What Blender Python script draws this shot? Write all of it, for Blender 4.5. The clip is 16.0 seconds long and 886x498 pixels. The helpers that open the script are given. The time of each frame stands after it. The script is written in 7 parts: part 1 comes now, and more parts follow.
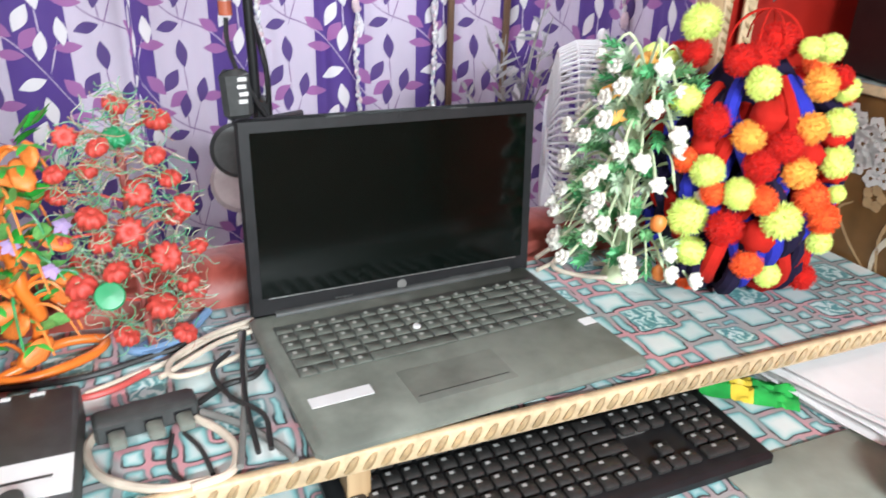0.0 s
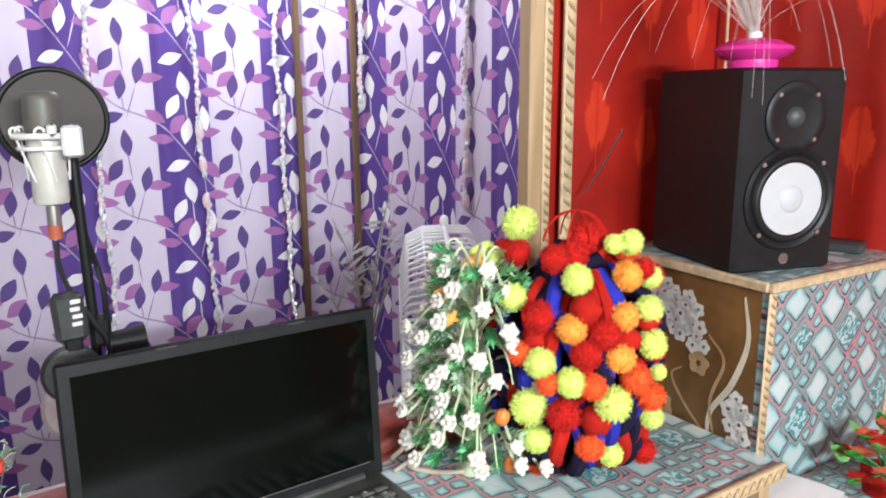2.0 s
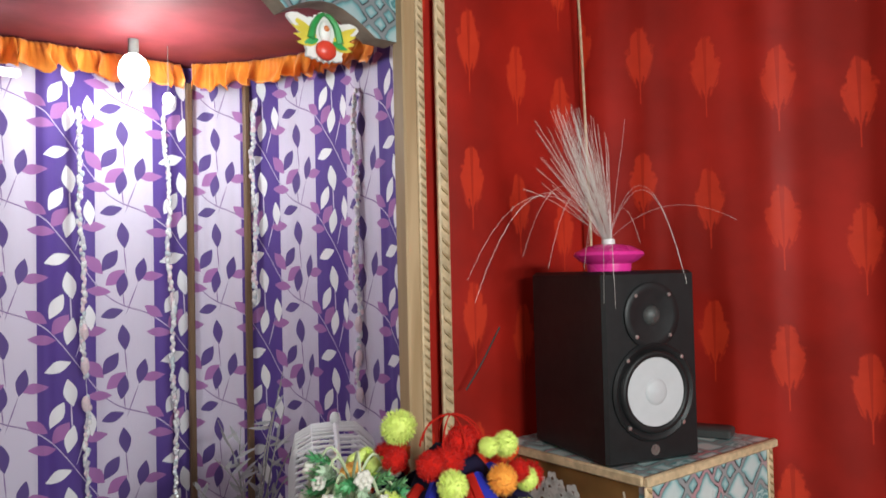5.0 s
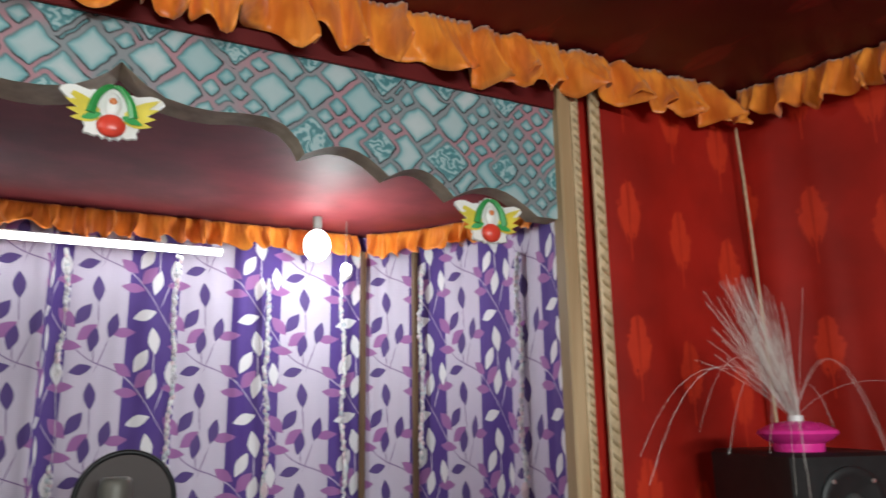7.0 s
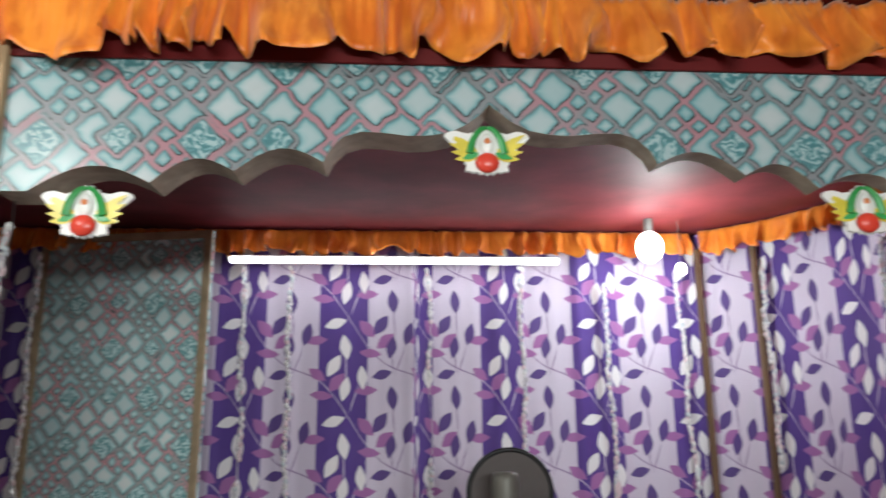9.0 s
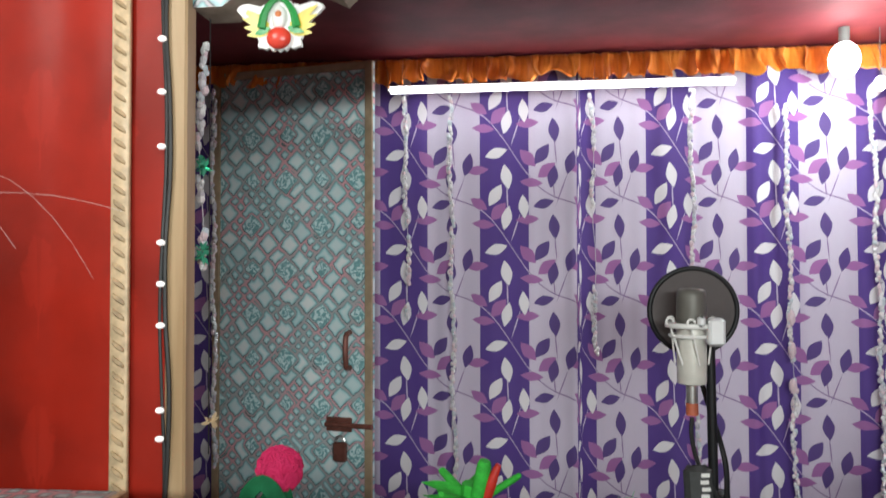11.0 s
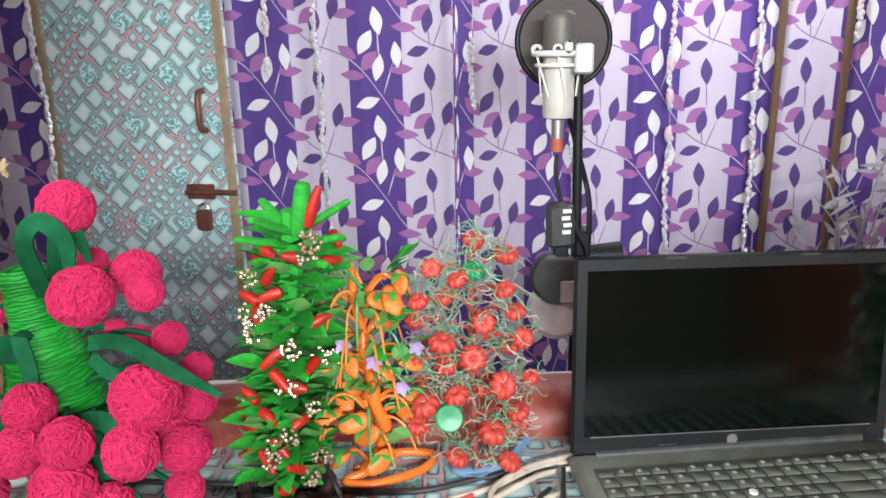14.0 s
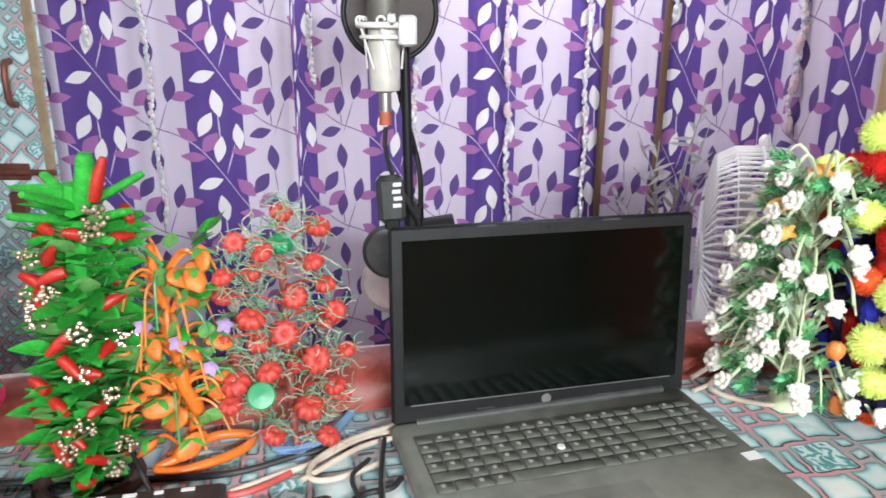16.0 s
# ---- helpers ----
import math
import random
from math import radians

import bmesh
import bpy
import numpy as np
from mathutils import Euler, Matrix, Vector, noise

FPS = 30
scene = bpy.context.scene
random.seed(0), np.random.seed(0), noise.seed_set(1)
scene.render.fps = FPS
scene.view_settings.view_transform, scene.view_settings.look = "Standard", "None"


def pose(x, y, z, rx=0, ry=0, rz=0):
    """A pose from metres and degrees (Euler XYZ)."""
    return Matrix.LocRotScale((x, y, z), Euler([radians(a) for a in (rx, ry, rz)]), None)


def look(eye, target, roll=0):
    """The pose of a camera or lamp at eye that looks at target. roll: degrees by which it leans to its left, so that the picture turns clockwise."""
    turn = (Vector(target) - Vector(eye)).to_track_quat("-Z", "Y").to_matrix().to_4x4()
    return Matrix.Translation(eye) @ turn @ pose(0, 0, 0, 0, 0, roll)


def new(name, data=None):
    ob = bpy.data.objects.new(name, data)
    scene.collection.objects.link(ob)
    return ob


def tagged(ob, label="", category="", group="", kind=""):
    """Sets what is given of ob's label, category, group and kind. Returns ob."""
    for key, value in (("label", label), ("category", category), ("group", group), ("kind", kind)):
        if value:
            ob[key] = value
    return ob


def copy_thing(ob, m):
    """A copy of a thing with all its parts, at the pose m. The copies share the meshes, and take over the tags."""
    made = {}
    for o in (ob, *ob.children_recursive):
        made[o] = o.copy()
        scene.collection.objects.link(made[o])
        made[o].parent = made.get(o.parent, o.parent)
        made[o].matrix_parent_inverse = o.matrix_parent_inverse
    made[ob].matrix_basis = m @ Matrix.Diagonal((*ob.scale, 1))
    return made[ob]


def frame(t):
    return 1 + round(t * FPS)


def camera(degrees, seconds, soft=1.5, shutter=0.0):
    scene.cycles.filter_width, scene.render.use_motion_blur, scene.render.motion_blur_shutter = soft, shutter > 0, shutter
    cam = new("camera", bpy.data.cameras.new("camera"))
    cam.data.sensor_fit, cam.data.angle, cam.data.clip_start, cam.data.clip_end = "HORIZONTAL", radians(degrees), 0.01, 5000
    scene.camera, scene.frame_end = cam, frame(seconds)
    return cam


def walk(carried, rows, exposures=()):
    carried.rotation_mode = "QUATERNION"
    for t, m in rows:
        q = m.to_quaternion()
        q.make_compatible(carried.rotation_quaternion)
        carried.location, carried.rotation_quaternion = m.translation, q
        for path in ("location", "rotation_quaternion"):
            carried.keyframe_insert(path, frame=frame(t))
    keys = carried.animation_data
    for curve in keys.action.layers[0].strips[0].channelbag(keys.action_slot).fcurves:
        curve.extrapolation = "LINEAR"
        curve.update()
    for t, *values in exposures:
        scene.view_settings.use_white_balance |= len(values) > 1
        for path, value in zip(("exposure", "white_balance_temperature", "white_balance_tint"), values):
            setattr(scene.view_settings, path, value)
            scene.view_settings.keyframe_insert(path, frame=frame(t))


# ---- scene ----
cam = camera(62.5, 16.0, 1.6, 0.4)
PATH = [
    (0, (0.1, 0.061, 1.188), (0.821, 1.74, 0.374), 1.9),
    (0.5, (0.117, 0.063, 1.197), (0.939, 1.736, 0.471), 1.2),
    (1, (0.13, 0.061, 1.217), (1.026, 1.741, 0.605), 0.4),
    (1.5, (0.139, 0.054, 1.237), (1.124, 1.713, 0.708), -0.1),
    (2, (0.146, 0.045, 1.255), (1.204, 1.692, 0.841), -0.4),
    (2.5, (0.162, 0.037, 1.263), (1.3, 1.644, 0.914), -0.9),
    (3, (0.175, 0.028, 1.276), (1.366, 1.611, 0.998), -1.7),
    (3.2, (0.175, 0.023, 1.285), (1.367, 1.609, 1.032), -2.2),
    (5.3, (0.171, -0.004, 1.3), (1.443, 1.535, 1.418), -1.4),
    (5.5, (0.181, 0.0, 1.313), (1.438, 1.547, 1.476), -1.4),
    (6, (0.181, -0.013, 1.333), (1.37, 1.557, 1.677), -0.5),
    (6.5, (0.164, -0.024, 1.338), (1.217, 1.611, 1.806), -0.1),
    (7, (0.152, -0.023, 1.346), (1.047, 1.709, 1.79), -0.9),
    (7.5, (0.126, -0.022, 1.35), (0.797, 1.805, 1.811), -1.5),
    (8, (0.101, -0.026, 1.351), (0.55, 1.872, 1.793), -1.0),
    (8.5, (0.078, -0.039, 1.349), (0.386, 1.886, 1.797), -1.1),
    (9, (0.055, -0.05, 1.354), (0.178, 1.895, 1.802), -0.4),
    (9.2, (0.045, -0.058, 1.351), (0.047, 1.894, 1.787), 0.0),
    (11.3, (-0.042, -0.009, 1.291), (-0.263, 1.978, 1.262), -0.2),
    (11.5, (-0.043, 0.002, 1.283), (-0.232, 1.991, 1.207), -0.1),
    (12, (-0.038, 0.016, 1.262), (-0.155, 2.0, 1.037), 0.1),
    (12.5, (-0.019, 0.035, 1.239), (-0.063, 2.004, 0.888), 0.1),
    (13, (0.009, 0.063, 1.227), (-0.021, 2.017, 0.8), -0.4),
    (13.5, (0.033, 0.08, 1.217), (0.052, 2.021, 0.736), -0.9),
    (14, (0.038, 0.086, 1.212), (0.069, 2.015, 0.684), -1.1),
    (14.5, (0.047, 0.087, 1.209), (0.147, 2.008, 0.661), -1.0),
    (15, (0.063, 0.088, 1.206), (0.252, 1.998, 0.645), -0.9),
    (15.5, (0.082, 0.085, 1.203), (0.375, 1.975, 0.617), -0.7),
    (16, (0.098, 0.084, 1.2), (0.478, 1.96, 0.619), 0.2),
]
STOPS = [(0.0, 1.05, 6100, 12), (1.5, 0.92, 6150, 12), (3.0, 0.55, 6250, 11), (5.5, -0.08, 6450, 10), (6.5, -0.36, 6450, 10), (9.0, -0.27, 6450, 10), (11.5, 0.12, 6400, 10), (12.5, 0.60, 6350, 10), (14.0, 0.90, 6250, 11), (16.0, 0.93, 6200, 12)]
walk(cam, [(t, look(eye, target, roll)) for t, eye, target, roll in PATH], STOPS)

# ---- world and lamps ----
world = bpy.data.worlds.new("world")
scene.world = world
world.use_nodes = True
world.node_tree.nodes["Background"].inputs[0].default_value = (0.5, 0.55, 0.65, 1)
world.node_tree.nodes["Background"].inputs[1].default_value = 0.05


def lamp(name, kind, energy, m, colour=(1, 1, 1), **more):
    data = bpy.data.lights.new(name, kind)
    data.energy, data.color = energy, colour
    if "radius" in more:
        data.shadow_soft_size = more["radius"]
    if "size" in more:
        data.shape, data.size, data.size_y = "RECTANGLE", more["size"][0], more["size"][1]
    ob = new(name, data)
    ob.matrix_world = m
    return ob


lamp("room_bulb_light", "POINT", 17, pose(-0.72, 0.25, 1.860), (0.95, 1.0, 0.95), radius=0.045)
# added fill from behind the viewpoint, an unseen source without a fixture
lamp("room_fill_light", "AREA", 43, look((0.34, -1.25, 1.60), (-0.1, 0.8, 1.1)), (0.92, 1.0, 0.97), size=(1.15, 0.05))
lamp("booth_bulb_light", "POINT", 6.0, pose(0.700, 1.620, 1.700), (0.88, 1.0, 0.98), radius=0.035)
lamp("booth_tube_light", "AREA", 0.5, look((0.045, 1.824, 1.746), (0.045, 1.60, 0.9)), (0.90, 1.0, 0.96), size=(0.87, 0.02))

# ---- mesh helpers ----


class Build:
    """Gathers vertices and faces, then becomes one mesh."""

    def __init__(self):
        self.v, self.f, self.k, self.uv = [], [], [], None

    def add(self, verts, faces, slot=0):
        n = len(self.v)
        self.v += [tuple(p) for p in verts]
        self.f += [tuple(n + i for i in q) for q in faces]
        self.k += [slot] * len(faces)
        return self

    def box(self, c, s, m=None, slot=0, bevel=0.0):
        x, y, z = s[0] / 2, s[1] / 2, s[2] / 2
        m = m or Matrix()
        if bevel:
            b = min(bevel, x * 0.9, y * 0.9, z * 0.9)
            vs, fs = [], []
            for zz, inset in ((-z, b), (-z + b, 0), (z - b, 0), (z, b)):
                xi, yi = x - inset, y - inset
                c1 = b
                vs += [(xi - c1, -yi, zz), (xi, -yi + c1, zz), (xi, yi - c1, zz), (xi - c1, yi, zz), (-xi + c1, yi, zz), (-xi, yi - c1, zz), (-xi, -yi + c1, zz), (-xi + c1, -yi, zz)]
            for r in range(3):
                for i in range(8):
                    j = (i + 1) % 8
                    fs.append((r * 8 + i, r * 8 + j, r * 8 + 8 + j, r * 8 + 8 + i))
            fs += [tuple(range(7, -1, -1)), tuple(range(24, 32))]
        else:
            vs = [(a * x, b * y, d * z) for a in (-1, 1) for b in (-1, 1) for d in (-1, 1)]
            fs = [(0, 1, 3, 2), (4, 6, 7, 5), (0, 4, 5, 1), (2, 3, 7, 6), (0, 2, 6, 4), (1, 5, 7, 3)]
        return self.add([m @ (Vector(p) + Vector(c)) for p in vs], fs, slot)

    def tube(self, pts, r, n=8, slot=0, caps=True):
        pts = [Vector(p) for p in pts]
        rad = r if callable(r) else (lambda t: r)
        vs, fs = [], []
        up = None
        for i, p in enumerate(pts):
            d = (pts[min(i + 1, len(pts) - 1)] - pts[max(i - 1, 0)])
            d = d.normalized() if d.length > 1e-9 else Vector((0, 0, 1))
            if up is None:
                up = Vector((0, 0, 1)) if abs(d.z) < 0.9 else Vector((1, 0, 0))
            a = d.cross(up)
            a = a.normalized() if a.length > 1e-6 else d.orthogonal().normalized()
            b = a.cross(d).normalized()
            up = b
            q = rad(i / max(1, len(pts) - 1))
            vs += [p + (a * math.cos(2 * math.pi * j / n) + b * math.sin(2 * math.pi * j / n)) * q for j in range(n)]
        for i in range(len(pts) - 1):
            for j in range(n):
                k = (j + 1) % n
                fs.append((i * n + j, i * n + k, i * n + n + k, i * n + n + j))
        if caps:
            fs += [tuple(range(n - 1, -1, -1)), tuple(range((len(pts) - 1) * n, len(pts) * n))]
        return self.add(vs, fs, slot)

    def lathe(self, prof, n=24, m=None, slot=0):
        m = m or Matrix()
        vs = [m @ Vector((r * math.cos(2 * math.pi * j / n), r * math.sin(2 * math.pi * j / n), z)) for r, z in prof for j in range(n)]
        fs = [(i * n + j, i * n + (j + 1) % n, i * n + n + (j + 1) % n, i * n + n + j) for i in range(len(prof) - 1) for j in range(n)]
        fs += [tuple(range(n - 1, -1, -1)), tuple(range((len(prof) - 1) * n, len(prof) * n))]
        return self.add(vs, fs, slot)

    def blob(self, c, r, n=10, m=None, slot=0, lump=0.0, seed=0):
        m = m or Matrix()
        vs, fs = [], []
        rows = max(4, n // 2 + 1)
        s = r if hasattr(r, "__len__") else (r, r, r)
        for i in range(1, rows):
            th = math.pi * i / rows
            for j in range(n):
                ph = 2 * math.pi * j / n
                d = Vector((math.sin(th) * math.cos(ph), math.sin(th) * math.sin(ph), math.cos(th)))
                q = 1 + (lump * noise.noise(d * 3 + Vector((seed, 0, 0))) if lump else 0)
                vs.append(m @ (Vector((d.x * s[0], d.y * s[1], d.z * s[2])) * q) + Vector(c))
        for i in range(rows - 2):
            for j in range(n):
                k = (j + 1) % n
                fs.append((i * n + j, i * n + n + j, i * n + n + k, i * n + k))
        a, b = len(vs), len(vs) + 1
        vs += [m @ Vector((0, 0, s[2])) + Vector(c), m @ Vector((0, 0, -s[2])) + Vector(c)]
        e = (rows - 2) * n
        fs += [(a, j, (j + 1) % n) for j in range(n)] + [(b, e + (j + 1) % n, e + j) for j in range(n)]
        return self.add(vs, fs, slot)

    def sheet(self, fn, nu, nv, slot=0):
        """A grid fn(s, t) over 0..1 each."""
        vs = [fn(i / nu, j / nv) for j in range(nv + 1) for i in range(nu + 1)]
        w = nu + 1
        return self.add(vs, [(j * w + i, j * w + i + 1, j * w + w + i + 1, j * w + w + i) for j in range(nv) for i in range(nu)], slot)

    def leaf(self, base, along, side, length, width, bend=0.0, n=4, slot=0, fold=0.0):
        """A pointed leaf of two rows of faces, with a midrib."""
        base, a, s = Vector(base), Vector(along).normalized(), Vector(side)
        s = (s - a * s.dot(a)).normalized()
        up = a.cross(s)
        vs = []
        for i in range(n + 1):
            t = i / n
            w = width / 2 * math.sin(math.pi * min(1, max(0.0, t * 0.93 + 0.05)) ** 0.85)
            p = base + a * length * t + up * (bend * length * t * t)
            vs += [p - s * w + up * fold * w, p, p + s * w + up * fold * w]
        fs = []
        for i in range(n):
            k = i * 3
            fs += [(k, k + 1, k + 4, k + 3), (k + 1, k + 2, k + 5, k + 4)]
        return self.add(vs, fs, slot)

    def mesh(self, name, mats, smooth=None, uv=None):
        me = bpy.data.meshes.new(name)
        me.from_pydata([tuple(p) for p in self.v], [], self.f)
        for m in mats if isinstance(mats, (list, tuple)) else [mats]:
            me.materials.append(m)
        if any(self.k):
            me.polygons.foreach_set("material_index", self.k)
        if smooth is not None:
            me.shade_smooth()
            if smooth < 180:
                me.set_sharp_from_angle(angle=radians(smooth))
        if uv:
            layer = me.uv_layers.new(name="UVMap")
            for loop in me.loops:
                layer.data[loop.index].uv = uv(loop.vertex_index)
        me.update()
        return me


def part(name, b, mats, parent=None, label="", smooth=40, uv=None, m=None):
    """Links a Build as one mesh object, under a thing or a part."""
    ob = new(name, b.mesh(name, mats, smooth, uv) if isinstance(b, Build) else b)
    if parent:
        ob.parent = parent
    if m:
        ob.matrix_basis = m
    if label:
        ob["label"] = label
    return ob


def thing(name, label, category, m=None, group="", kind=""):
    ob = new(name)
    ob.empty_display_size = 0.05
    if m:
        ob.matrix_basis = m
    return tagged(ob, label, category, group, kind)


def solid(name, b, mats, label, category="", kind="", group="", smooth=40, uv=None, m=None):
    ob = part(name, b, mats, None, "", smooth, uv, m)
    return tagged(ob, label, category, group, kind)


def arc(c, r, a0, a1, n, axis_a=(1, 0, 0), axis_b=(0, 0, 1)):
    c, a, b = Vector(c), Vector(axis_a), Vector(axis_b)
    return [c + a * r * math.cos(a0 + (a1 - a0) * i / n) + b * r * math.sin(a0 + (a1 - a0) * i / n) for i in range(n + 1)]


def spline(pts, n=8):
    """A smooth line through the points."""
    p = [Vector(q) for q in pts]
    p = [p[0] * 2 - p[1]] + p + [p[-1] * 2 - p[-2]]
    out = []
    for i in range(1, len(p) - 2):
        for j in range(n):
            t = j / n
            out.append(0.5 * (2 * p[i] + (p[i + 1] - p[i - 1]) * t + (2 * p[i - 1] - 5 * p[i] + 4 * p[i + 1] - p[i + 2]) * t * t + (3 * p[i] - p[i - 1] - 3 * p[i + 1] + p[i + 2]) * t ** 3))
    return out + [p[-2]]


# ---- materials ----


class Mat:
    """A node material with short calls for its nodes."""

    def __init__(self, name, rough=0.6, metal=0.0, **more):
        self.mat = bpy.data.materials.new(name)
        self.mat.use_nodes = True
        self.t = self.mat.node_tree
        self.b = self.t.nodes["Principled BSDF"]
        self.set("Roughness", rough)
        self.set("Metallic", metal)
        for k, v in more.items():
            self.set(k.replace("_", " "), v)

    def put(self, sock, v):
        if isinstance(v, bpy.types.NodeSocket):
            self.t.links.new(v, sock)
        elif isinstance(v, tuple) and len(v) == 3 and sock.type == "RGBA":
            sock.default_value = (*v, 1)
        else:
            sock.default_value = v

    def set(self, key, v):
        self.put(self.b.inputs[key], v)
        return self

    def m(self, op, *a, clamp=False):
        n = self.t.nodes.new("ShaderNodeMath")
        n.operation, n.use_clamp = op, clamp
        for i, v in enumerate(a):
            self.put(n.inputs[i], v)
        return n.outputs[0]

    def vm(self, op, *a):
        n = self.t.nodes.new("ShaderNodeVectorMath")
        n.operation = op
        for i, v in enumerate(a):
            self.put(n.inputs[i], v)
        return n.outputs[1] if op in ("LENGTH", "DOT_PRODUCT", "DISTANCE") else n.outputs[0]

    def mix(self, f, a, b):
        n = self.t.nodes.new("ShaderNodeMix")
        n.data_type = "RGBA"
        self.put(n.inputs[0], f)
        self.put(n.inputs[6], a)
        self.put(n.inputs[7], b)
        return n.outputs[2]

    def coord(self, kind="Object"):
        return self.t.nodes.new("ShaderNodeTexCoord").outputs[kind]

    def rot(self, vec, angle):
        n = self.t.nodes.new("ShaderNodeVectorRotate")
        n.rotation_type = "Z_AXIS"
        self.put(n.inputs["Vector"], vec)
        n.inputs["Angle"].default_value = angle
        return n.outputs[0]

    def xyz(self, vec):
        n = self.t.nodes.new("ShaderNodeSeparateXYZ")
        self.put(n.inputs[0], vec)
        return n.outputs

    def vec(self, x, y, z=0.0):
        n = self.t.nodes.new("ShaderNodeCombineXYZ")
        for i, v in enumerate((x, y, z)):
            self.put(n.inputs[i], v)
        return n.outputs[0]

    def noise(self, vec, scale, detail=3, dist=0.0, rough=0.5):
        n = self.t.nodes.new("ShaderNodeTexNoise")
        self.put(n.inputs["Vector"], vec)
        n.inputs["Scale"].default_value, n.inputs["Detail"].default_value = scale, detail
        n.inputs["Distortion"].default_value, n.inputs["Roughness"].default_value = dist, rough
        return n.outputs[0]

    def noise3(self, vec, scale, detail=2):
        n = self.t.nodes.new("ShaderNodeTexNoise")
        self.put(n.inputs["Vector"], vec)
        n.inputs["Scale"].default_value, n.inputs["Detail"].default_value = scale, detail
        return n.outputs[1]

    def wave(self, vec, scale, dist=0.0, detail=2, dscale=1.0, kind="BANDS"):
        n = self.t.nodes.new("ShaderNodeTexWave")
        n.wave_type = kind
        self.put(n.inputs["Vector"], vec)
        n.inputs["Scale"].default_value, n.inputs["Distortion"].default_value = scale, dist
        n.inputs["Detail"].default_value, n.inputs["Detail Scale"].default_value = detail, dscale
        return n.outputs[1]

    def white(self, vec):
        n = self.t.nodes.new("ShaderNodeTexWhiteNoise")
        n.noise_dimensions = "3D"
        self.put(n.inputs["Vector"], vec)
        return n.outputs[0]

    def ramp(self, f, stops, kind="LINEAR"):
        n = self.t.nodes.new("ShaderNodeValToRGB")
        n.color_ramp.interpolation = kind
        e = n.color_ramp.elements
        for i, (p, c) in enumerate(stops):
            q = e[i] if i < 2 else e.new(p)
            q.position, q.color = p, (*c, 1)
        self.put(n.inputs[0], f)
        return n.outputs[0]

    def smooth(self, x, lo, hi):
        n = self.t.nodes.new("ShaderNodeMapRange")
        n.interpolation_type = "SMOOTHSTEP"
        self.put(n.inputs[0], x)
        n.inputs[1].default_value, n.inputs[2].default_value = lo, hi
        return n.outputs[0]

    def bump(self, h, strength=0.3, dist=0.002):
        n = self.t.nodes.new("ShaderNodeBump")
        n.inputs["Strength"].default_value, n.inputs["Distance"].default_value = strength, dist
        self.put(n.inputs["Height"], h)
        self.set("Normal", n.outputs[0])
        return self

    def rand(self):
        return self.t.nodes.new("ShaderNodeObjectInfo").outputs["Random"]

    def island(self):
        return self.t.nodes.new("ShaderNodeNewGeometry").outputs["Random Per Island"]


def plain(name, colour, rough=0.6, metal=0.0, vary=0.18, scale=40, bump=0.15, **more):
    """Paint, plastic or cloth with mottling at two scales."""
    if rough >= 0.65:
        more.setdefault("Specular_IOR_Level", 0.2)
    g = Mat(name, rough, metal, **more)
    co = g.coord()
    n = g.m("ADD", g.m("MULTIPLY", g.noise(co, scale, 4), 0.6), g.m("MULTIPLY", g.noise(co, scale * 0.15, 2), 0.4))
    lo = tuple(max(0, c * (1 - vary)) for c in colour)
    hi = tuple(min(1, c * (1 + vary)) for c in colour)
    g.set("Base Color", g.mix(g.smooth(n, 0.3, 0.7), lo, hi))
    g.set("Roughness", g.m("MULTIPLY_ADD", g.noise(co, scale * 0.4, 3), 0.16, max(0.03, rough - 0.08)))
    if bump:
        g.bump(g.noise(co, scale * 6, 3), bump, 0.0006)
    return g.mat


def islands(name, colours, rough=0.6, **more):
    """Each separate piece of the mesh takes one of the colours."""
    g = Mat(name, rough, **more)
    n = len(colours)
    c = g.ramp(g.island(), [(i / n, c) for i, c in enumerate(colours)], "CONSTANT")
    k = g.noise(g.coord(), 120, 2)
    g.set("Base Color", g.mix(g.m("MULTIPLY", k, 0.35), c, (0.02, 0.02, 0.02)))
    return g.mat


def leaf_mask(g, vec, p, q, u, v, angle, length, width):
    """A pointed leaf, repeated every p by q metres of cloth."""
    w = g.vm("WRAP", g.vm("SUBTRACT", vec, (u, v, 0)), (p / 2, q / 2, 1), (-p / 2, -q / 2, -1))
    r = g.xyz(g.rot(w, -radians(angle)))
    t = g.m("MULTIPLY", r[0], 2 / length)
    edge = g.m("MULTIPLY", g.m("SUBTRACT", 1.0, g.m("POWER", g.m("ABSOLUTE", g.m("ADD", t, 0.12)), 1.7)), width / 2)
    return g.m("GREATER_THAN", edge, g.m("ABSOLUTE", r[1]))


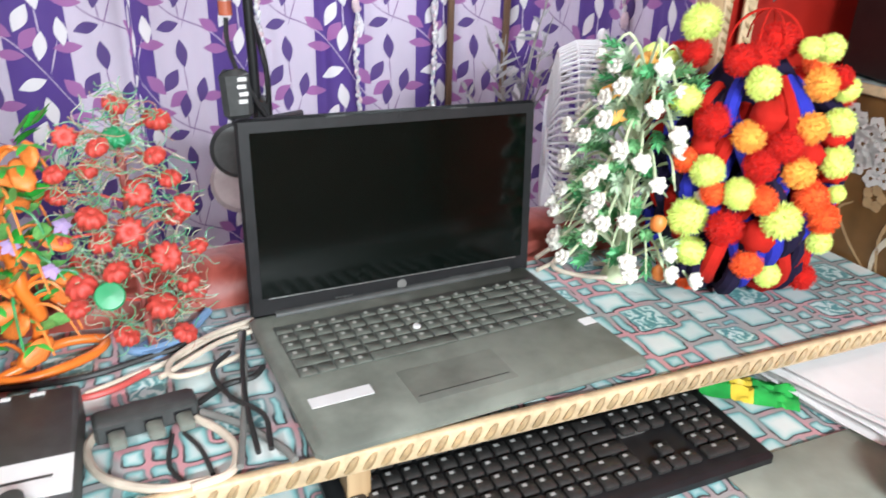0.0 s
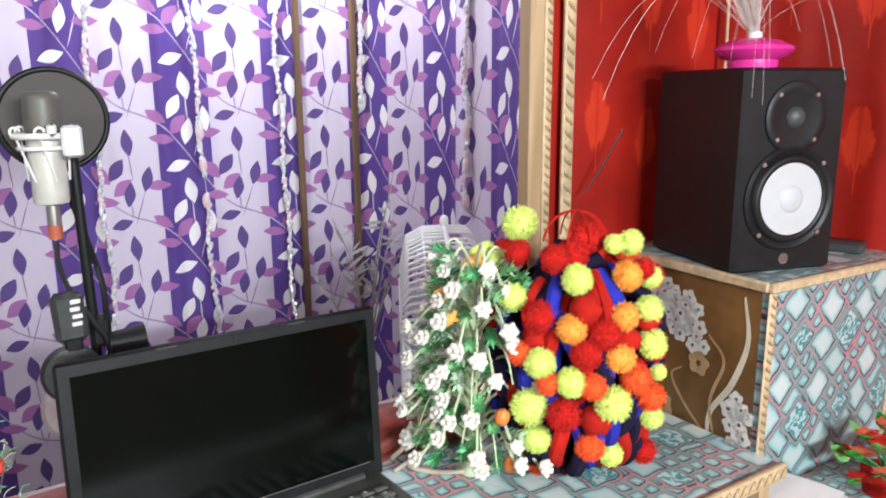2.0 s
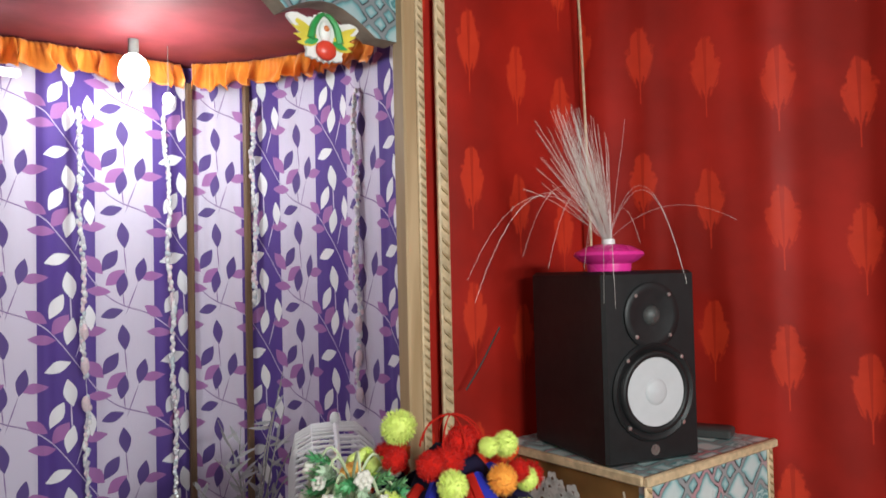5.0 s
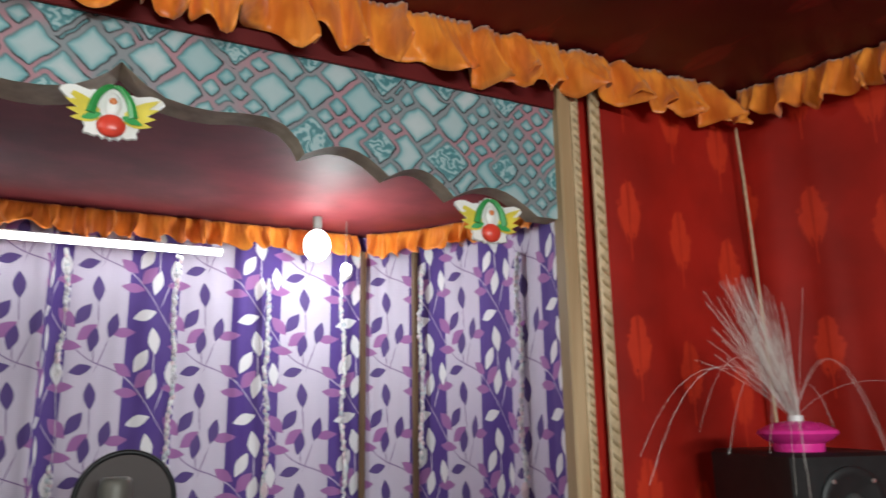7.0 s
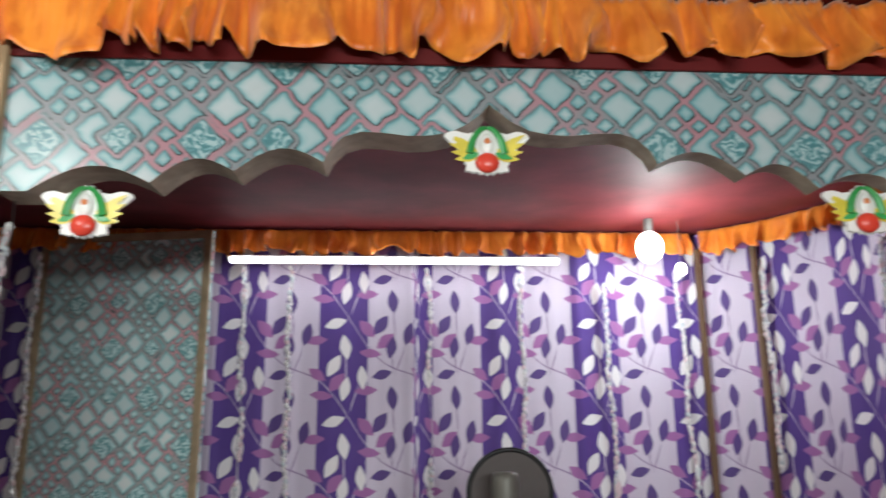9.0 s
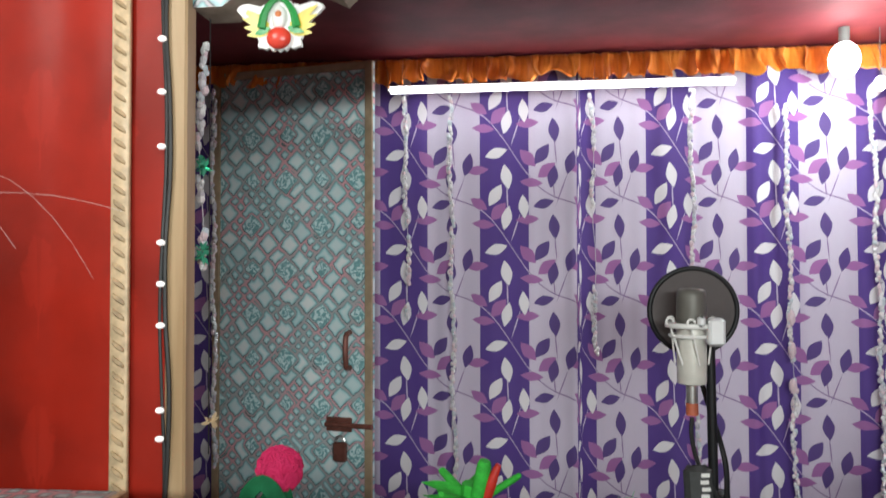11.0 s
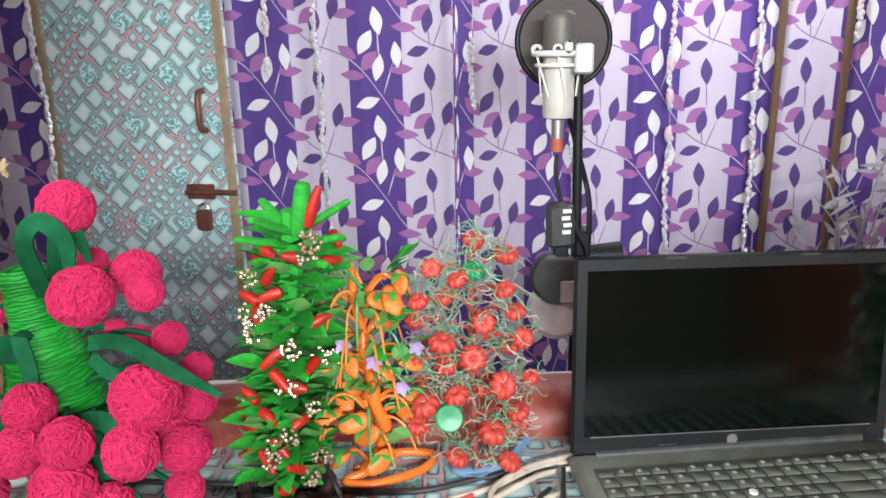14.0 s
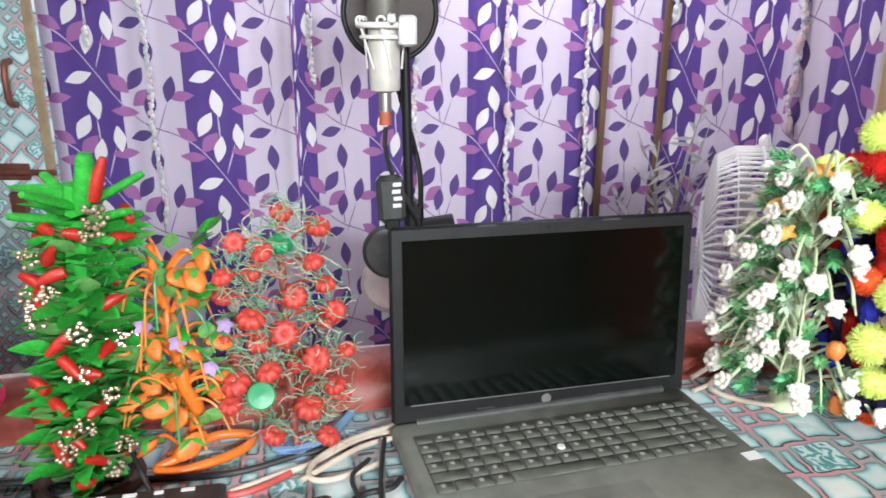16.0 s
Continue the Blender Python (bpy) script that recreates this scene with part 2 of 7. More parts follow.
def leaf_cloth(name):
    """Striped curtain print: violet and lilac stripes, vines and leaves."""
    g = Mat(name, 0.75)
    uv = g.coord("UV")
    P, Q = 0.272, 0.256
    s = g.xyz(uv)
    u = g.m("WRAP", s[0], P, 0.0)
    dark, light = (0.070, 0.022, 0.235), (0.66, 0.585, 0.70)
    mauve, white, deep = (0.36, 0.125, 0.36), (0.84, 0.80, 0.82), (0.075, 0.032, 0.20)
    stripe = g.m("LESS_THAN", u, 0.130)
    lines = g.m("MULTIPLY", g.m("GREATER_THAN", g.m("WRAP", s[1], 0.0042, 0.0), 0.0024), g.m("GREATER_THAN", g.m("WRAP", s[0], 0.0062, 0.0), 0.001))
    c = g.mix(g.m("MULTIPLY", lines, 0.5), light, (0.50, 0.40, 0.58))
    c = g.mix(stripe, c, dark)
    # vines fall sideways across the stripes
    wob = g.m("MULTIPLY", g.m("COSINE", g.m("MULTIPLY", g.m("SUBTRACT", s[0], 0.02), 2 * math.pi / P)), 0.026)
    vine = g.m("SUBTRACT", g.m("SUBTRACT", g.m("ADD", s[1], g.m("MULTIPLY", s[0], Q / P)), wob), 0.148)
    on = g.m("LESS_THAN", g.m("ABSOLUTE", g.m("WRAP", vine, Q / 2, -Q / 2)), 0.0016)
    ink = g.mix(stripe, (0.22, 0.12, 0.30), (0.66, 0.55, 0.72))
    stems = ((0.073, 0.206, 92, 0.085, 0.0034), (0.097, 0.128, 72, 0.085, 0.0034), (0.200, 0.072, 95, 0.080, 0.0030), (0.218, 0.226, 70, 0.090, 0.0030), (0.196, 0.222, 95, 0.050, 0.0030))
    for row in stems:
        on = g.m("MAXIMUM", on, leaf_mask(g, uv, P, Q, *row))
    c = g.mix(on, c, ink)
    groups = (
        (mauve, ((0.052, 0.168, 50, 0.060, 0.034), (0.000, 0.184, -35, 0.055, 0.027), (0.006, 0.132, 174, 0.062, 0.024), (0.130, 0.144, 3, 0.062, 0.025), (0.130, 0.048, -48, 0.062, 0.032), (0.133, 0.242, 174, 0.062, 0.024), (0.180, 0.020, 40, 0.060, 0.033), (0.268, 0.020, 4, 0.062, 0.025))),
        (white, ((0.070, 0.006, 100, 0.068, 0.030), (0.043, 0.212, 60, 0.066, 0.032), (0.116, 0.182, 95, 0.064, 0.027), (0.072, 0.152, 78, 0.066, 0.028), (0.047, 0.066, 18, 0.062, 0.028))),
        (deep, ((0.167, 0.064, 55, 0.064, 0.033), (0.194, 0.004, 80, 0.062, 0.028), (0.240, 0.040, 76, 0.064, 0.029), (0.172, 0.186, 15, 0.056, 0.026), (0.196, 0.128, 96, 0.066, 0.029))),
    )
    for ink, many in groups:
        k = None
        for row in many:
            one = leaf_mask(g, uv, P, Q, *row)
            k = one if k is None else g.m("MAXIMUM", k, one)
        c = g.mix(k, c, ink)
    c = g.mix(g.m("MULTIPLY", g.noise(uv, 9, 3), 0.16), c, (0.32, 0.27, 0.36))
    g.set("Base Color", c)
    g.set("Sheen Weight", 0.1)
    g.bump(g.wave(uv, 300, 0.6), 0.12, 0.0004)
    return g.mat


def stone_paper(name, turn=0, size=1.0, gloss=0.32, pale=0.0, shift=(0.0, 0.0), ink=(1.0, 1.0, 1.0)):
    """Printed vinyl: pale paving stones with dark and rosy joints round carved turquoise diamonds."""
    g = Mat(name, gloss)
    uv = g.coord("UV")
    bend = g.vm("MULTIPLY", g.vm("SUBTRACT", g.noise3(uv, 16, 1), (0.5, 0.5, 0.5)), (0.014, 0.014, 0))
    bend = g.vm("ADD", bend, g.vm("MULTIPLY", g.vm("SUBTRACT", g.noise3(uv, 46, 1), (0.5, 0.5, 0.5)), (0.008, 0.008, 0)))
    p = g.vm("MULTIPLY", g.vm("ADD", g.rot(g.vm("ADD", uv, bend), radians(turn)), (*shift, 0)), (1 / size, 1 / size, 0))
    px, py = 0.215, 0.246

    def diamond(ox, oy, half):
        """Depth inside a rounded diamond, repeated over the print, and the place within it."""
        w = g.xyz(g.rot(g.vm("WRAP", g.vm("SUBTRACT", p, (ox, oy, 0)), (px / 2, py / 2, 1), (-px / 2, -py / 2, -1)), radians(45)))
        c = 0.007
        qx, qy = (g.m("MAXIMUM", g.m("SUBTRACT", g.m("ABSOLUTE", k), half - c), 0.0) for k in (w[0], w[1]))
        return g.m("SUBTRACT", c, g.m("SQRT", g.m("ADD", g.m("POWER", qx, 2.0), g.m("POWER", qy, 2.0)))), w

    best, where = None, None
    for ox, oy, half in ((0, 0, 0.028), (px / 2, py / 2, 0.028), (0.104, 0.006, 0.021), (-0.004, 0.126, 0.021)):
        d, w = diamond(ox, oy, half)
        inside = g.m("GREATER_THAN", d, 0.0)
        v = g.vec(w[0], w[1], inside)
        where = g.vm("MULTIPLY", v, g.vec(inside, inside, 1.0)) if where is None else g.vm("ADD", where, g.vm("MULTIPLY", v, g.vec(inside, inside, 1.0)))
        best = d if best is None else g.m("MAXIMUM", best, d)
    r = g.rot(p, radians(45))
    # courses of squarish stones on the slant, some of them split in four
    side = 0.050
    rx, ry = g.xyz(r)[0], g.xyz(r)[1]
    row = g.m("FLOOR", g.m("DIVIDE", ry, side))
    rx = g.m("ADD", rx, g.m("MULTIPLY", g.white(g.vec(row, 3.0)), side))
    col = g.m("FLOOR", g.m("DIVIDE", rx, side))
    wx = g.m("DIVIDE", side, g.m("ADD", 1.0, g.m("GREATER_THAN", g.white(g.vec(col, row, 1.0)), 0.64)))
    wy = wx
    cx = g.m("SUBTRACT", g.m("WRAP", rx, wx, 0.0), g.m("MULTIPLY", wx, 0.5))
    cy = g.m("SUBTRACT", g.m("WRAP", ry, wy, 0.0), g.m("MULTIPLY", wy, 0.5))
    place = g.vec(g.m("FLOOR", g.m("DIVIDE", rx, wx)), g.m("FLOOR", g.m("DIVIDE", ry, wy)), wx)
    soft = 0.0068
    ax, ay = (g.m("SUBTRACT", g.m("ABSOLUTE", k), g.m("MULTIPLY_ADD", w, 0.5, -soft)) for k, w in ((cx, wx), (cy, wy)))
    out = g.vm("LENGTH", g.vec(g.m("MAXIMUM", ax, 0.0), g.m("MAXIMUM", ay, 0.0)))
    net = g.m("SUBTRACT", soft, g.m("ADD", out, g.m("MINIMUM", g.m("MAXIMUM", ax, ay), 0.0)))
    net = g.m("SUBTRACT", net, g.m("MULTIPLY", g.white(g.vm("ADD", place, (0.0, 0.0, 5.0))), 0.0011))
    tint = (g.white(place),)
    carved = g.m("GREATER_THAN", best, 0.0)
    off = g.vm("MULTIPLY", g.vec(cx, cy), g.vec(g.m("SUBTRACT", 1.0, carved), g.m("SUBTRACT", 1.0, carved), 0.0))
    off = g.xyz(g.rot(g.vm("ADD", off, g.vm("MULTIPLY", where, (1, 1, 0))), radians(-45)))
    low = g.smooth(g.m("SUBTRACT", g.m("MULTIPLY", off[0], 0.6), off[1]), -0.004, 0.008)
    d = g.m("MINIMUM", g.m("ABSOLUTE", best), g.m("ADD", net, carved))
    wide = g.m("MULTIPLY", g.m("SUBTRACT", d, g.m("ADD", g.m("MULTIPLY", g.noise(uv, 60, 2), 0.0010), g.m("MULTIPLY", g.smooth(g.noise(uv, 13, 1), 0.45, 0.62), 0.0008))), 70.0)
    joint = g.mix(g.smooth(g.noise(uv, 9, 2), 0.44, 0.60), (0.34, 0.34, 0.35), (0.60, 0.27, 0.31))
    line = g.mix(low, (0.17, 0.25, 0.26), (0.022, 0.02, 0.024))
    tone = g.ramp(wide, [(0.0, (0.20, 0.36, 0.37)), (0.24, (0.16, 0.42, 0.44)), (0.40, (0.34, 0.60, 0.61)), (0.62, (0.62, 0.74, 0.74)), (1.0, (0.76, 0.80, 0.79))])
    tone = g.vm("MULTIPLY", tone, g.mix(g.m("MULTIPLY", tint[0], 0.9), (1.0, 1.0, 1.0), (0.62, 0.82, 0.84)))
    tone = g.mix(g.smooth(wide, 0.27, 0.21), tone, line)
    tone = g.mix(g.smooth(wide, 0.10, 0.07), tone, joint)
    s = g.xyz(where)
    ang = g.m("ARCTAN2", s[0], s[1])
    rad = g.m("MULTIPLY", g.vm("LENGTH", g.vec(s[0], s[1], 0.0)), 210.0)
    curl = g.m("SINE", g.m("ADD", g.m("ADD", g.m("MULTIPLY", ang, 3.0), g.m("MULTIPLY", rad, 1.4)), g.m("MULTIPLY", g.noise(p, 75, 1), 16.0)))
    scroll = g.ramp(g.m("MULTIPLY_ADD", curl, 0.5, 0.5), [(0.1, (0.07, 0.27, 0.29)), (0.5, (0.20, 0.47, 0.48)), (0.85, (0.56, 0.72, 0.72))])
    c = g.mix(g.m("MULTIPLY", carved, g.smooth(wide, 0.22, 0.42)), tone, scroll)
    c = g.mix(g.m("MULTIPLY", g.noise(uv, 45, 4), 0.22), c, (0.36, 0.39, 0.39))
    g.set("Base Color", g.vm("MULTIPLY", g.mix(pale, c, (0.64, 0.74, 0.74)), ink))
    g.set("Roughness", g.m("MULTIPLY_ADD", g.noise(uv, 14, 3), 0.25, gloss - 0.1))
    g.bump(g.m("ADD", g.smooth(d, 0.0, 0.004), g.m("MULTIPLY", g.noise(uv, 220, 2), 0.2)), 0.12, 0.0008)
    return g.mat


def red_cloth(name, base=(0.34, 0.012, 0.006), motif=(0.60, 0.040, 0.013), px=0.125, py=0.235, rough=0.5):
    """Red satin with fan-shaped leaves woven into it."""
    g = Mat(name, rough)
    uv = g.coord("UV")
    s = g.xyz(uv)
    x = g.m("WRAP", s[0], px / 2, -px / 2)
    y = g.m("WRAP", g.m("ADD", s[1], g.m("MULTIPLY", g.m("FLOOR", g.m("DIVIDE", g.m("ADD", s[0], px / 2), px)), 0.041)), py / 2, -py / 2)
    dy = g.m("SUBTRACT", y, 0.0)
    ang = g.m("ARCTAN2", x, g.m("ADD", dy, 0.075))
    rad = g.m("SQRT", g.m("ADD", g.m("POWER", g.m("DIVIDE", x, g.m("ADD", 0.028, g.m("MULTIPLY", dy, 0.10))), 2.0), g.m("POWER", g.m("DIVIDE", dy, 0.056), 2.0)))
    lobes = g.m("ADD", 0.74, g.m("MULTIPLY", g.m("ABSOLUTE", g.m("COSINE", g.m("MULTIPLY", ang, 8.0))), 0.28))
    body = g.smooth(g.m("SUBTRACT", lobes, g.m("ADD", rad, g.m("MULTIPLY", g.m("SUBTRACT", g.noise(uv, 90, 2), 0.5), 0.5))), -0.06, 0.10)
    veins = g.m("GREATER_THAN", g.m("ABSOLUTE", g.m("SINE", g.m("MULTIPLY", ang, 8.0))), 0.25)
    stalk = g.m("MULTIPLY", g.m("LESS_THAN", g.m("ABSOLUTE", x), 0.0012), g.m("MULTIPLY", g.m("LESS_THAN", dy, -0.05), g.m("GREATER_THAN", dy, -0.088)))
    mask = g.m("MULTIPLY", g.m("MAXIMUM", g.m("MULTIPLY", body, g.m("MULTIPLY_ADD", veins, 0.5, 0.5)), stalk), g.m("MULTIPLY_ADD", g.noise(uv, 35, 3), 0.5, 0.5), clamp=True)
    cloth = g.mix(g.smooth(g.noise(uv, 5, 5), 0.3, 0.7), tuple(c * 0.70 for c in base), tuple(c * 1.18 for c in base))
    g.set("Base Color", g.mix(mask, cloth, motif))
    g.set("Roughness", g.m("MULTIPLY_ADD", g.noise(uv, 12, 2), 0.2, rough - 0.1))
    g.set("Specular IOR Level", 0.25)
    g.bump(g.m("ADD", g.wave(uv, 420, 0.8), g.m("MULTIPLY", g.noise(uv, 18, 4), 3.0)), 0.14, 0.0012)
    return g.mat


def satin(name, base, hi, rough=0.36):
    g = Mat(name, rough)
    co = g.coord()
    crease = g.noise(g.vm("MULTIPLY", co, (1, 1, 0.16)), 48, 3, 0.4)
    g.set("Base Color", g.mix(g.smooth(g.m("ADD", g.m("MULTIPLY", g.noise(co, 14, 3), 0.5), g.m("MULTIPLY", crease, 0.5)), 0.36, 0.64), base, hi))
    g.set("Sheen Weight", 0.2)
    g.bump(g.m("ADD", crease, g.m("MULTIPLY", g.noise(co, 320, 2), 0.06)), 0.35, 0.004)
    return g.mat


def wood(name, a, b, scale=30):
    g = Mat(name, 0.55)
    co = g.coord()
    grain = g.noise(g.vm("MULTIPLY", co, (1, 1, 0.08)), scale, 5, 0.6)
    g.set("Base Color", g.mix(g.smooth(grain, 0.3, 0.72), a, b))
    g.bump(grain, 0.25, 0.001)
    return g.mat


CURTAIN = leaf_cloth("printed_curtain_cloth")
# valance and box front: the deck's print, weaker light put in by darker ink
STONE_SHADED = stone_paper("stone_print_paper_shaded", 0, 1.0, 0.30, 0.0, (0.0, 0.0), (0.62, 0.66, 0.68))
STONE_BOX_SHADED = stone_paper("stone_print_box_paper_shaded", 0, 1.0, 0.30, 0.0, (0.02, 0.03), (0.78, 0.80, 0.80))
STONE_DECK = stone_paper("stone_print_oilcloth", 45, 1.0, 0.28, 0.0, (0.03, 0.05), (1.04, 1.02, 1.00))
# door: slightly faded print; the 1.30 ink paints in light no lamp gives it
STONE_DOOR_LIT = stone_paper("stone_print_door_paper_lit", 0, 0.96, 0.42, 0.08, (0.06, 0.01), (1.30, 1.30, 1.30))
RED = red_cloth("red_satin_with_leaves")
RED_WEST = red_cloth("red_satin_sheen", (0.31, 0.016, 0.007), (0.36, 0.020, 0.009), 0.125, 0.235, 0.42)
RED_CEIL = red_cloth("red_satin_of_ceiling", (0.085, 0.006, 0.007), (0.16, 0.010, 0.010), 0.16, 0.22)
RED_PLAIN = satin("red_wrap_cloth", (0.22, 0.030, 0.020), (0.38, 0.080, 0.056), 0.48)
ORANGE = satin("orange_satin", (0.64, 0.140, 0.010), (0.90, 0.29, 0.030), 0.42)
MAROON = plain("maroon_laminate", (0.17, 0.026, 0.030), 0.62, vary=0.3, scale=9, bump=0.5, Specular_IOR_Level=0.25)
BROWN_EDGE = plain("brown_fibreboard_edge", (0.40, 0.33, 0.25), 0.7, vary=0.25)
PINE = wood("pale_wood", (0.34, 0.22, 0.11), (0.50, 0.35, 0.20))
DARKWOOD = wood("brown_batten_wood", (0.11, 0.058, 0.030), (0.20, 0.115, 0.06))
# pale plaster and floor colours are chosen for bounced fill, on unseen surfaces
PLASTER = plain("plain_plaster", (0.62, 0.57, 0.53), 0.85)
FLOOR = plain("cement_floor", (0.36, 0.34, 0.32), 0.7, vary=0.3, scale=12)
GOLD = plain("cream_gilt_trim", (0.55, 0.41, 0.25), 0.45, vary=0.25, scale=90)
GOLD_D = plain("dark_gilt_trim", (0.36, 0.25, 0.13), 0.5, vary=0.3, scale=90)


def glow(name, colour, strength):
    g = Mat(name, 0.4)
    g.set("Base Color", (0.9, 0.9, 0.9))
    g.set("Emission Color", colour)
    g.set("Emission Strength", strength)
    return g.mat


# ---- structure ----
def folds(line, depth, wave, z0, z1, seed, nz=10, fine=0.0, cloth=None, tucks=()):
    """A hanging cloth along a plan line; returns the Build and its cloth coordinates."""
    pts = spline(line, 24)
    run = [0.0]
    for a, b in zip(pts, pts[1:]):
        run.append(run[-1] + (b - a).length)
    total = run[-1]
    n = max(8, int(total / 0.008))
    b, uvs = Build(), []
    xs = np.linspace(0, total, n + 1)
    rows = np.linspace(0, 1, nz + 1)
    px = np.interp(xs, run, [p.x for p in pts])
    py = np.interp(xs, run, [p.y for p in pts])
    tx, ty = np.gradient(px), np.gradient(py)
    ln = np.hypot(tx, ty)
    nx, ny = ty / ln, -tx / ln
    for t in rows:
        z = z0 + (z1 - z0) * t
        for i in range(n + 1):
            s = xs[i]
            k = noise.noise(Vector((s / wave, seed * 7.1, z * 0.5))) + 0.45 * noise.noise(Vector((s / wave * 2.7, seed * 3.3 + 9, z * 0.8)))
            k += fine * noise.noise(Vector((s * 9, z * 6, seed)))
            k += sum(1.6 * math.exp(-((s - c) / 0.016) ** 2) for c in tucks)
            b.v.append((px[i] + nx[i] * depth * k, py[i] + ny[i] * depth * k, z))
            uvs.append((float(np.interp(s, *cloth)) if cloth else s * 1.05, z - 1.023))
    w = n + 1
    for j in range(nz):
        for i in range(n):
            b.f.append((j * w + i, j * w + i + 1, j * w + w + i + 1, j * w + w + i))
            b.k.append(0)
    return b, (lambda i: uvs[i])


def wall(name, b, mats, label, uv=None, smooth=None):
    return solid(name, b, mats, label, "wall", "structure", smooth=smooth, uv=uv)


CEIL, ARCH_Y = 1.955, 0.91
wall("floor", Build().box((0.2, 0.2, -0.05), (3.6, 4.4, 0.1)), FLOOR, "unseen floor of the small room, made pale to bounce light")
# walls behind the hangings; south and west unseen, pale to bounce fill light
wall("wall_south", Build().box((0.2, -1.55, 1.05), (3.6, 0.1, 2.1)), PLASTER, "unseen wall behind the desk, made pale to bounce light")
wall("wall_west", Build().box((-1.35, 0.2, 1.05), (0.1, 3.9, 2.1)), PLASTER, "plain plastered side wall")
wall("wall_east", Build().box((1.78, 0.2, 1.05), (0.1, 3.9, 2.1)), PLASTER, "plain plastered side wall")
wall("wall_north", Build().box((0.2, 2.2, 1.05), (3.6, 0.1, 2.1)), PLASTER, "plain plastered wall behind the curtain")
# partition under and beside the opening
part_b = Build().box((0.2, 0.985, 0.39), (3.0, 0.05, 0.78)).box((-0.97, 0.985, 1.37), (0.86, 0.05, 1.18)).box((1.30, 0.985, 1.37), (0.76, 0.05, 1.18))
wall("wall_partition", part_b, PLASTER, "thin partition with a wide arched opening")
b, uv = folds([(-1.3, 0.925, 0), (-0.9, 0.920, 0), (-0.515, 0.922, 0)], 0.010, 0.16, 0.1, CEIL - 0.002, 3, 14, 0.25)
wall("red_hanging_west", b, RED_WEST, "plain red satin hanging with soft creases", uv, 180)
b, uv = folds([(0.885, 0.922, 0), (1.1, 0.918, 0), (1.30, 0.922, 0)], 0.008, 0.16, 0.1, CEIL - 0.002, 5, 14, 0.25)
wall("red_hanging_north", b, RED, "red satin hanging with woven leaves", uv, 180)
b, uv = folds([(1.30, 0.918, 0), (1.40, 0.52, 0), (1.49, 0.05, 0), (1.60, -0.6, 0), (1.68, -1.45, 0)], 0.016, 0.13, 0.1, CEIL - 0.002, 8, 14, 0.3)
wall("red_hanging_east", b, RED, "red satin hanging with woven leaves", uv, 180)
ceil_b = Build().sheet(lambda s, t: (-1.28 + 3.0 * s, -1.48 + 2.44 * t, CEIL + 0.006 * noise.noise(Vector((s * 9, t * 7, 2)))), 60, 50)
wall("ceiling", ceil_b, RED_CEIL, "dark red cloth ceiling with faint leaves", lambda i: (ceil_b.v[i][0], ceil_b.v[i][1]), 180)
wall("ceiling_slab", Build().box((0.2, 0.35, 2.13), (3.6, 3.9, 0.06)), PLASTER, "plain plastered ceiling slab")
wall("booth_ceiling", Build().box((-0.05, 1.56, 1.862), (2.5, 1.12, 0.016)), MAROON, "glossy maroon board ceiling of the booth")

# purple curtains of the booth
b, uv = folds([(-0.60, 1.925, 0), (0.0, 1.92, 0), (0.5, 1.92, 0), (0.84, 1.915, 0), (0.90, 1.905, 0)], 0.010, 0.085, 0.05, 1.85, 11, 8, 0.0, ((0.0, 0.703, 0.708, 0.75, 0.88, 1.13, 1.40, 1.53), (-0.448, 0.257, 0.357, 0.402, 0.544, 0.816, 1.088, 1.215)), (0.695, 1.15, 1.44))
solid("curtain_back", b, CURTAIN, "purple and lilac curtain printed with vines and leaves", "curtain", "structure", smooth=180, uv=uv)
b, uv = folds([(0.895, 1.90, 0), (0.97, 1.865, 0), (1.045, 1.81, 0), (1.10, 1.73, 0), (1.14, 1.58, 0), (1.165, 1.4, 0), (1.175, 1.15, 0), (1.18, 0.99, 0)], 0.013, 0.07, 0.05, 1.85, 14, 8, 0.0, ((0.0, 1.2), (1.215, 2.62)))
solid("curtain_side", b, CURTAIN, "purple leaf-printed curtain hanging in folds", "curtain", "structure", smooth=180, uv=uv)
b, uv = folds([(-1.28, 1.99, 0), (-1.10, 2.00, 0), (-0.85, 2.01, 0), (-0.62, 2.02, 0)], 0.012, 0.07, 0.05, 1.85, 17, 8)
solid("curtain_entrance", b, CURTAIN, "shaded purple leaf-printed curtain beyond the door", "curtain", "structure", smooth=180, uv=uv)


# arched valance board
def arch_line():
    """The lower edge: peak, ogee and three cusped scallops a side, then a flat shoulder."""
    c = 0.183
    half = [(0.0, 1.787), (0.012, 1.772), (0.030, 1.757), (0.055, 1.744), (0.085, 1.738), (0.115, 1.737), (0.150, 1.741), (0.180, 1.742), (0.205, 1.734), (0.223, 1.716), (0.232, 1.697)]

    def bump(x0, z0, x1, z1, h):
        return [(x0 + (x1 - x0) * i / 8, z0 + (z1 - z0) * i / 8 + h * math.sin(math.pi * i / 8)) for i in range(1, 9)]

    half += bump(0.232, 1.697, 0.352, 1.682, 0.026) + bump(0.352, 1.682, 0.463, 1.664, 0.026) + bump(0.463, 1.664, 0.622, 1.650, 0.030)
    half += [(0.664, 1.650)]
    return [(c - x, z) for x, z in reversed(half)] + [(c + x + 0.013 * math.exp(-((x - 0.36) / 0.16) ** 2), z + 0.004) for x, z in half[1:]]


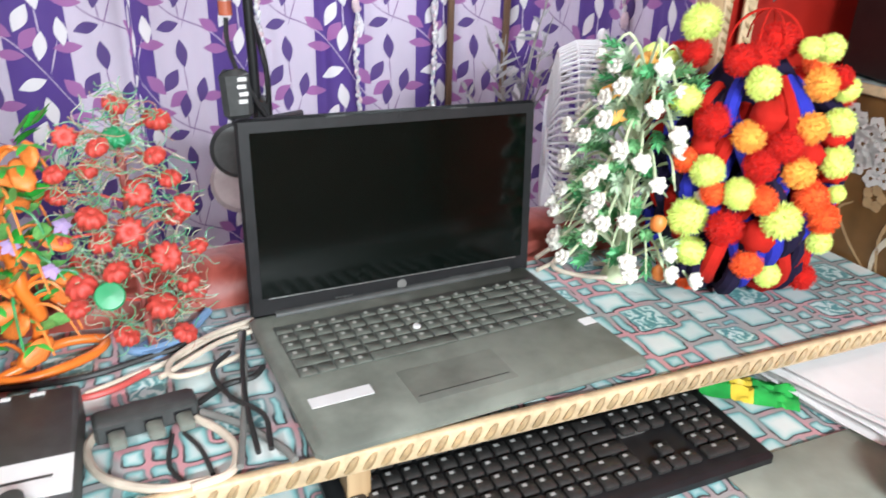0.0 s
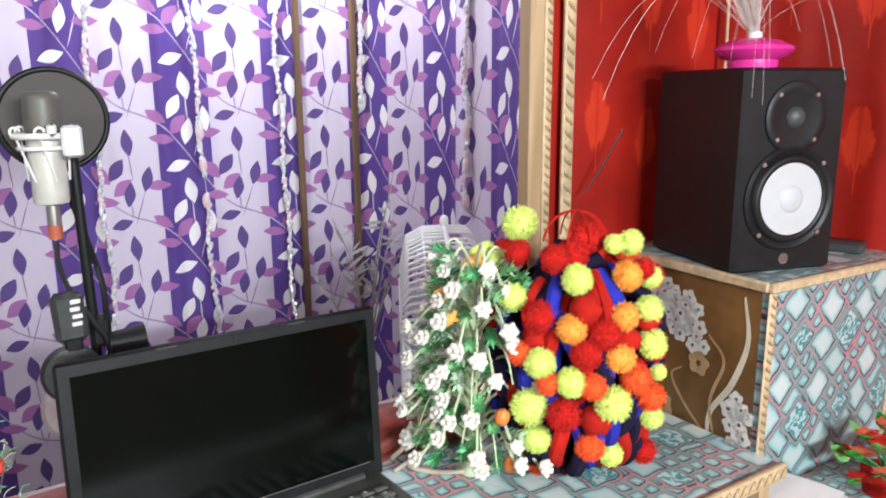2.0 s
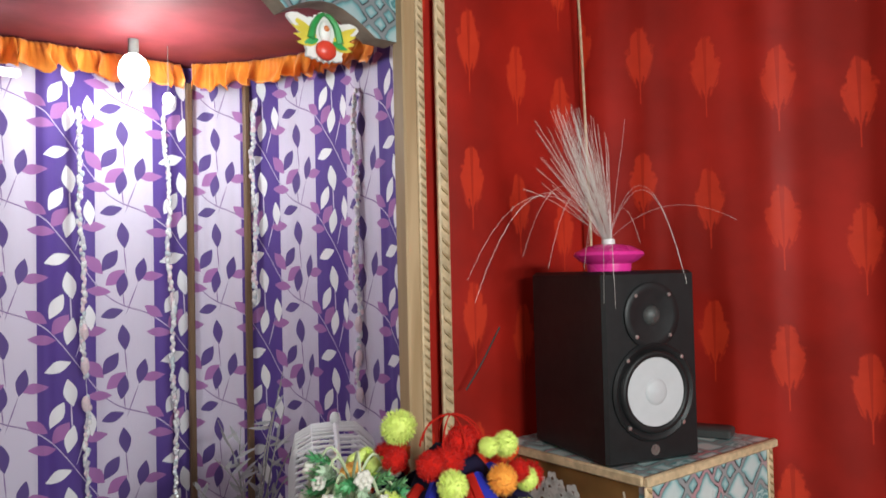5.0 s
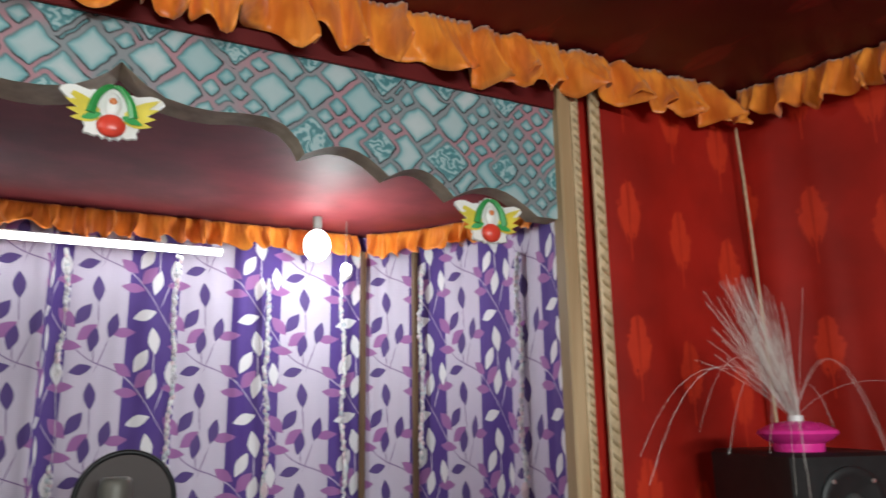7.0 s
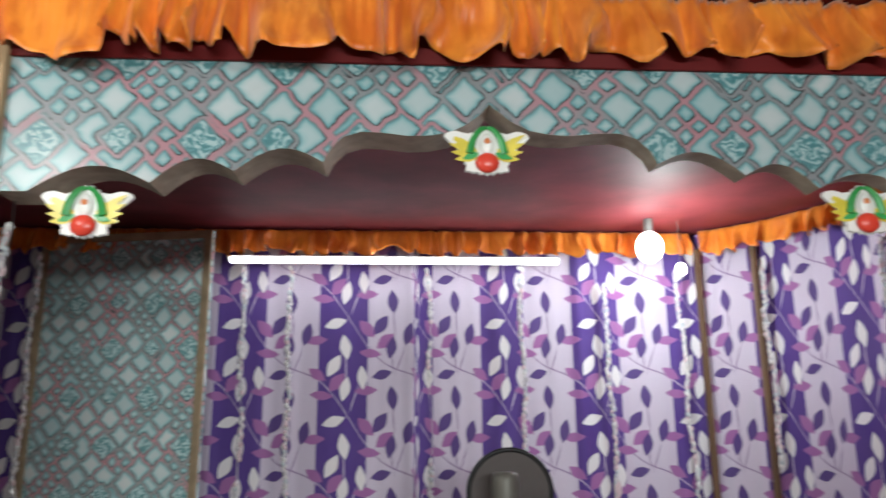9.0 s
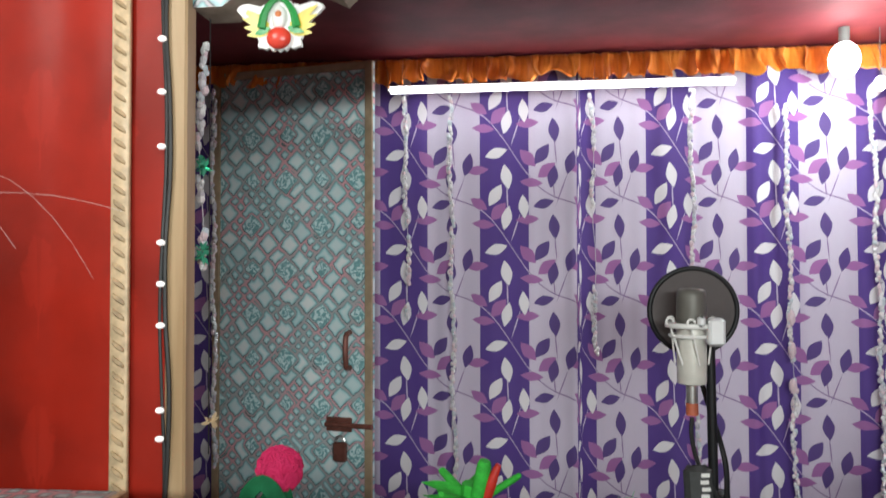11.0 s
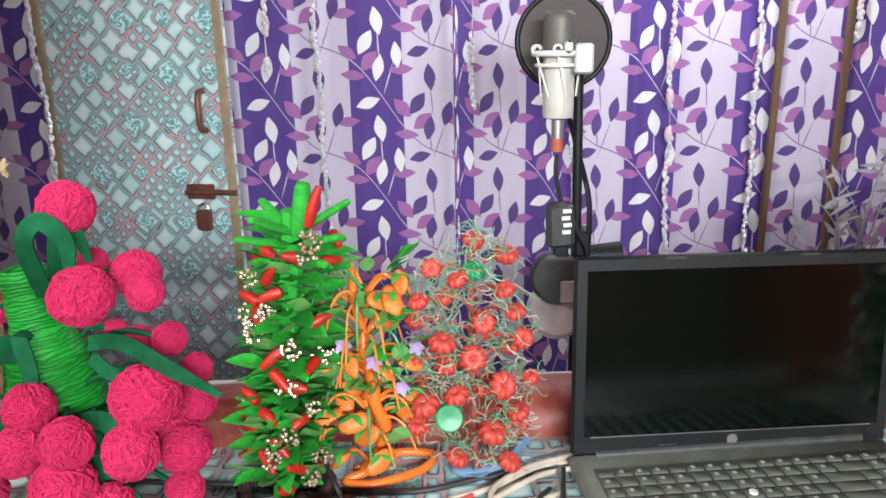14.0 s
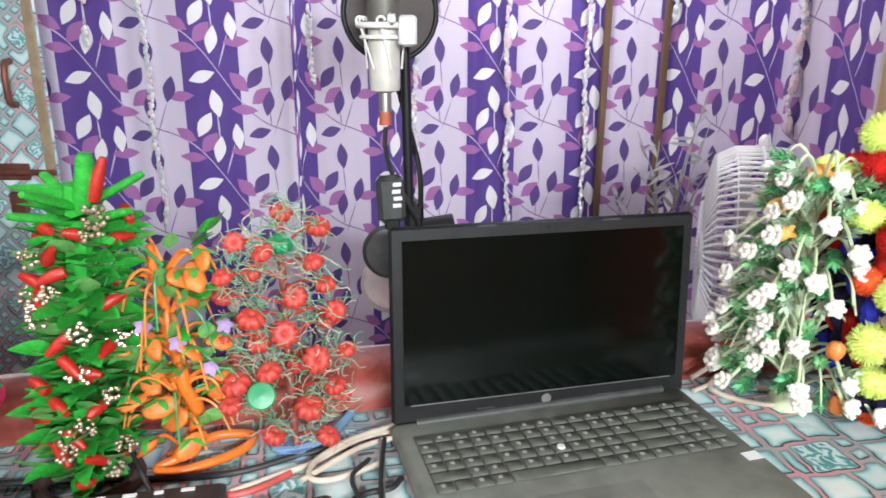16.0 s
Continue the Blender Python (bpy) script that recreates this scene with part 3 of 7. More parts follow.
line = arch_line()
n = len(line)
b = Build()
y0 = ARCH_Y
back = [y0 + float(np.interp(x, (0.1, 0.45), (0.066, 0.036))) for x, z in line]
top = 1.95
b.add([(x, y0, z) for x, z in line] + [(x, y0, top) for x, z in line], [(i, i + 1, n + i + 1, n + i) for i in range(n - 1)], 0)
arch_v = b.v
valance = solid("arched_valance", b, STONE_SHADED, "scalloped valance board covered in turquoise stone-print paper", "valance", "structure", smooth=38, uv=lambda i: (arch_v[i][0], arch_v[i][2]))
b = Build()
b.add([(x, y, z) for (x, z), y in zip(line, back)] + [(x, y, top) for (x, z), y in zip(line, back)], [(i + 1, i, n + i, n + i + 1) for i in range(n - 1)])
b.add([(x, y0, z) for x, z in line] + [(x, y, z) for (x, z), y in zip(line, back)], [(i + 1, i, n + i, n + i + 1) for i in range(n - 1)])
part("board_edge", b, BROWN_EDGE, valance, "brown fibreboard edge and back", 38)

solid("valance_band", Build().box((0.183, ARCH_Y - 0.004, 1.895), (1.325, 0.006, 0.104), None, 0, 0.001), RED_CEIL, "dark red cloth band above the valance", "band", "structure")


def rope_trim(name, p, q, width, thick, facing, label, pitch=0.021):
    """A moulded strip with a twisted rope carved along it."""
    p, q = Vector(p), Vector(q)
    d = (q - p)
    length = d.length
    d.normalize()
    f = Vector(facing).normalized()
    s = d.cross(f).normalized()
    m = Matrix((s, d, f)).transposed().to_4x4()
    m.translation = p
    b = Build().box((0, length / 2, -thick / 2), (width, length, thick), m, 0, 0.0015)
    k = int(length / pitch)
    for i in range(k):
        y = (i + 0.5) * length / k
        pts = [(width * 0.30 * math.cos(a), y + (0.5 * pitch) * (a / math.pi - 0.5) * 1.5, thick * 0.15 * math.sin(a)) for a in np.linspace(0, math.pi, 6)]
        b.tube([m @ Vector(t) for t in pts], lambda t: width * (0.05 + 0.10 * math.sin(math.pi * t)), 5, 1)
    return tagged(part(name, b, [GOLD, GOLD_D], None, "", 60), label, "trim", "", "structure")


def post(name, x, y, w, z0, z1, mat, label, d=0.03):
    return solid(name, Build().box((x, y, (z0 + z1) / 2), (w, d, z1 - z0), None, 0, 0.003), mat, label, "post", "structure")


post("post_east", 0.858, 0.908, 0.026, 0.76, 1.90, PINE, "pale planed wood post beside the opening")
rope_trim("trim_post", (0.879, 0.893, 0.76), (0.879, 0.893, 1.90), 0.015, 0.012, (0, -1, 0), "narrow cream moulding along the wood post", 0.014)
rope_trim("trim_east", (0.930, 0.903, 0.76), (0.930, 0.903, 1.90), 0.022, 0.008, (0, -1, 0), "cream and brown rope braid on red cloth")
post("post_west", -0.494, 0.908, 0.029, 0.76, 1.90, PINE, "pale planed wood post beside the opening")
rope_trim("trim_west", (-0.578, 0.903, 0.70), (-0.578, 0.903, 1.94), 0.026, 0.008, (0, -1, 0), "cream and brown rope braid on red cloth")
solid("corner_braid", Build().tube(spline([(1.268, 0.895, 1.88), (1.275, 0.893, 1.7), (1.285, 0.893, 1.4), (1.292, 0.893, 1.1)], 8), 0.0026, 6), GOLD, "cream cord in the corner of the red hangings", "trim", "structure")

# battens in the booth's corner
for x, y in ((0.878, 1.872), (1.010, 1.815)):
    post("batten", x, y, 0.016, 0.1, 1.80, DARKWOOD, "thin brown wooden batten against the curtain", 0.016)


# frills
def frill(name, line, z_top, z_bot, out, pitch, seed, label, short=lambda x: 1.0):
    """A gathered satin strip: small pleats above, deep waves below."""
    pts = spline(line, 30)
    run = [0.0]
    for a, c in zip(pts, pts[1:]):
        run.append(run[-1] + (c - a).length)
    n = int(run[-1] / 0.004)
    xs = np.linspace(0, run[-1], n + 1)
    px, py = np.interp(xs, run, [p.x for p in pts]), np.interp(xs, run, [p.y for p in pts])
    tx, ty = np.gradient(px), np.gradient(py)
    ln = np.hypot(tx, ty)
    nx, ny = ty / ln, -tx / ln
    b = Build()
    rows = 9
    for j in range(rows + 1):
        t = j / rows
        for i in range(n + 1):
            s = xs[i]
            ph = s / pitch + 1.5 * noise.noise(Vector((s * 5, seed, 0))) + 0.35 * noise.noise(Vector((s * 17, seed, 7 + t)))
            q = math.sin(2 * math.pi * ph + 0.5 * t)
            w = (0.85 + 0.9 * noise.noise(Vector((s * 8, seed, 3)))) * math.copysign(abs(q) ** 0.7, q) + 0.45 * math.sin(2 * math.pi * ph * 1.7 + seed) + 0.22 * math.sin(2 * math.pi * ph * 3.1 + 2 * noise.noise(Vector((s * 20, seed, 1))))
            k = out * (0.28 + 0.85 * t) * (1 + 0.68 * w) + 0.003 * (1 - t) * math.sin(2 * math.pi * s / 0.012)
            z = z_top + (z_bot - z_top) * short(px[i]) * t * (1 + 0.24 * noise.noise(Vector((s * 9, seed, 4))) + 0.13 * math.cos(2 * math.pi * ph) + 0.06 * math.sin(2 * math.pi * ph * 2.3))
            lean = (0.15 + 0.2 * noise.noise(Vector((s * 7, seed, 11)))) * pitch * t * math.cos(2 * math.pi * ph)
            b.v.append((px[i] + nx[i] * k + tx[i] / ln[i] * lean, py[i] + ny[i] * k + ty[i] / ln[i] * lean, z))
    w = n + 1
    for j in range(rows):
        for i in range(n):
            b.f.append((j * w + i, j * w + i + 1, j * w + w + i + 1, j * w + w + i))
            b.k.append(0)
    b.k = [0] * len(b.f)
    ob = solid(name, b, ORANGE, label, "frill", "structure", smooth=180)
    mod = ob.modifiers.new("cloth", "SOLIDIFY")
    mod.thickness = 0.0012
    return ob


frill("frill_front", [(-1.25, 0.90, 0), (-0.5, 0.90, 0), (0.4, 0.902, 0), (1.24, 0.902, 0)], 1.952, 1.850, 0.040, 0.074, 6, "gathered orange satin frill below the ceiling", lambda x: 1.06 - 0.30 * min(1.0, max(0.0, (x - 0.2) / 1.0)))
frill("frill_east", [(1.285, 0.89, 0), (1.385, 0.52, 0), (1.475, 0.05, 0), (1.58, -0.6, 0)], 1.952, 1.876, 0.036, 0.070, 2, "gathered orange satin frill below the ceiling")
frill("frill_booth", [(-1.0, 1.888, 0), (-0.46, 1.885, 0), (0.0, 1.885, 0), (0.5, 1.885, 0), (0.86, 1.885, 0)], 1.848, 1.785, 0.022, 0.055, 3, "orange satin frill above the purple curtain")
frill("frill_booth_side", [(0.885, 1.862, 0), (0.955, 1.80, 0), (1.03, 1.70, 0), (1.10, 1.55, 0), (1.14, 1.38, 0)], 1.848, 1.785, 0.022, 0.055, 4, "orange satin frill above the purple curtain")

# ---- desk ----
BLACK = plain("black_plastic", (0.011, 0.011, 0.012), 0.45, vary=0.25, scale=60, bump=0.2, Specular_IOR_Level=0.3)
GREY = plain("dark_grey_plastic", (0.045, 0.047, 0.046), 0.5, vary=0.25, scale=70, bump=0.2)
DUSTY = plain("dusty_black_plastic", (0.150, 0.162, 0.138), 0.48, vary=0.3, scale=26, bump=0.25)
KEYCAP = plain("dusty_keycap", (0.105, 0.114, 0.098), 0.5, vary=0.35, scale=50)
WHITE = plain("white_plastic", (0.72, 0.72, 0.72), 0.4, vary=0.06)
PAPER = plain("white_paper", (0.75, 0.72, 0.72), 0.8, vary=0.06, scale=20)
SILVER = plain("silver_metal", (0.62, 0.62, 0.60), 0.32, 0.9, vary=0.12)
CREAM_WIRE = plain("cream_cable", (0.55, 0.47, 0.38), 0.5)
GREY_WIRE = plain("grey_cable", (0.16, 0.16, 0.15), 0.5)
BLACK_WIRE = plain("black_cable", (0.02, 0.02, 0.02), 0.5)

TABLE_Z, DECK_Z = 0.69, 0.757


def planar(b, ax=0, ay=1):
    v = b.v
    return lambda i: (v[i][ax], v[i][ay])


desk = thing("desk", "desk covered in turquoise stone-print oilcloth", "desk")
b = Build().box((0.30, 0.57, TABLE_Z - 0.012), (2.1, 0.66, 0.024), None, 0, 0.002)
part("tabletop", b, STONE_DECK, desk, "oilcloth-covered lower top", None, planar(b))
for x in (-0.70, 1.30):
    for y in (0.29, 0.86):
        part("leg", Build().box((x, y, (TABLE_Z - 0.024) / 2), (0.05, 0.05, TABLE_Z - 0.024), None, 0, 0.004), PINE, desk)

shelf = thing("desk_shelf", "raised desk shelf in stone-print oilcloth with carved rope edging", "shelf")
b = Build().box((0.13, 0.727, DECK_Z - 0.009), (1.80, 0.336, 0.018), None, 0, 0.001)
part("shelf_board", b, STONE_DECK, shelf, "oilcloth-covered board", None, planar(b))
for x in (-0.735, 0.240, 0.985):
    part("upright", Build().box((x, 0.585, (TABLE_Z + DECK_Z - 0.018) / 2), (0.022, 0.05, DECK_Z - 0.018 - TABLE_Z), None, 0, 0.001), PINE, shelf)
tr = rope_trim("rope_edging", (-0.77, 0.5585, 0.7495), (1.03, 0.5585, 0.7495), 0.024, 0.010, (0, -1, 0), "cream carved rope edging", 0.017)
tr.parent = shelf
del tr["category"], tr["kind"]

# red cloth-wrapped sill
def sill(s, t):
    a = math.pi * (1.06 * t - 0.03)
    x = -0.53 + 1.45 * s
    k = 1 + 0.10 * noise.noise(Vector((x * 7, t * 3, 0))) + 0.05 * noise.noise(Vector((x * 22, t * 5, 3)))
    return (x, 0.925 - 0.052 * math.cos(a) * k, 0.758 + 0.050 * math.sin(a) ** 0.8 * k if 0 < a < math.pi else 0.757)


solid("window_sill", Build().sheet(sill, 180, 18), RED_PLAIN, "sill of the opening wrapped in red cloth", "sill", "structure", smooth=180)


# ---- laptop ----
def laptop():
    m = pose(0.3755, 0.7012, DECK_Z, 0, 0, 4.1)
    top = thing("laptop", "dusty black laptop standing open with dark screen", "laptop", m)
    W, D = 0.367, 0.246
    base = part("base", Build().box((0, -0.005, 0.0095), (W, D + 0.010, 0.017), None, 0, 0.006), DUSTY, top, "dusty grey-black palm rest and deck")
    well = Build().box((0, 0.032, 0.0184), (0.330, 0.105, 0.0012), None, 0, 0.0004)
    part("keyboard_well", well, plain("dusty_well", (0.075, 0.080, 0.072), 0.5, vary=0.3, scale=40), base)
    part("touchpad", Build().box((-0.02, -0.078, 0.01795), (0.110, 0.058, 0.0005)), DUSTY, base)
    part("touchpad_groove", Build().box((-0.02, -0.0955, 0.0182), (0.100, 0.0010, 0.0003)), BLACK, base)
    for i, (x, y, w, h) in enumerate(((-0.138, -0.066, 0.062, 0.016), (0.166, -0.048, 0.018, 0.014))):
        part("sticker", Build().box((x, y, 0.0184), (w, h, 0.0006), pose(0, 0, 0, 0, 0, 2 * i)), WHITE, base, "white paper sticker")
    # keys
    wide = {}
    legend = plain("grey_key_legend", (0.34, 0.35, 0.32), 0.6)
    mark = Build().box((0, 0, 0), (0.0042, 0.0048, 0.0002)).mesh("key_legend", legend)
    rows = ((0.0745, 0.009, 17), (0.059, 0.0150, 17), (0.0415, 0.0150, 17), (0.024, 0.0150, 17), (0.0065, 0.0150, 17), (-0.011, 0.0150, 17))
    for r, (y, h, n) in enumerate(rows):
        i = 0
        while i < n:
            x = -0.1555 + 0.01945 * i
            span = 5 if (r == 5 and i == 4) else 2 if (r, i) in ((2, 12), (3, 12), (4, 0), (4, 12), (1, 13)) else 1
            w = 0.0172 + 0.01975 * (span - 1)
            k = (round(w, 4), h)
            if k not in wide:
                wide[k] = Build().box((0, 0, 0), (w, h, 0.0026), None, 0, 0.0009).mesh("key", KEYCAP, 40)
            ob = part("key", wide[k], None, base, m=pose(x + 0.01975 * (span - 1) / 2, y - 0.004, 0.0200))
            if span == 1 and (r * 5 + i * 3) % 4:
                part("key_legend", mark, None, ob, m=pose(-0.002, 0.002, 0.0014))
            i += span
    part("missing_key_cup", Build().lathe([(0.0, 0), (0.0048, 0), (0.0042, 0.003), (0.0, 0.0034)], 10, pose(-0.02, 0.020, 0.0205)), WHITE, base, "pale rubber dome of a missing key")
    # lid, tilted back
    lid = part("lid", Build().box((0, 0.004, 0.1115), (W, 0.008, 0.223), None, 0, 0.0035), BLACK, top, "black lid", m=pose(0.002, 0.112, 0.016, -5, 0.9, 0))
    part("bezel", Build().box((0, -0.0008, 0.1115), (W - 0.004, 0.0016, 0.219), None, 0, 0.0007), BLACK, lid, "matt dark bezel")
    g = Mat("dark_screen_glass", 0.10)
    g.set("Base Color", (0.001, 0.0025, 0.0018))
    g.set("Specular IOR Level", 0.3)
    g.set("Roughness", g.m("MULTIPLY_ADD", g.noise(g.coord(), 9, 3), 0.06, 0.09))
    part("screen", Build().box((0, -0.0019, 0.1155), (0.340, 0.0008, 0.186), None, 0, 0.0002), g.mat, lid, "dark switched-off screen")
    part("bezel_line", Build().box((0, -0.0019, 0.0215), (0.325, 0.0004, 0.0008)), SILVER, lid)
    part("logo", Build().lathe([(0, 0), (0.0062, 0), (0.0058, 0.0008), (0, 0.001)], 20, pose(0, -0.0016, 0.0115, 90, 0, 0)), SILVER, lid, "small round silver badge")
    part("webcam", Build().lathe([(0, 0), (0.0026, 0), (0.0022, 0.0008), (0, 0.0008)], 14, pose(0, -0.0016, 0.2155, 90, 0, 0)), BLACK, lid)
    for x in (-0.075, 0.075):
        part("rubber_bumper", Build().box((x, -0.002, 0.2205), (0.022, 0.0016, 0.0022), None, 0, 0.0006), GREY, lid)
        part("rubber_bumper", Build().box((x, -0.002, 0.009), (0.022, 0.0016, 0.0022), None, 0, 0.0006), GREY, lid)
    part("hinge", Build().tube([(-0.155, 0.112, 0.018), (0.155, 0.112, 0.018)], 0.0062, 12), GREY, base, "long dusty hinge cover")


laptop()


# ---- speakers on their boxes ----
BROWN_PAPER = plain("brown_flowered_paper", (0.20, 0.100, 0.032), 0.4, vary=0.35, scale=14, bump=0.08)
WHITE_PRINT = plain("white_flower_print", (0.84, 0.82, 0.78), 0.45, vary=0.08, bump=0.0)
TAN_PRINT = plain("tan_scroll_print", (0.55, 0.36, 0.18), 0.45, vary=0.2, bump=0.0)
CREAM_PRINT = plain("cream_scroll_print", (0.74, 0.66, 0.52), 0.45, vary=0.1, bump=0.0)


def flower(b, m, u, v, r, slot, turn=0.0, petals=5):
    """A flat printed flower: heart-shaped petals with dark gaps between."""
    for k in range(petals):
        a = turn + 2 * math.pi * k / petals
        pts = []
        for j in range(9):
            t = j / 8
            w = 0.42 * math.sin(math.pi * t ** 0.8) * r
            pts.append((r * (0.16 + 0.84 * t), w))
        ring = [(d, w) for d, w in pts] + [(d, -w) for d, w in reversed(pts[1:-1])]
        ring[8] = (r * 0.93, 0)
        vs = [m @ Vector((u + d * math.cos(a) - w * math.sin(a), v + d * math.sin(a) + w * math.cos(a), 0)) for d, w in ring]
        b.add(vs, [tuple(range(len(vs)))], slot)


def ribbon(b, m, pts, w, slot):
    p = spline([(x, y, 0) for x, y in pts], 8)
    vs = []
    for i, q in enumerate(p):
        d = (p[min(i + 1, len(p) - 1)] - p[max(0, i - 1)]).normalized()
        k = w * (0.35 + 0.65 * math.sin(math.pi * i / (len(p) - 1)))
        s = Vector((-d.y, d.x, 0)) * k / 2
        vs += [m @ (q - s), m @ (q + s)]
    b.add(vs, [(2 * i, 2 * i + 1, 2 * i + 3, 2 * i + 2) for i in range(len(p) - 1)], slot)


def speaker_box(m, label, mirror=1):
    """A wooden stand: stone-print front and top, brown flowered side, rope edging."""
    W, D, H = 0.336, 0.30, 0.30
    top = thing("speaker_stand_box", label, "stand", m, "speaker stands")
    f = Build().box((W / 2 * mirror, 0.006, H / 2), (W, 0.012, H))
    part("front_panel", f, STONE_BOX_SHADED, top, "stone-print front", None, planar(f, 0, 2))
    f = Build().box((W / 2 * mirror, D / 2, H + 0.006), (W + 0.004, D, 0.012))
    part("top_panel", f, STONE_DECK, top, "stone-print top", None, planar(f, 0, 1))
    part("inner_body", Build().box((W / 2 * mirror, D / 2 + 0.008, H / 2), (W - 0.026, D - 0.02, H - 0.002)), BROWN_EDGE, top)
    f = Build().box((0.006 * mirror, D / 2 + 0.006, H / 2), (0.012, D - 0.012, H), None, 0)
    side = part("side_panel", f, BROWN_PAPER, top, "brown side panel with white flowers", None)
    s = Matrix(((0, 0, -1 * mirror, -0.0008 * mirror), (-1, 0, 0, D), (0, 1, 0, 0), (0, 0, 0, 1)))
    f = Build()
    rng = random.Random(41)
    for cu, cv, su, sv, count in ((0.125, 0.242, 0.062, 0.036, 24), (0.175, 0.205, 0.030, 0.026, 7), (0.264, 0.095, 0.018, 0.050, 11), (0.215, 0.022, 0.030, 0.014, 5)):
        for k in range(count):
            q, a = math.sqrt((k + 0.5) / count), k * 2.39996
            flower(f, s, cu + su * q * math.cos(a), cv + sv * q * math.sin(a), rng.uniform(0.0125, 0.017), 0, rng.uniform(0, 1.2))
    for u, v, r, t in ((0.19, 0.165, 0.022, 0.2), (0.125, 0.075, 0.024, 0.8), (0.075, 0.13, 0.016, 0.1)):
        flower(f, s, u, v, r, 1, t)
    for pts, w, k in (
        (((0.262, 0.285), (0.272, 0.22), (0.250, 0.15), (0.215, 0.09), (0.220, 0.02)), 0.010, 2),
        (((0.235, 0.03), (0.215, 0.11), (0.235, 0.18), (0.205, 0.215)), 0.006, 1),
        (((0.06, 0.03), (0.085, 0.09), (0.075, 0.15), (0.10, 0.18), (0.13, 0.165)), 0.006, 1),
        (((0.22, 0.05), (0.17, 0.09), (0.14, 0.13), (0.16, 0.15)), 0.005, 1),
        (((0.05, 0.17), (0.035, 0.10), (0.06, 0.03), (0.15, 0.02)), 0.007, 2),
        (((0.20, 0.06), (0.16, 0.03), (0.10, 0.035), (0.07, 0.06)), 0.005, 1),
        (((0.13, 0.19), (0.115, 0.14), (0.085, 0.12)), 0.004, 1),
    ):
        ribbon(f, s, pts, w, k)
    part("flower_print", f, [WHITE_PRINT, TAN_PRINT, CREAM_PRINT], side, "printed white flowers and tan scrolls", None)
    for n, (p, q, fac) in enumerate((((0.004 * mirror, -0.003, 0), (0.004 * mirror, -0.003, H), (0, -1, 0)), ((W * mirror - 0.008 * mirror, -0.003, 0), (W * mirror - 0.008 * mirror, -0.003, H), (0, -1, 0)))):
        e = rope_trim("edge_trim", p, q, 0.016, 0.004, fac, "cream rope edging", 0.013)
        e.parent = top
        del e["category"], e["kind"]
    b = Build().box((W / 2 * mirror, -0.004, H + 0.007), (W + 0.012, 0.010, 0.014), None, 0, 0.002)
    b.box((-0.004 * mirror, D / 2, H + 0.007), (0.010, D, 0.014), None, 0, 0.002)
    part("top_edge", b, GOLD, top, "cream wooden top edge")
    return top


speaker_box(pose(1.032, 0.606, TABLE_Z, 0, 0, -2), "box stand in stone-print and brown flowered paper under a speaker")
speaker_box(pose(-0.560, 0.600, TABLE_Z, 0, 0, 2), "matching box stand with brown flowered side", -1)

CONE = plain("white_cone_paper", (0.50, 0.50, 0.52), 0.5, vary=0.04, scale=60)


def monitor(m, label):
    """A two-way studio loudspeaker; its front looks along -y."""
    W, D, H = 0.170, 0.208, 0.285
    top = thing("studio_monitor", label, "speaker", m, "studio monitors")
    part("cabinet", Build().box((0, D / 2, H / 2), (W, D, H), None, 0, 0.005), BLACK, top, "black wrapped cabinet")
    t = pose(0, 0.0, 0.218, 90, 0, 0)
    guide = part("tweeter_guide", Build().lathe([(0.050, 0.0), (0.050, 0.0030), (0.047, 0.0050), (0.038, 0.0035), (0.022, 0.0012), (0.0, 0.0010)], 36, t), BLACK, top, "round black waveguide", 50)
    part("tweeter_dome", Build().lathe([(0.015, 0.0012), (0.0130, 0.0050), (0.008, 0.0080), (0.0, 0.0095)], 20, t), GREY, guide)
    for a in (45, 135, 225, 315):
        part("screw", Build().lathe([(0, 0), (0.0032, 0), (0.0028, 0.0018), (0, 0.002)], 10, pose(0.043 * math.cos(radians(a)), -0.0042, 0.218 + 0.043 * math.sin(radians(a)), 90, 0, 0)), SILVER, guide)
    w = pose(0, 0.0, 0.105, 90, 0, 0)
    ring = part("woofer_ring", Build().lathe([(0.074, -0.004), (0.074, 0.003), (0.070, 0.006), (0.064, 0.004), (0.060, 0.0)], 48, w), BLACK, top, "black bolted ring", 50)
    part("surround", Build().lathe([(0.063, 0.001), (0.061, 0.0075), (0.057, 0.0095), (0.053, 0.0085), (0.0505, 0.0055)], 48, w), BLACK, ring, "black rubber surround", 50)
    part("cone", Build().lathe([(0.051, 0.0068), (0.040, 0.0045), (0.026, 0.0014), (0.0, 0.0012)], 48, w), CONE, ring, "white paper cone", 50)
    part("dust_cap", Build().lathe([(0.0235, 0.0013), (0.0225, 0.0055), (0.014, 0.0095), (0.0, 0.0110)], 32, w), CONE, ring, "domed white dust cap", 60)
    for a in (45, 135, 225, 315):
        part("screw", Build().lathe([(0, 0), (0.0034, 0), (0.003, 0.0018), (0, 0.002)], 10, pose(0.0695 * math.cos(radians(a)), -0.006, 0.105 + 0.0695 * math.sin(radians(a)), 90, 0, 0)), SILVER, ring)
    badge = Build().lathe([(0.0078, 0), (0.0078, 0.001), (0.0066, 0.001), (0.0066, 0)], 24, pose(0, -0.0006, 0.0185, 90, 0, 0))
    for k in range(3):
        badge.box((0, 0, 0), (0.0012, 0.001, 0.012), pose(0, -0.001, 0.0185, 0, 60 * k, 0))
    part("badge", badge, SILVER, top, "small round silver emblem")
    return top


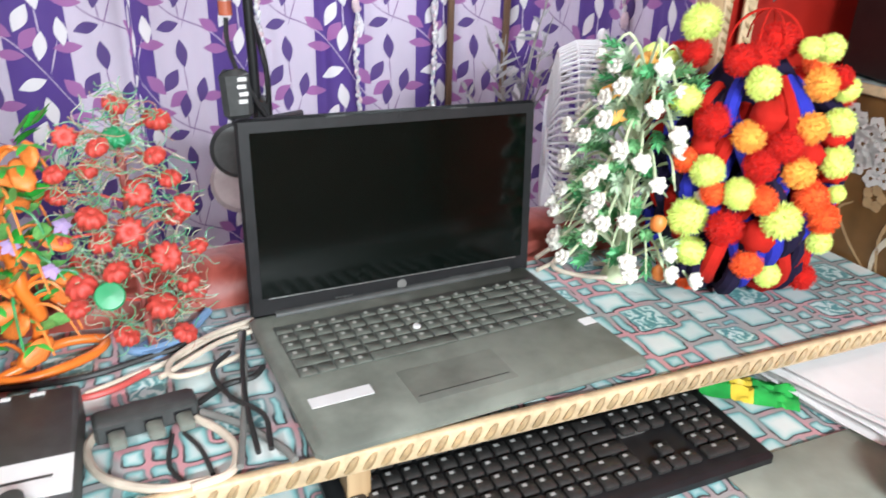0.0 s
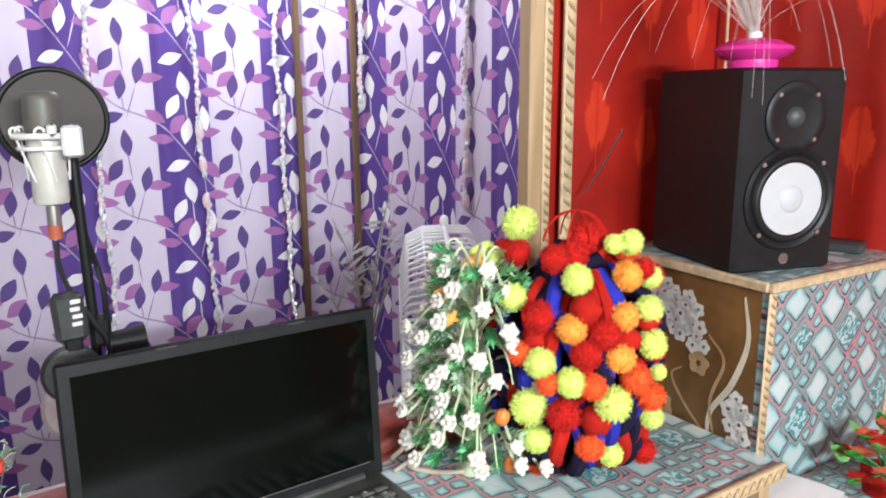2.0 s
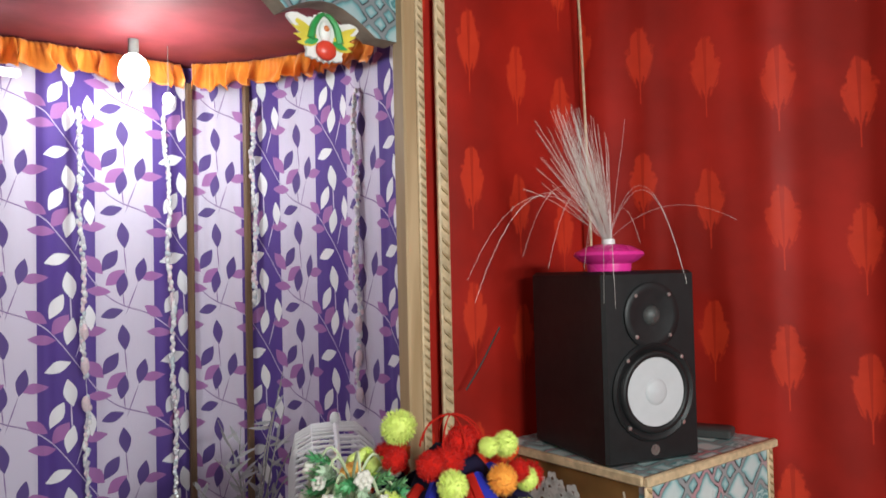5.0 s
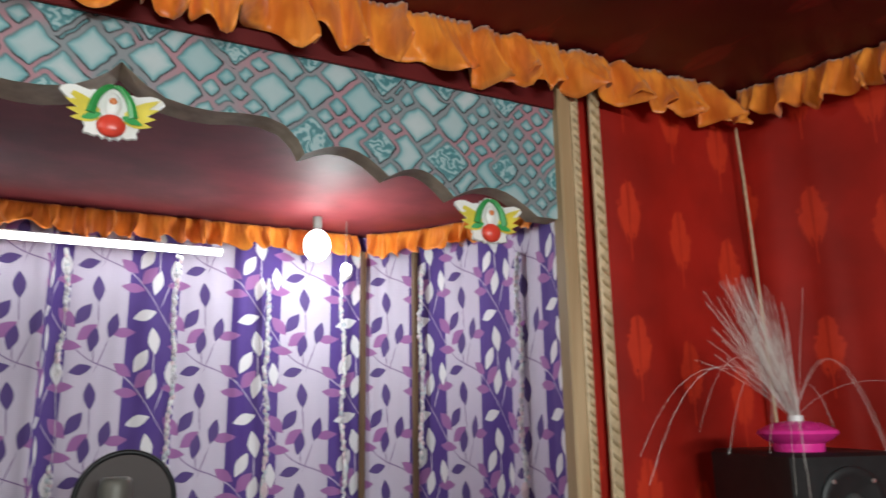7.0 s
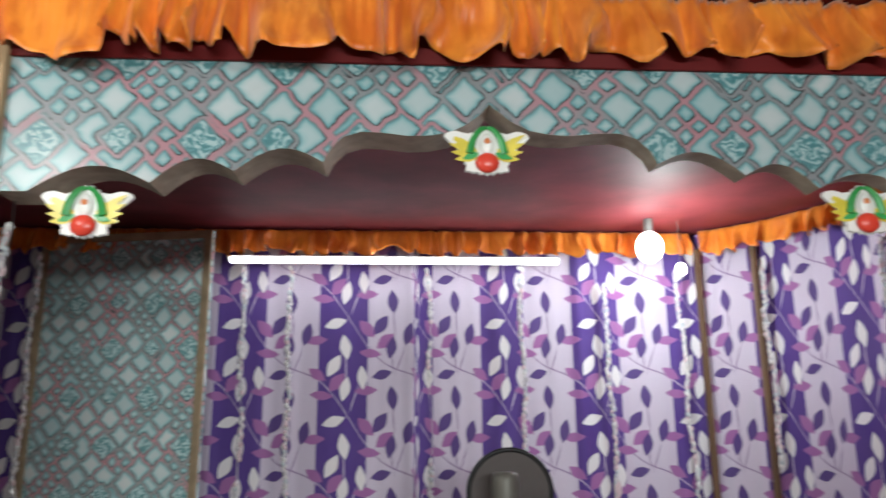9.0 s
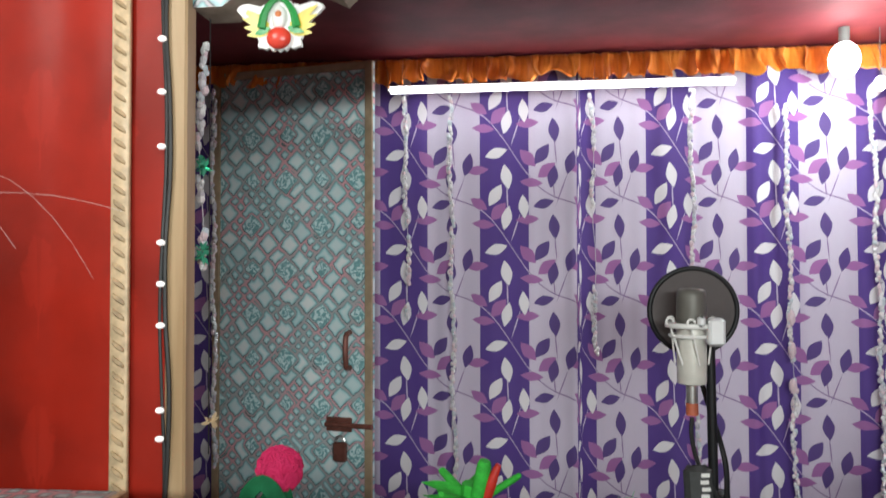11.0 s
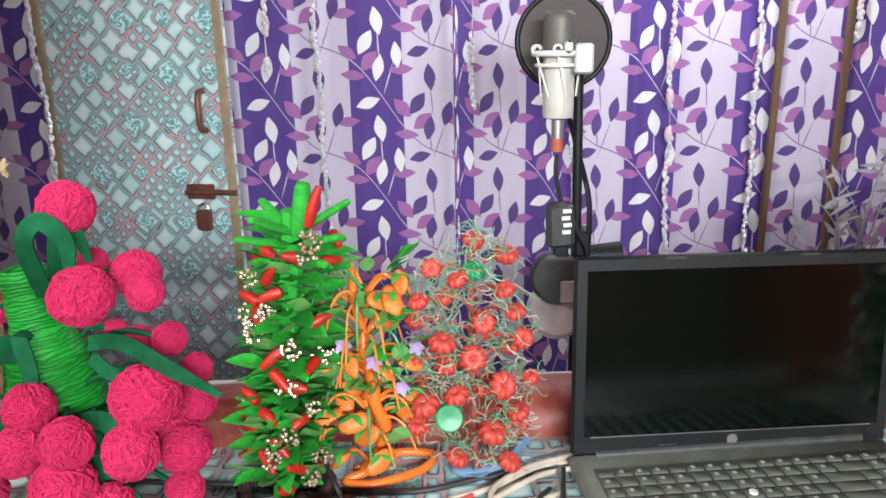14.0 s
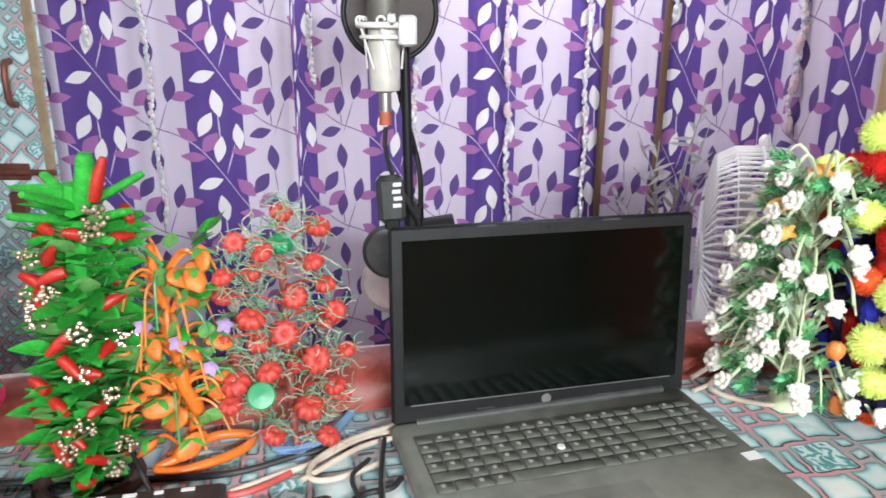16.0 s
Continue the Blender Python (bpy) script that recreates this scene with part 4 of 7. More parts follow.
MON = monitor(pose(1.109, 0.642, TABLE_Z + 0.313, 0, 0, -17), "black studio monitor speaker with a white woofer cone")
copy_thing(MON, pose(-0.82, 0.63, TABLE_Z + 0.313, 0, 0, 20))


# ---- lamps of the booth ----
tube = thing("tube_light", "slim lit white tube light fixed over the curtain", "tube light")
part("tube", Build().tube([(-0.379, 1.838, 1.756), (0.480, 1.838, 1.756)], 0.0085, 12), glow("tube_glow", (0.95, 0.97, 1.0), 9), tube, "glowing white tube")
part("batten_body", Build().box((0.050, 1.853, 1.763), (0.88, 0.014, 0.016), None, 0, 0.002), WHITE, tube)
bulb = thing("light_bulb", "glaring white bulb hanging in the corner of the booth", "bulb")
part("glass", Build().blob((0.705, 1.755, 1.778), (0.034, 0.034, 0.042), 20), glow("bulb_glow", (0.95, 0.97, 1.0), 16), bulb, "glowing white globe", 180)
part("holder", Build().tube([(0.705, 1.755, 1.812), (0.705, 1.755, 1.853)], 0.012, 14), GREY_WIRE, bulb)
# small white glowing blob beside the globe, on an added cord
part("cord", Build().tube([(0.786, 1.76, 1.853), (0.786, 1.76, 1.735)], 0.0009, 6), GREY_WIRE, bulb)
part("small_glow_blob", Build().blob((0.786, 1.76, 1.722), (0.013, 0.013, 0.017), 14), bpy.data.materials["bulb_glow"], bulb, "small glowing white blob beside the globe", 180)

cb = thing("ceiling_bulb", "bare white bulb hanging from the cloth ceiling", "bulb")
part("glass", Build().blob((-0.72, 0.25, 1.905), (0.030, 0.030, 0.034), 18), bpy.data.materials["bulb_glow"], cb, "glowing white globe", 180)
part("holder", Build().tube([(-0.72, 0.25, 1.93), (-0.72, 0.25, 1.953)], 0.014, 14), WHITE, cb)

# ---- the booth: door, sill things ----
DULL_RED = plain("rusty_red_metal", (0.20, 0.07, 0.05), 0.5, 0.3, vary=0.3)
door = thing("door_1", "booth door in faded stone-print paper with rusty latch", "door", pose(-0.414, 1.830, 0.0, 0, 0, 169), "", "structure")
b = Build().box((0.235, 0.020, 0.918), (0.47, 0.012, 1.816), None, 0, 0.001)
part("door_leaf", b, STONE_DOOR_LIT, door, "faded turquoise stone-print leaf with light added in its colour", None, planar(b, 0, 2))
b = Build()
for x in (0.010, 0.460):
    b.box((x, 0.030, 0.918), (0.020, 0.008, 1.816), None, 0, 0.001)
b.box((0.235, 0.030, 1.816), (0.43, 0.008, 0.020), None, 0, 0.001)
part("door_edging", b, plain("tan_edging_wood", (0.40, 0.30, 0.19), 0.55), door, "dull brown wooden edging")
part("pull_handle", Build().tube(spline([(0.062, 0.030, 1.04), (0.062, 0.055, 1.05), (0.062, 0.055, 1.12), (0.062, 0.030, 1.13)], 6), 0.007, 8), DULL_RED, door, "rusty pull handle")
latch = part("latch", Build().tube([(-0.005, 0.042, 0.895), (0.125, 0.042, 0.895)], 0.0065, 10).box((0.09, 0.034, 0.895), (0.07, 0.006, 0.036), None, 0, 0.001), DULL_RED, door, "sliding bolt latch")
part("padlock", Build().box((0.082, 0.046, 0.828), (0.036, 0.016, 0.050), None, 0, 0.004), DULL_RED, latch, "rusty padlock")
part("shackle", Build().tube(arc((0.082, 0.046, 0.855), 0.013, 0, math.pi, 8) , 0.003, 6), SILVER, latch)
post("door_frame", -0.895, 1.955, 0.024, 0.0, 1.83, DARKWOOD, "brown wooden frame beside the door", 0.03)

# shiny bead strings
TINSEL = islands("tinsel_foil", [(0.84, 0.81, 0.83), (0.92, 0.88, 0.86), (0.66, 0.62, 0.68), (0.90, 0.70, 0.74), (0.68, 0.74, 0.78), (0.95, 0.93, 0.92)], 0.18)


def bead_string(x, y, z0, z1, lean=0.0, gap=(), r=0.0048, bulge=()):
    """A hanging string of small foil beads, loose in places."""
    top = thing("bead_string", "hanging string of shiny silver and pink beads", "garland", group="bead strings")
    b = Build()
    rng = random.Random(int(x * 1000) + int(y * 7000))
    z = z0
    while z > z1:
        t = (z0 - z) / max(0.01, z0 - z1)
        if not any(lo < z < hi for lo, hi in gap):
            rr = r * rng.uniform(0.75, 1.35)
            dx, dy = rng.uniform(-1, 1) * r * 0.8, rng.uniform(-1, 1) * r * 0.8
            c = Vector((x + lean * t + dx + 0.004 * math.sin(z * 21 + x * 40), y + dy, z))
            b.blob(c, (rr, rr, rr * 1.25), 5)
        z -= r * rng.uniform(0.75, 1.15)
    tagged(part("bead_strand", b, TINSEL, top, "small foil beads", None), kind="stuff")
    b = Build().tube([(x + lean * k / 12 + 0.004 * math.sin((z0 + (z1 - z0) * k / 12) * 21 + x * 40), y, z0 + (z1 - z0) * k / 12) for k in range(13)], 0.0008, 4)
    part("thread", b, TINSEL, top)
    for zb in bulge:
        part("foil_drop", Build().blob((x + lean * (z0 - zb) / (z0 - z1), y, zb), (0.010, 0.010, 0.020), 9, None, 0, 0.3), TINSEL, top, "larger silver foil drop", None)
    return top


for row in ((-0.352, 1.885, 1.75, 1.16, 0.012, ((1.20, 1.25), (1.38, 1.41))), (-0.232, 1.885, 1.745, 0.74, 0.014, ()), (0.138, 1.885, 1.74, 1.07, 0.008, ((1.25, 1.45), (1.55, 1.60))),
            (0.382, 1.868, 1.745, 0.60, 0.012, ()), (0.612, 1.875, 1.70, 0.62, 0.020, ((1.02, 1.06),)), (0.815, 1.868, 1.70, 0.66, 0.022, ()),
            (1.018, 1.795, 1.74, 1.22, 0.004, ()), (1.142, 1.49, 1.74, 1.02, 0.0, ()), (-0.845, 1.80, 1.76, 0.78, 0.01, ()), (-0.50, 0.985, 1.62, 1.30, 0.0, ((1.43, 1.47), (1.35, 1.39)))):
    x, y, z0, z1, lean, gap = row
    bead_string(x, y, z0, z1, lean, gap, 0.0049, (1.0, 1.09, 1.17) if abs(x - 0.612) < 0.01 or x > 1.1 else ())

# hearts on the valance
LACE = plain("white_lace_plastic", (0.78, 0.77, 0.74), 0.4, vary=0.08)
GREENP = plain("green_printed_plastic", (0.03, 0.30, 0.07), 0.35)
YELLOWP = plain("yellow_printed_plastic", (0.68, 0.55, 0.06), 0.35)
REDP = plain("red_printed_plastic", (0.70, 0.06, 0.035), 0.3)


def ornament(m):
    """A small moulded ornament: white lace, green arcs, yellow wings and a red heart."""
    top = thing("heart_ornament", "small ornament with red heart, green leaves, yellow wings and white lace", "ornament", m, "heart ornaments")
    edge = []
    for i in range(72):
        a = 2 * math.pi * i / 72
        x, z = math.cos(a), math.sin(a)
        q = math.atan2(z, abs(x))
        r = 0.034 + 0.031 * math.exp(-((q - 0.42) / 0.26) ** 2) + 0.007 * math.exp(-((q + 0.80) / 0.2) ** 2) + 0.005 * math.exp(-((q - 1.57) / 0.3) ** 2) + 0.0016 * math.sin(a * 23)
        edge.append((x * r, z * r))
    n = len(edge)
    b = Build().add([(x, 0, z) for x, z in edge] + [(x * 0.97, -0.004, z * 0.97) for x, z in edge], [tuple(range(n, 2 * n))] + [((i + 1) % n, i, n + i, n + (i + 1) % n) for i in range(n)])
    part("lace", b, LACE, top, "white lace edging", None)
    for s in (-1, 1):
        w = Build()
        for k in range(4):
            w.leaf((s * 0.014, -0.0055, 0.000 - 0.003 * k), (s * 1.0, 0, 0.62 - 0.24 * k), (0, 0, 1), 0.046 - 0.005 * k, 0.011, 0.05, 5)
        part("wing", w, YELLOWP, top, "yellow wing", None)
        part("green_leaf", Build().tube(spline([(s * 0.024, -0.006, -0.004), (s * 0.019, -0.0075, 0.016), (s * 0.009, -0.0075, 0.030), (s * 0.001, -0.006, 0.034)], 5), lambda t: 0.0062 - 0.0035 * t, 6), GREENP, top, "green arched leaf")
        part("green_tip", Build().leaf((s * 0.012, -0.007, -0.004), (s, 0, -0.35), (0, 0, 1), 0.024, 0.010, 0.1, 4), GREENP, top, "", None)
    part("heart", Build().blob((0, -0.008, -0.018), (0.0165, 0.008, 0.0145), 14), REDP, top, "glossy red heart")
    part("white_centre", Build().blob((0, -0.006, 0.010), (0.010, 0.005, 0.016), 12), LACE, top)
    part("orange_dot", Build().blob((0, -0.010, 0.013), (0.0048, 0.003, 0.0045), 10), plain("orange_printed_plastic", (0.65, 0.2, 0.06), 0.4), top)
    return top


HEART = ornament(pose(0.177, 0.904, 1.712))
copy_thing(HEART, pose(-0.355, 0.904, 1.618))
copy_thing(HEART, pose(0.710, 0.904, 1.632))

# ---- microphone on its stand ----
mic = thing("microphone", "silver studio condenser microphone hung in a white shock mount", "microphone", pose(0.236, 1.215, 0))
g = Mat("grille_mesh", 0.5, 0.25)
co = g.coord()
s3 = g.xyz(co)
net = g.m("MAXIMUM", g.m("SINE", g.m("MULTIPLY", g.m("ADD", s3[0], s3[2]), 2600.0)), g.m("SINE", g.m("MULTIPLY", g.m("SUBTRACT", s3[0], s3[2]), 2600.0)))
g.set("Base Color", g.mix(g.smooth(net, 0.0, 0.9), (0.045, 0.043, 0.038), (0.20, 0.19, 0.165)))
GRILLE = g.mat
part("grille", Build().lathe([(0.0235, 1.205), (0.0245, 1.212), (0.0240, 1.250), (0.0225, 1.259), (0.018, 1.263), (0.0, 1.264)], 28), GRILLE, mic, "grey wire-mesh head", 50)
part("body", Build().lathe([(0.012, 1.105), (0.0225, 1.108), (0.0235, 1.114), (0.0240, 1.205), (0.0235, 1.207), (0.0, 1.207)], 28), plain("champagne_silver_paint", (0.62, 0.60, 0.54), 0.38, 0.12, vary=0.10), mic, "silver body", 40)
mount = part("shock_mount", Build().tube(arc((0, 0, 1.203), 0.038, 0, 2 * math.pi, 28, (1, 0, 0), (0, 1, 0)), 0.0045, 8).tube(arc((0, 0, 1.186), 0.034, 0, 2 * math.pi, 28, (1, 0, 0), (0, 1, 0)), 0.003, 8), LACE, mic, "white shock mount rings")
for k in range(6):
    a = 2 * math.pi * k / 6 + 0.3
    p = Vector((0.038 * math.cos(a), 0.038 * math.sin(a), 1.203))
    part("elastic_cord", Build().tube([p, (0.026 * math.cos(a + 0.5), 0.026 * math.sin(a + 0.5), 1.14)], 0.0016, 6), LACE, mount)
    part("cord_hook", Build().tube(arc(p + Vector((0, 0, 0.006)), 0.006, 0, 1.5 * math.pi, 8), 0.002, 6), LACE, mount)
part("swivel_clamp", Build().box((0.030, -0.034, 1.195), (0.026, 0.024, 0.044), None, 0, 0.004).box((0.006, -0.042, 1.212), (0.012, 0.014, 0.018), None, 0, 0.004), WHITE, mount, "white plastic swivel")
part("cable_plug", Build().tube([(0, 0, 1.106), (0, 0, 1.074)], 0.0095, 14), SILVER, mic, "silver cable plug")
part("plug_ring", Build().tube([(0, 0, 1.076), (0, 0, 1.056)], 0.0098, 14), plain("orange_red_sleeve", (0.48, 0.12, 0.06), 0.5), mic, "orange-red plug sleeve")
part("cable", Build().tube(spline([(0, 0, 1.052), (-0.001, 0, 1.02), (0.010, 0.0, 0.975), (0.036, -0.01, 0.925), (0.055, 0, 0.86), (0.05, 0.03, 0.60)], 8), 0.0036, 8), BLACK_WIRE, mic, "black microphone cable")

pop = thing("pop_filter", "round black mesh pop filter behind the microphone", "pop filter", pose(0.256, 1.292, 1.222))
part("rim", Build().tube(arc((0, 0, 0), 0.074, 0, 2 * math.pi, 48), 0.0045, 10), BLACK, pop)
g = Mat("pop_mesh", 0.8)
g.set("Base Color", g.mix(g.smooth(g.wave(g.coord(), 500, 0), 0.2, 0.8), (0.060, 0.050, 0.050), (0.115, 0.098, 0.096)))
part("mesh", Build().lathe([(0.0, -0.0012), (0.073, -0.0012), (0.073, 0.0012), (0.0, 0.0012)], 48, pose(0, 0, 0, 90, 0, 0)), g.mat, pop, "dark stretched mesh", None)
part("gooseneck", Build().tube(spline([(0.0, 0.0, -0.078), (0.02, -0.02, -0.16), (0.035, -0.06, -0.24), (0.035, -0.075, -0.30)], 8), 0.0045, 8), BLACK, pop)

stand = thing("microphone_stand", "black upright microphone stand with swivel knob", "microphone stand", pose(0.270, 1.235, 0))
part("upright", Build().tube([(0, 0, 1.19), (0.004, 0, 0.93), (0.006, 0, 0.02)], 0.0078, 14), BLACK, stand)
part("joint", Build().box((0.012, 0, 0.905), (0.030, 0.030, 0.05), None, 0, 0.006), BLACK, stand)
part("knob", Build().tube([(0.02, -0.02, 0.885), (0.072, -0.02, 0.885)], lambda t: 0.018 + 0.006 * (t > 0.5), 18), BLACK, stand, "ribbed black tightening knob")
for k in range(3):
    a = 2 * math.pi * k / 3 + 0.4
    part("foot", Build().tube([(0, 0, 0.10), (0.22 * math.cos(a), 0.22 * math.sin(a), 0.012)], 0.008, 8), BLACK, stand)

hp = thing("headphones", "black headphones hung on the stand with lettered headband", "headphones", pose(0.238, 1.185, 0))
band = part("headband", Build().box((0, 0, 0), (0.044, 0.020, 0.075), pose(0, 0, 0.945, 0, -3, 0), 0, 0.008), GREY, hp, "padded grey-black headband end")
for k in range(4):
    part("letter_bar", Build().box((0.010 - 0.002 * (k % 2), -0.0108, 0.024 - 0.011 * k), (0.013, 0.0008, 0.006), pose(0, 0, 0.945, 0, -3, 0)), LACE, band, "pale lettering bar")
part("slider", Build().box((0.002, 0, 0.895), (0.024, 0.010, 0.05), None, 0, 0.003), BLACK, hp)
cup = part("ear_cup", Build().lathe([(0, -0.014), (0.034, -0.014), (0.042, -0.007), (0.042, 0.005), (0.037, 0.012), (0, 0.014)], 32, pose(-0.004, 0.0, 0.860, 78, 0, 0)), GREY, hp, "round dark ear cup")
part("ear_pad", Build().lathe([(0.02, -0.02), (0.044, -0.02), (0.047, -0.010), (0.042, 0.0), (0.02, 0.0)], 32, pose(-0.004, -0.012, 0.812, 60, 0, 0)), plain("worn_grey_pad", (0.42, 0.35, 0.35), 0.6), hp, "worn greyish lower ear pad")
part("yoke", Build().box((0.010, -0.028, 0.845), (0.024, 0.004, 0.035), None, 0, 0.001), SILVER, cup, "silver yoke clip")

# ---- fan in the booth ----
fan = thing("pedestal_fan", "white pedestal fan with wire guard", "fan", pose(0.955, 1.30, 0.772, 0, 0, -28))
FANW = plain("white_enamel_wire", (0.88, 0.88, 0.88), 0.35, vary=0.05)
R = 0.212
axis = lambda d, r, a: Vector((d, r * math.cos(a), r * math.sin(a)))
front = Build().tube([axis(-0.088, 0.045, 0), axis(-0.092, 0.13, 0), axis(-0.078, R * 0.92, 0), axis(-0.045, R, 0), axis(0.0, R + 0.002, 0)], 0.0030, 5, 0, False).mesh("guard_wire", FANW, 60)
rear = Build().tube([axis(0.0, R + 0.002, 0), axis(0.045, R, 0), axis(0.075, R * 0.86, 0), axis(0.095, 0.11, 0), axis(0.098, 0.05, 0)], 0.0030, 5, 0, False).mesh("guard_wire", FANW, 60)
for k in range(84):
    part("guard_wire", front, None, fan, m=Matrix.Rotation(2 * math.pi * k / 84, 4, "X"))
    if k % 4:
        part("guard_wire", rear, None, fan, m=Matrix.Rotation(2 * math.pi * k / 84 + 0.03, 4, "X"))
for d, r, w in ((0.0, R + 0.003, 0.0055), (-0.088, 0.046, 0.003), (-0.085, R * 0.72, 0.0014), (0.096, 0.08, 0.003), (-0.048, R, 0.0014)):
    part("guard_ring", Build().tube([axis(d, r, 2 * math.pi * i / 48) for i in range(49)], w, 6), FANW, fan)
part("centre_badge", Build().lathe([(0, 0), (0.044, 0), (0.040, 0.008), (0, 0.010)], 24, pose(-0.088, 0, 0, 0, -90, 0)), FANW, fan)
blade = Build()
for k in range(3):
    a0 = 2 * math.pi * k / 3
    blade.sheet(lambda s, t, a0=a0: axis(-0.02 + 0.035 * (t - 0.5), 0.03 + 0.15 * s, a0 + (t - 0.5) * (0.9 + 0.5 * s)), 8, 6)
part("blade_wheel", blade, plain("pale_blade_plastic", (0.5, 0.52, 0.55), 0.35), fan, "pale three-blade wheel", 180)
part("motor", Build().lathe([(0, 0.02), (0.05, 0.02), (0.058, 0.06), (0.055, 0.15), (0.03, 0.19), (0, 0.195)], 24, pose(0, 0, 0, 0, 90, 0)), FANW, fan, "white motor housing")
part("pole", Build().tube([(0.09, 0, -0.03), (0.09, 0, -0.74)], 0.014, 14), FANW, fan)
part("foot", Build().lathe([(0, -0.765), (0.17, -0.765), (0.16, -0.745), (0.03, -0.72), (0, -0.72)], 32, pose(0.09, 0, 0)), FANW, fan)
part("lift_knob", Build().blob((0, 0, R + 0.014), (0.010, 0.010, 0.014), 10), FANW, fan)

# dry grey twigs behind the laptop
TWIG = plain("dry_grey_twig", (0.28, 0.26, 0.25), 0.7)
tw = thing("dried_twigs", "grey dried twig arrangement with pale leaves", "twigs", pose(0.80, 1.36, 0.76))
rng = random.Random(4)
leaves = Build()
for k in range(11):
    a = rng.uniform(0, 2 * math.pi)
    tip = Vector((0.16 * math.cos(a) * rng.uniform(0.4, 1), 0.06 * math.sin(a), rng.uniform(0.14, 0.36)))
    mid = tip * 0.5 + Vector((rng.uniform(-0.02, 0.02), 0, 0.02))
    pts = spline([(0, 0, -0.05), mid, tip], 5)
    part("twig", Build().tube(pts, lambda t: 0.0026 * (1 - 0.7 * t), 5), TWIG, tw)
    for j in range(5):
        p = pts[4 + j % (len(pts) - 4)]
        d = Vector((rng.uniform(-1, 1), rng.uniform(-0.5, 0.2), rng.uniform(-0.2, 1)))
        leaves.leaf(p, d, (0, -0.3, 1), rng.uniform(0.02, 0.05), 0.009, 0.1, 3)
part("dry_leaves", leaves, plain("dusty_pale_leaf", (0.36, 0.34, 0.36), 0.7), tw, "thin pale dry leaves", 180)
part("bottle", Build().lathe([(0, -0.70), (0.04, -0.70), (0.045, -0.60), (0.045, -0.30), (0.018, -0.12), (0.016, -0.03), (0, -0.03)], 20), GREY, tw)

# ---- handmade plants on the shelf ----
def yarn(name, a, b, rough=0.85, sheen=0.25, knit=0.0):
    g = Mat(name, rough)
    g.set("Base Color", g.mix(g.m("ADD", g.m("MULTIPLY", g.island(), 0.7), g.m("MULTIPLY", g.noise(g.coord(), 160, 2), 0.3)), a, b))
    g.set("Sheen Weight", sheen * 0.4)
    g.set("Specular IOR Level", 0.15)
    if knit:
        co = g.coord()
        g.bump(g.m("ADD", g.wave(co, 7, 9.0, 3, 2.0), g.noise(co, 9, 3)), knit, 0.12)
    return g.mat


def pompom(name, mat, seed, count=1200, length=0.34):
    """A fuzzy yarn ball of radius one: a core bristling with short strands."""
    rng = random.Random(seed)
    b = Build().blob((0, 0, 0), 0.84, 16, None, 0, 0.08, seed)
    for _ in range(count):
        d = Vector((rng.gauss(0, 1), rng.gauss(0, 1), rng.gauss(0, 1))).normalized()
        s = d.orthogonal().normalized()
        s.rotate(Matrix.Rotation(rng.uniform(0, 6.3), 3, d))
        p, q = d * 0.62, d * (1 + rng.uniform(-0.16, 0.12)) + s * rng.uniform(-0.12, 0.12)
        w = s * 0.026
        u = d.cross(s) * 0.026
        b.add([p - w, p + w, p + u, q + w * 0.6, q - w * 0.6, q + u * 0.6], [(0, 1, 3, 4), (1, 2, 5, 3), (2, 0, 4, 5), (3, 5, 4)])
    return b.mesh(name, mat, None)


def ball_of_yarn(name, mat, seed):
    """A crocheted ball of radius one, of fat zigzag bundles of yarn."""
    rng = random.Random(seed)
    b = Build().blob((0, 0, 0), 0.88, 20, None, 0, 0.12, seed)
    for _ in range(420):
        d = Vector((rng.gauss(0, 1), rng.gauss(0, 1), rng.gauss(0, 1))).normalized()
        t = d.orthogonal().normalized()
        t.rotate(Matrix.Rotation(rng.uniform(0, 6.3), 3, d))
        u = d.cross(t)
        h = rng.uniform(0.86, 0.95)
        pts = [(d * math.cos(a) + t * math.sin(a) + u * 0.07 * math.sin(a * 7)) * (h - 0.05 * (a / 0.3) ** 2) for a in np.linspace(-0.34, 0.34, 7)]
        b.tube(pts, lambda q: 0.022 + 0.028 * math.sin(math.pi * q), 5)
    return b.mesh(name, mat, 180)


def at(p, r, rng):
    return Matrix.Translation(p) @ Euler((rng.uniform(0, 6), rng.uniform(0, 6), rng.uniform(0, 6))).to_matrix().to_4x4() @ Matrix.Diagonal((r * rng.uniform(0.94, 1.06), r * rng.uniform(0.94, 1.06), r * rng.uniform(0.92, 1.04), 1))


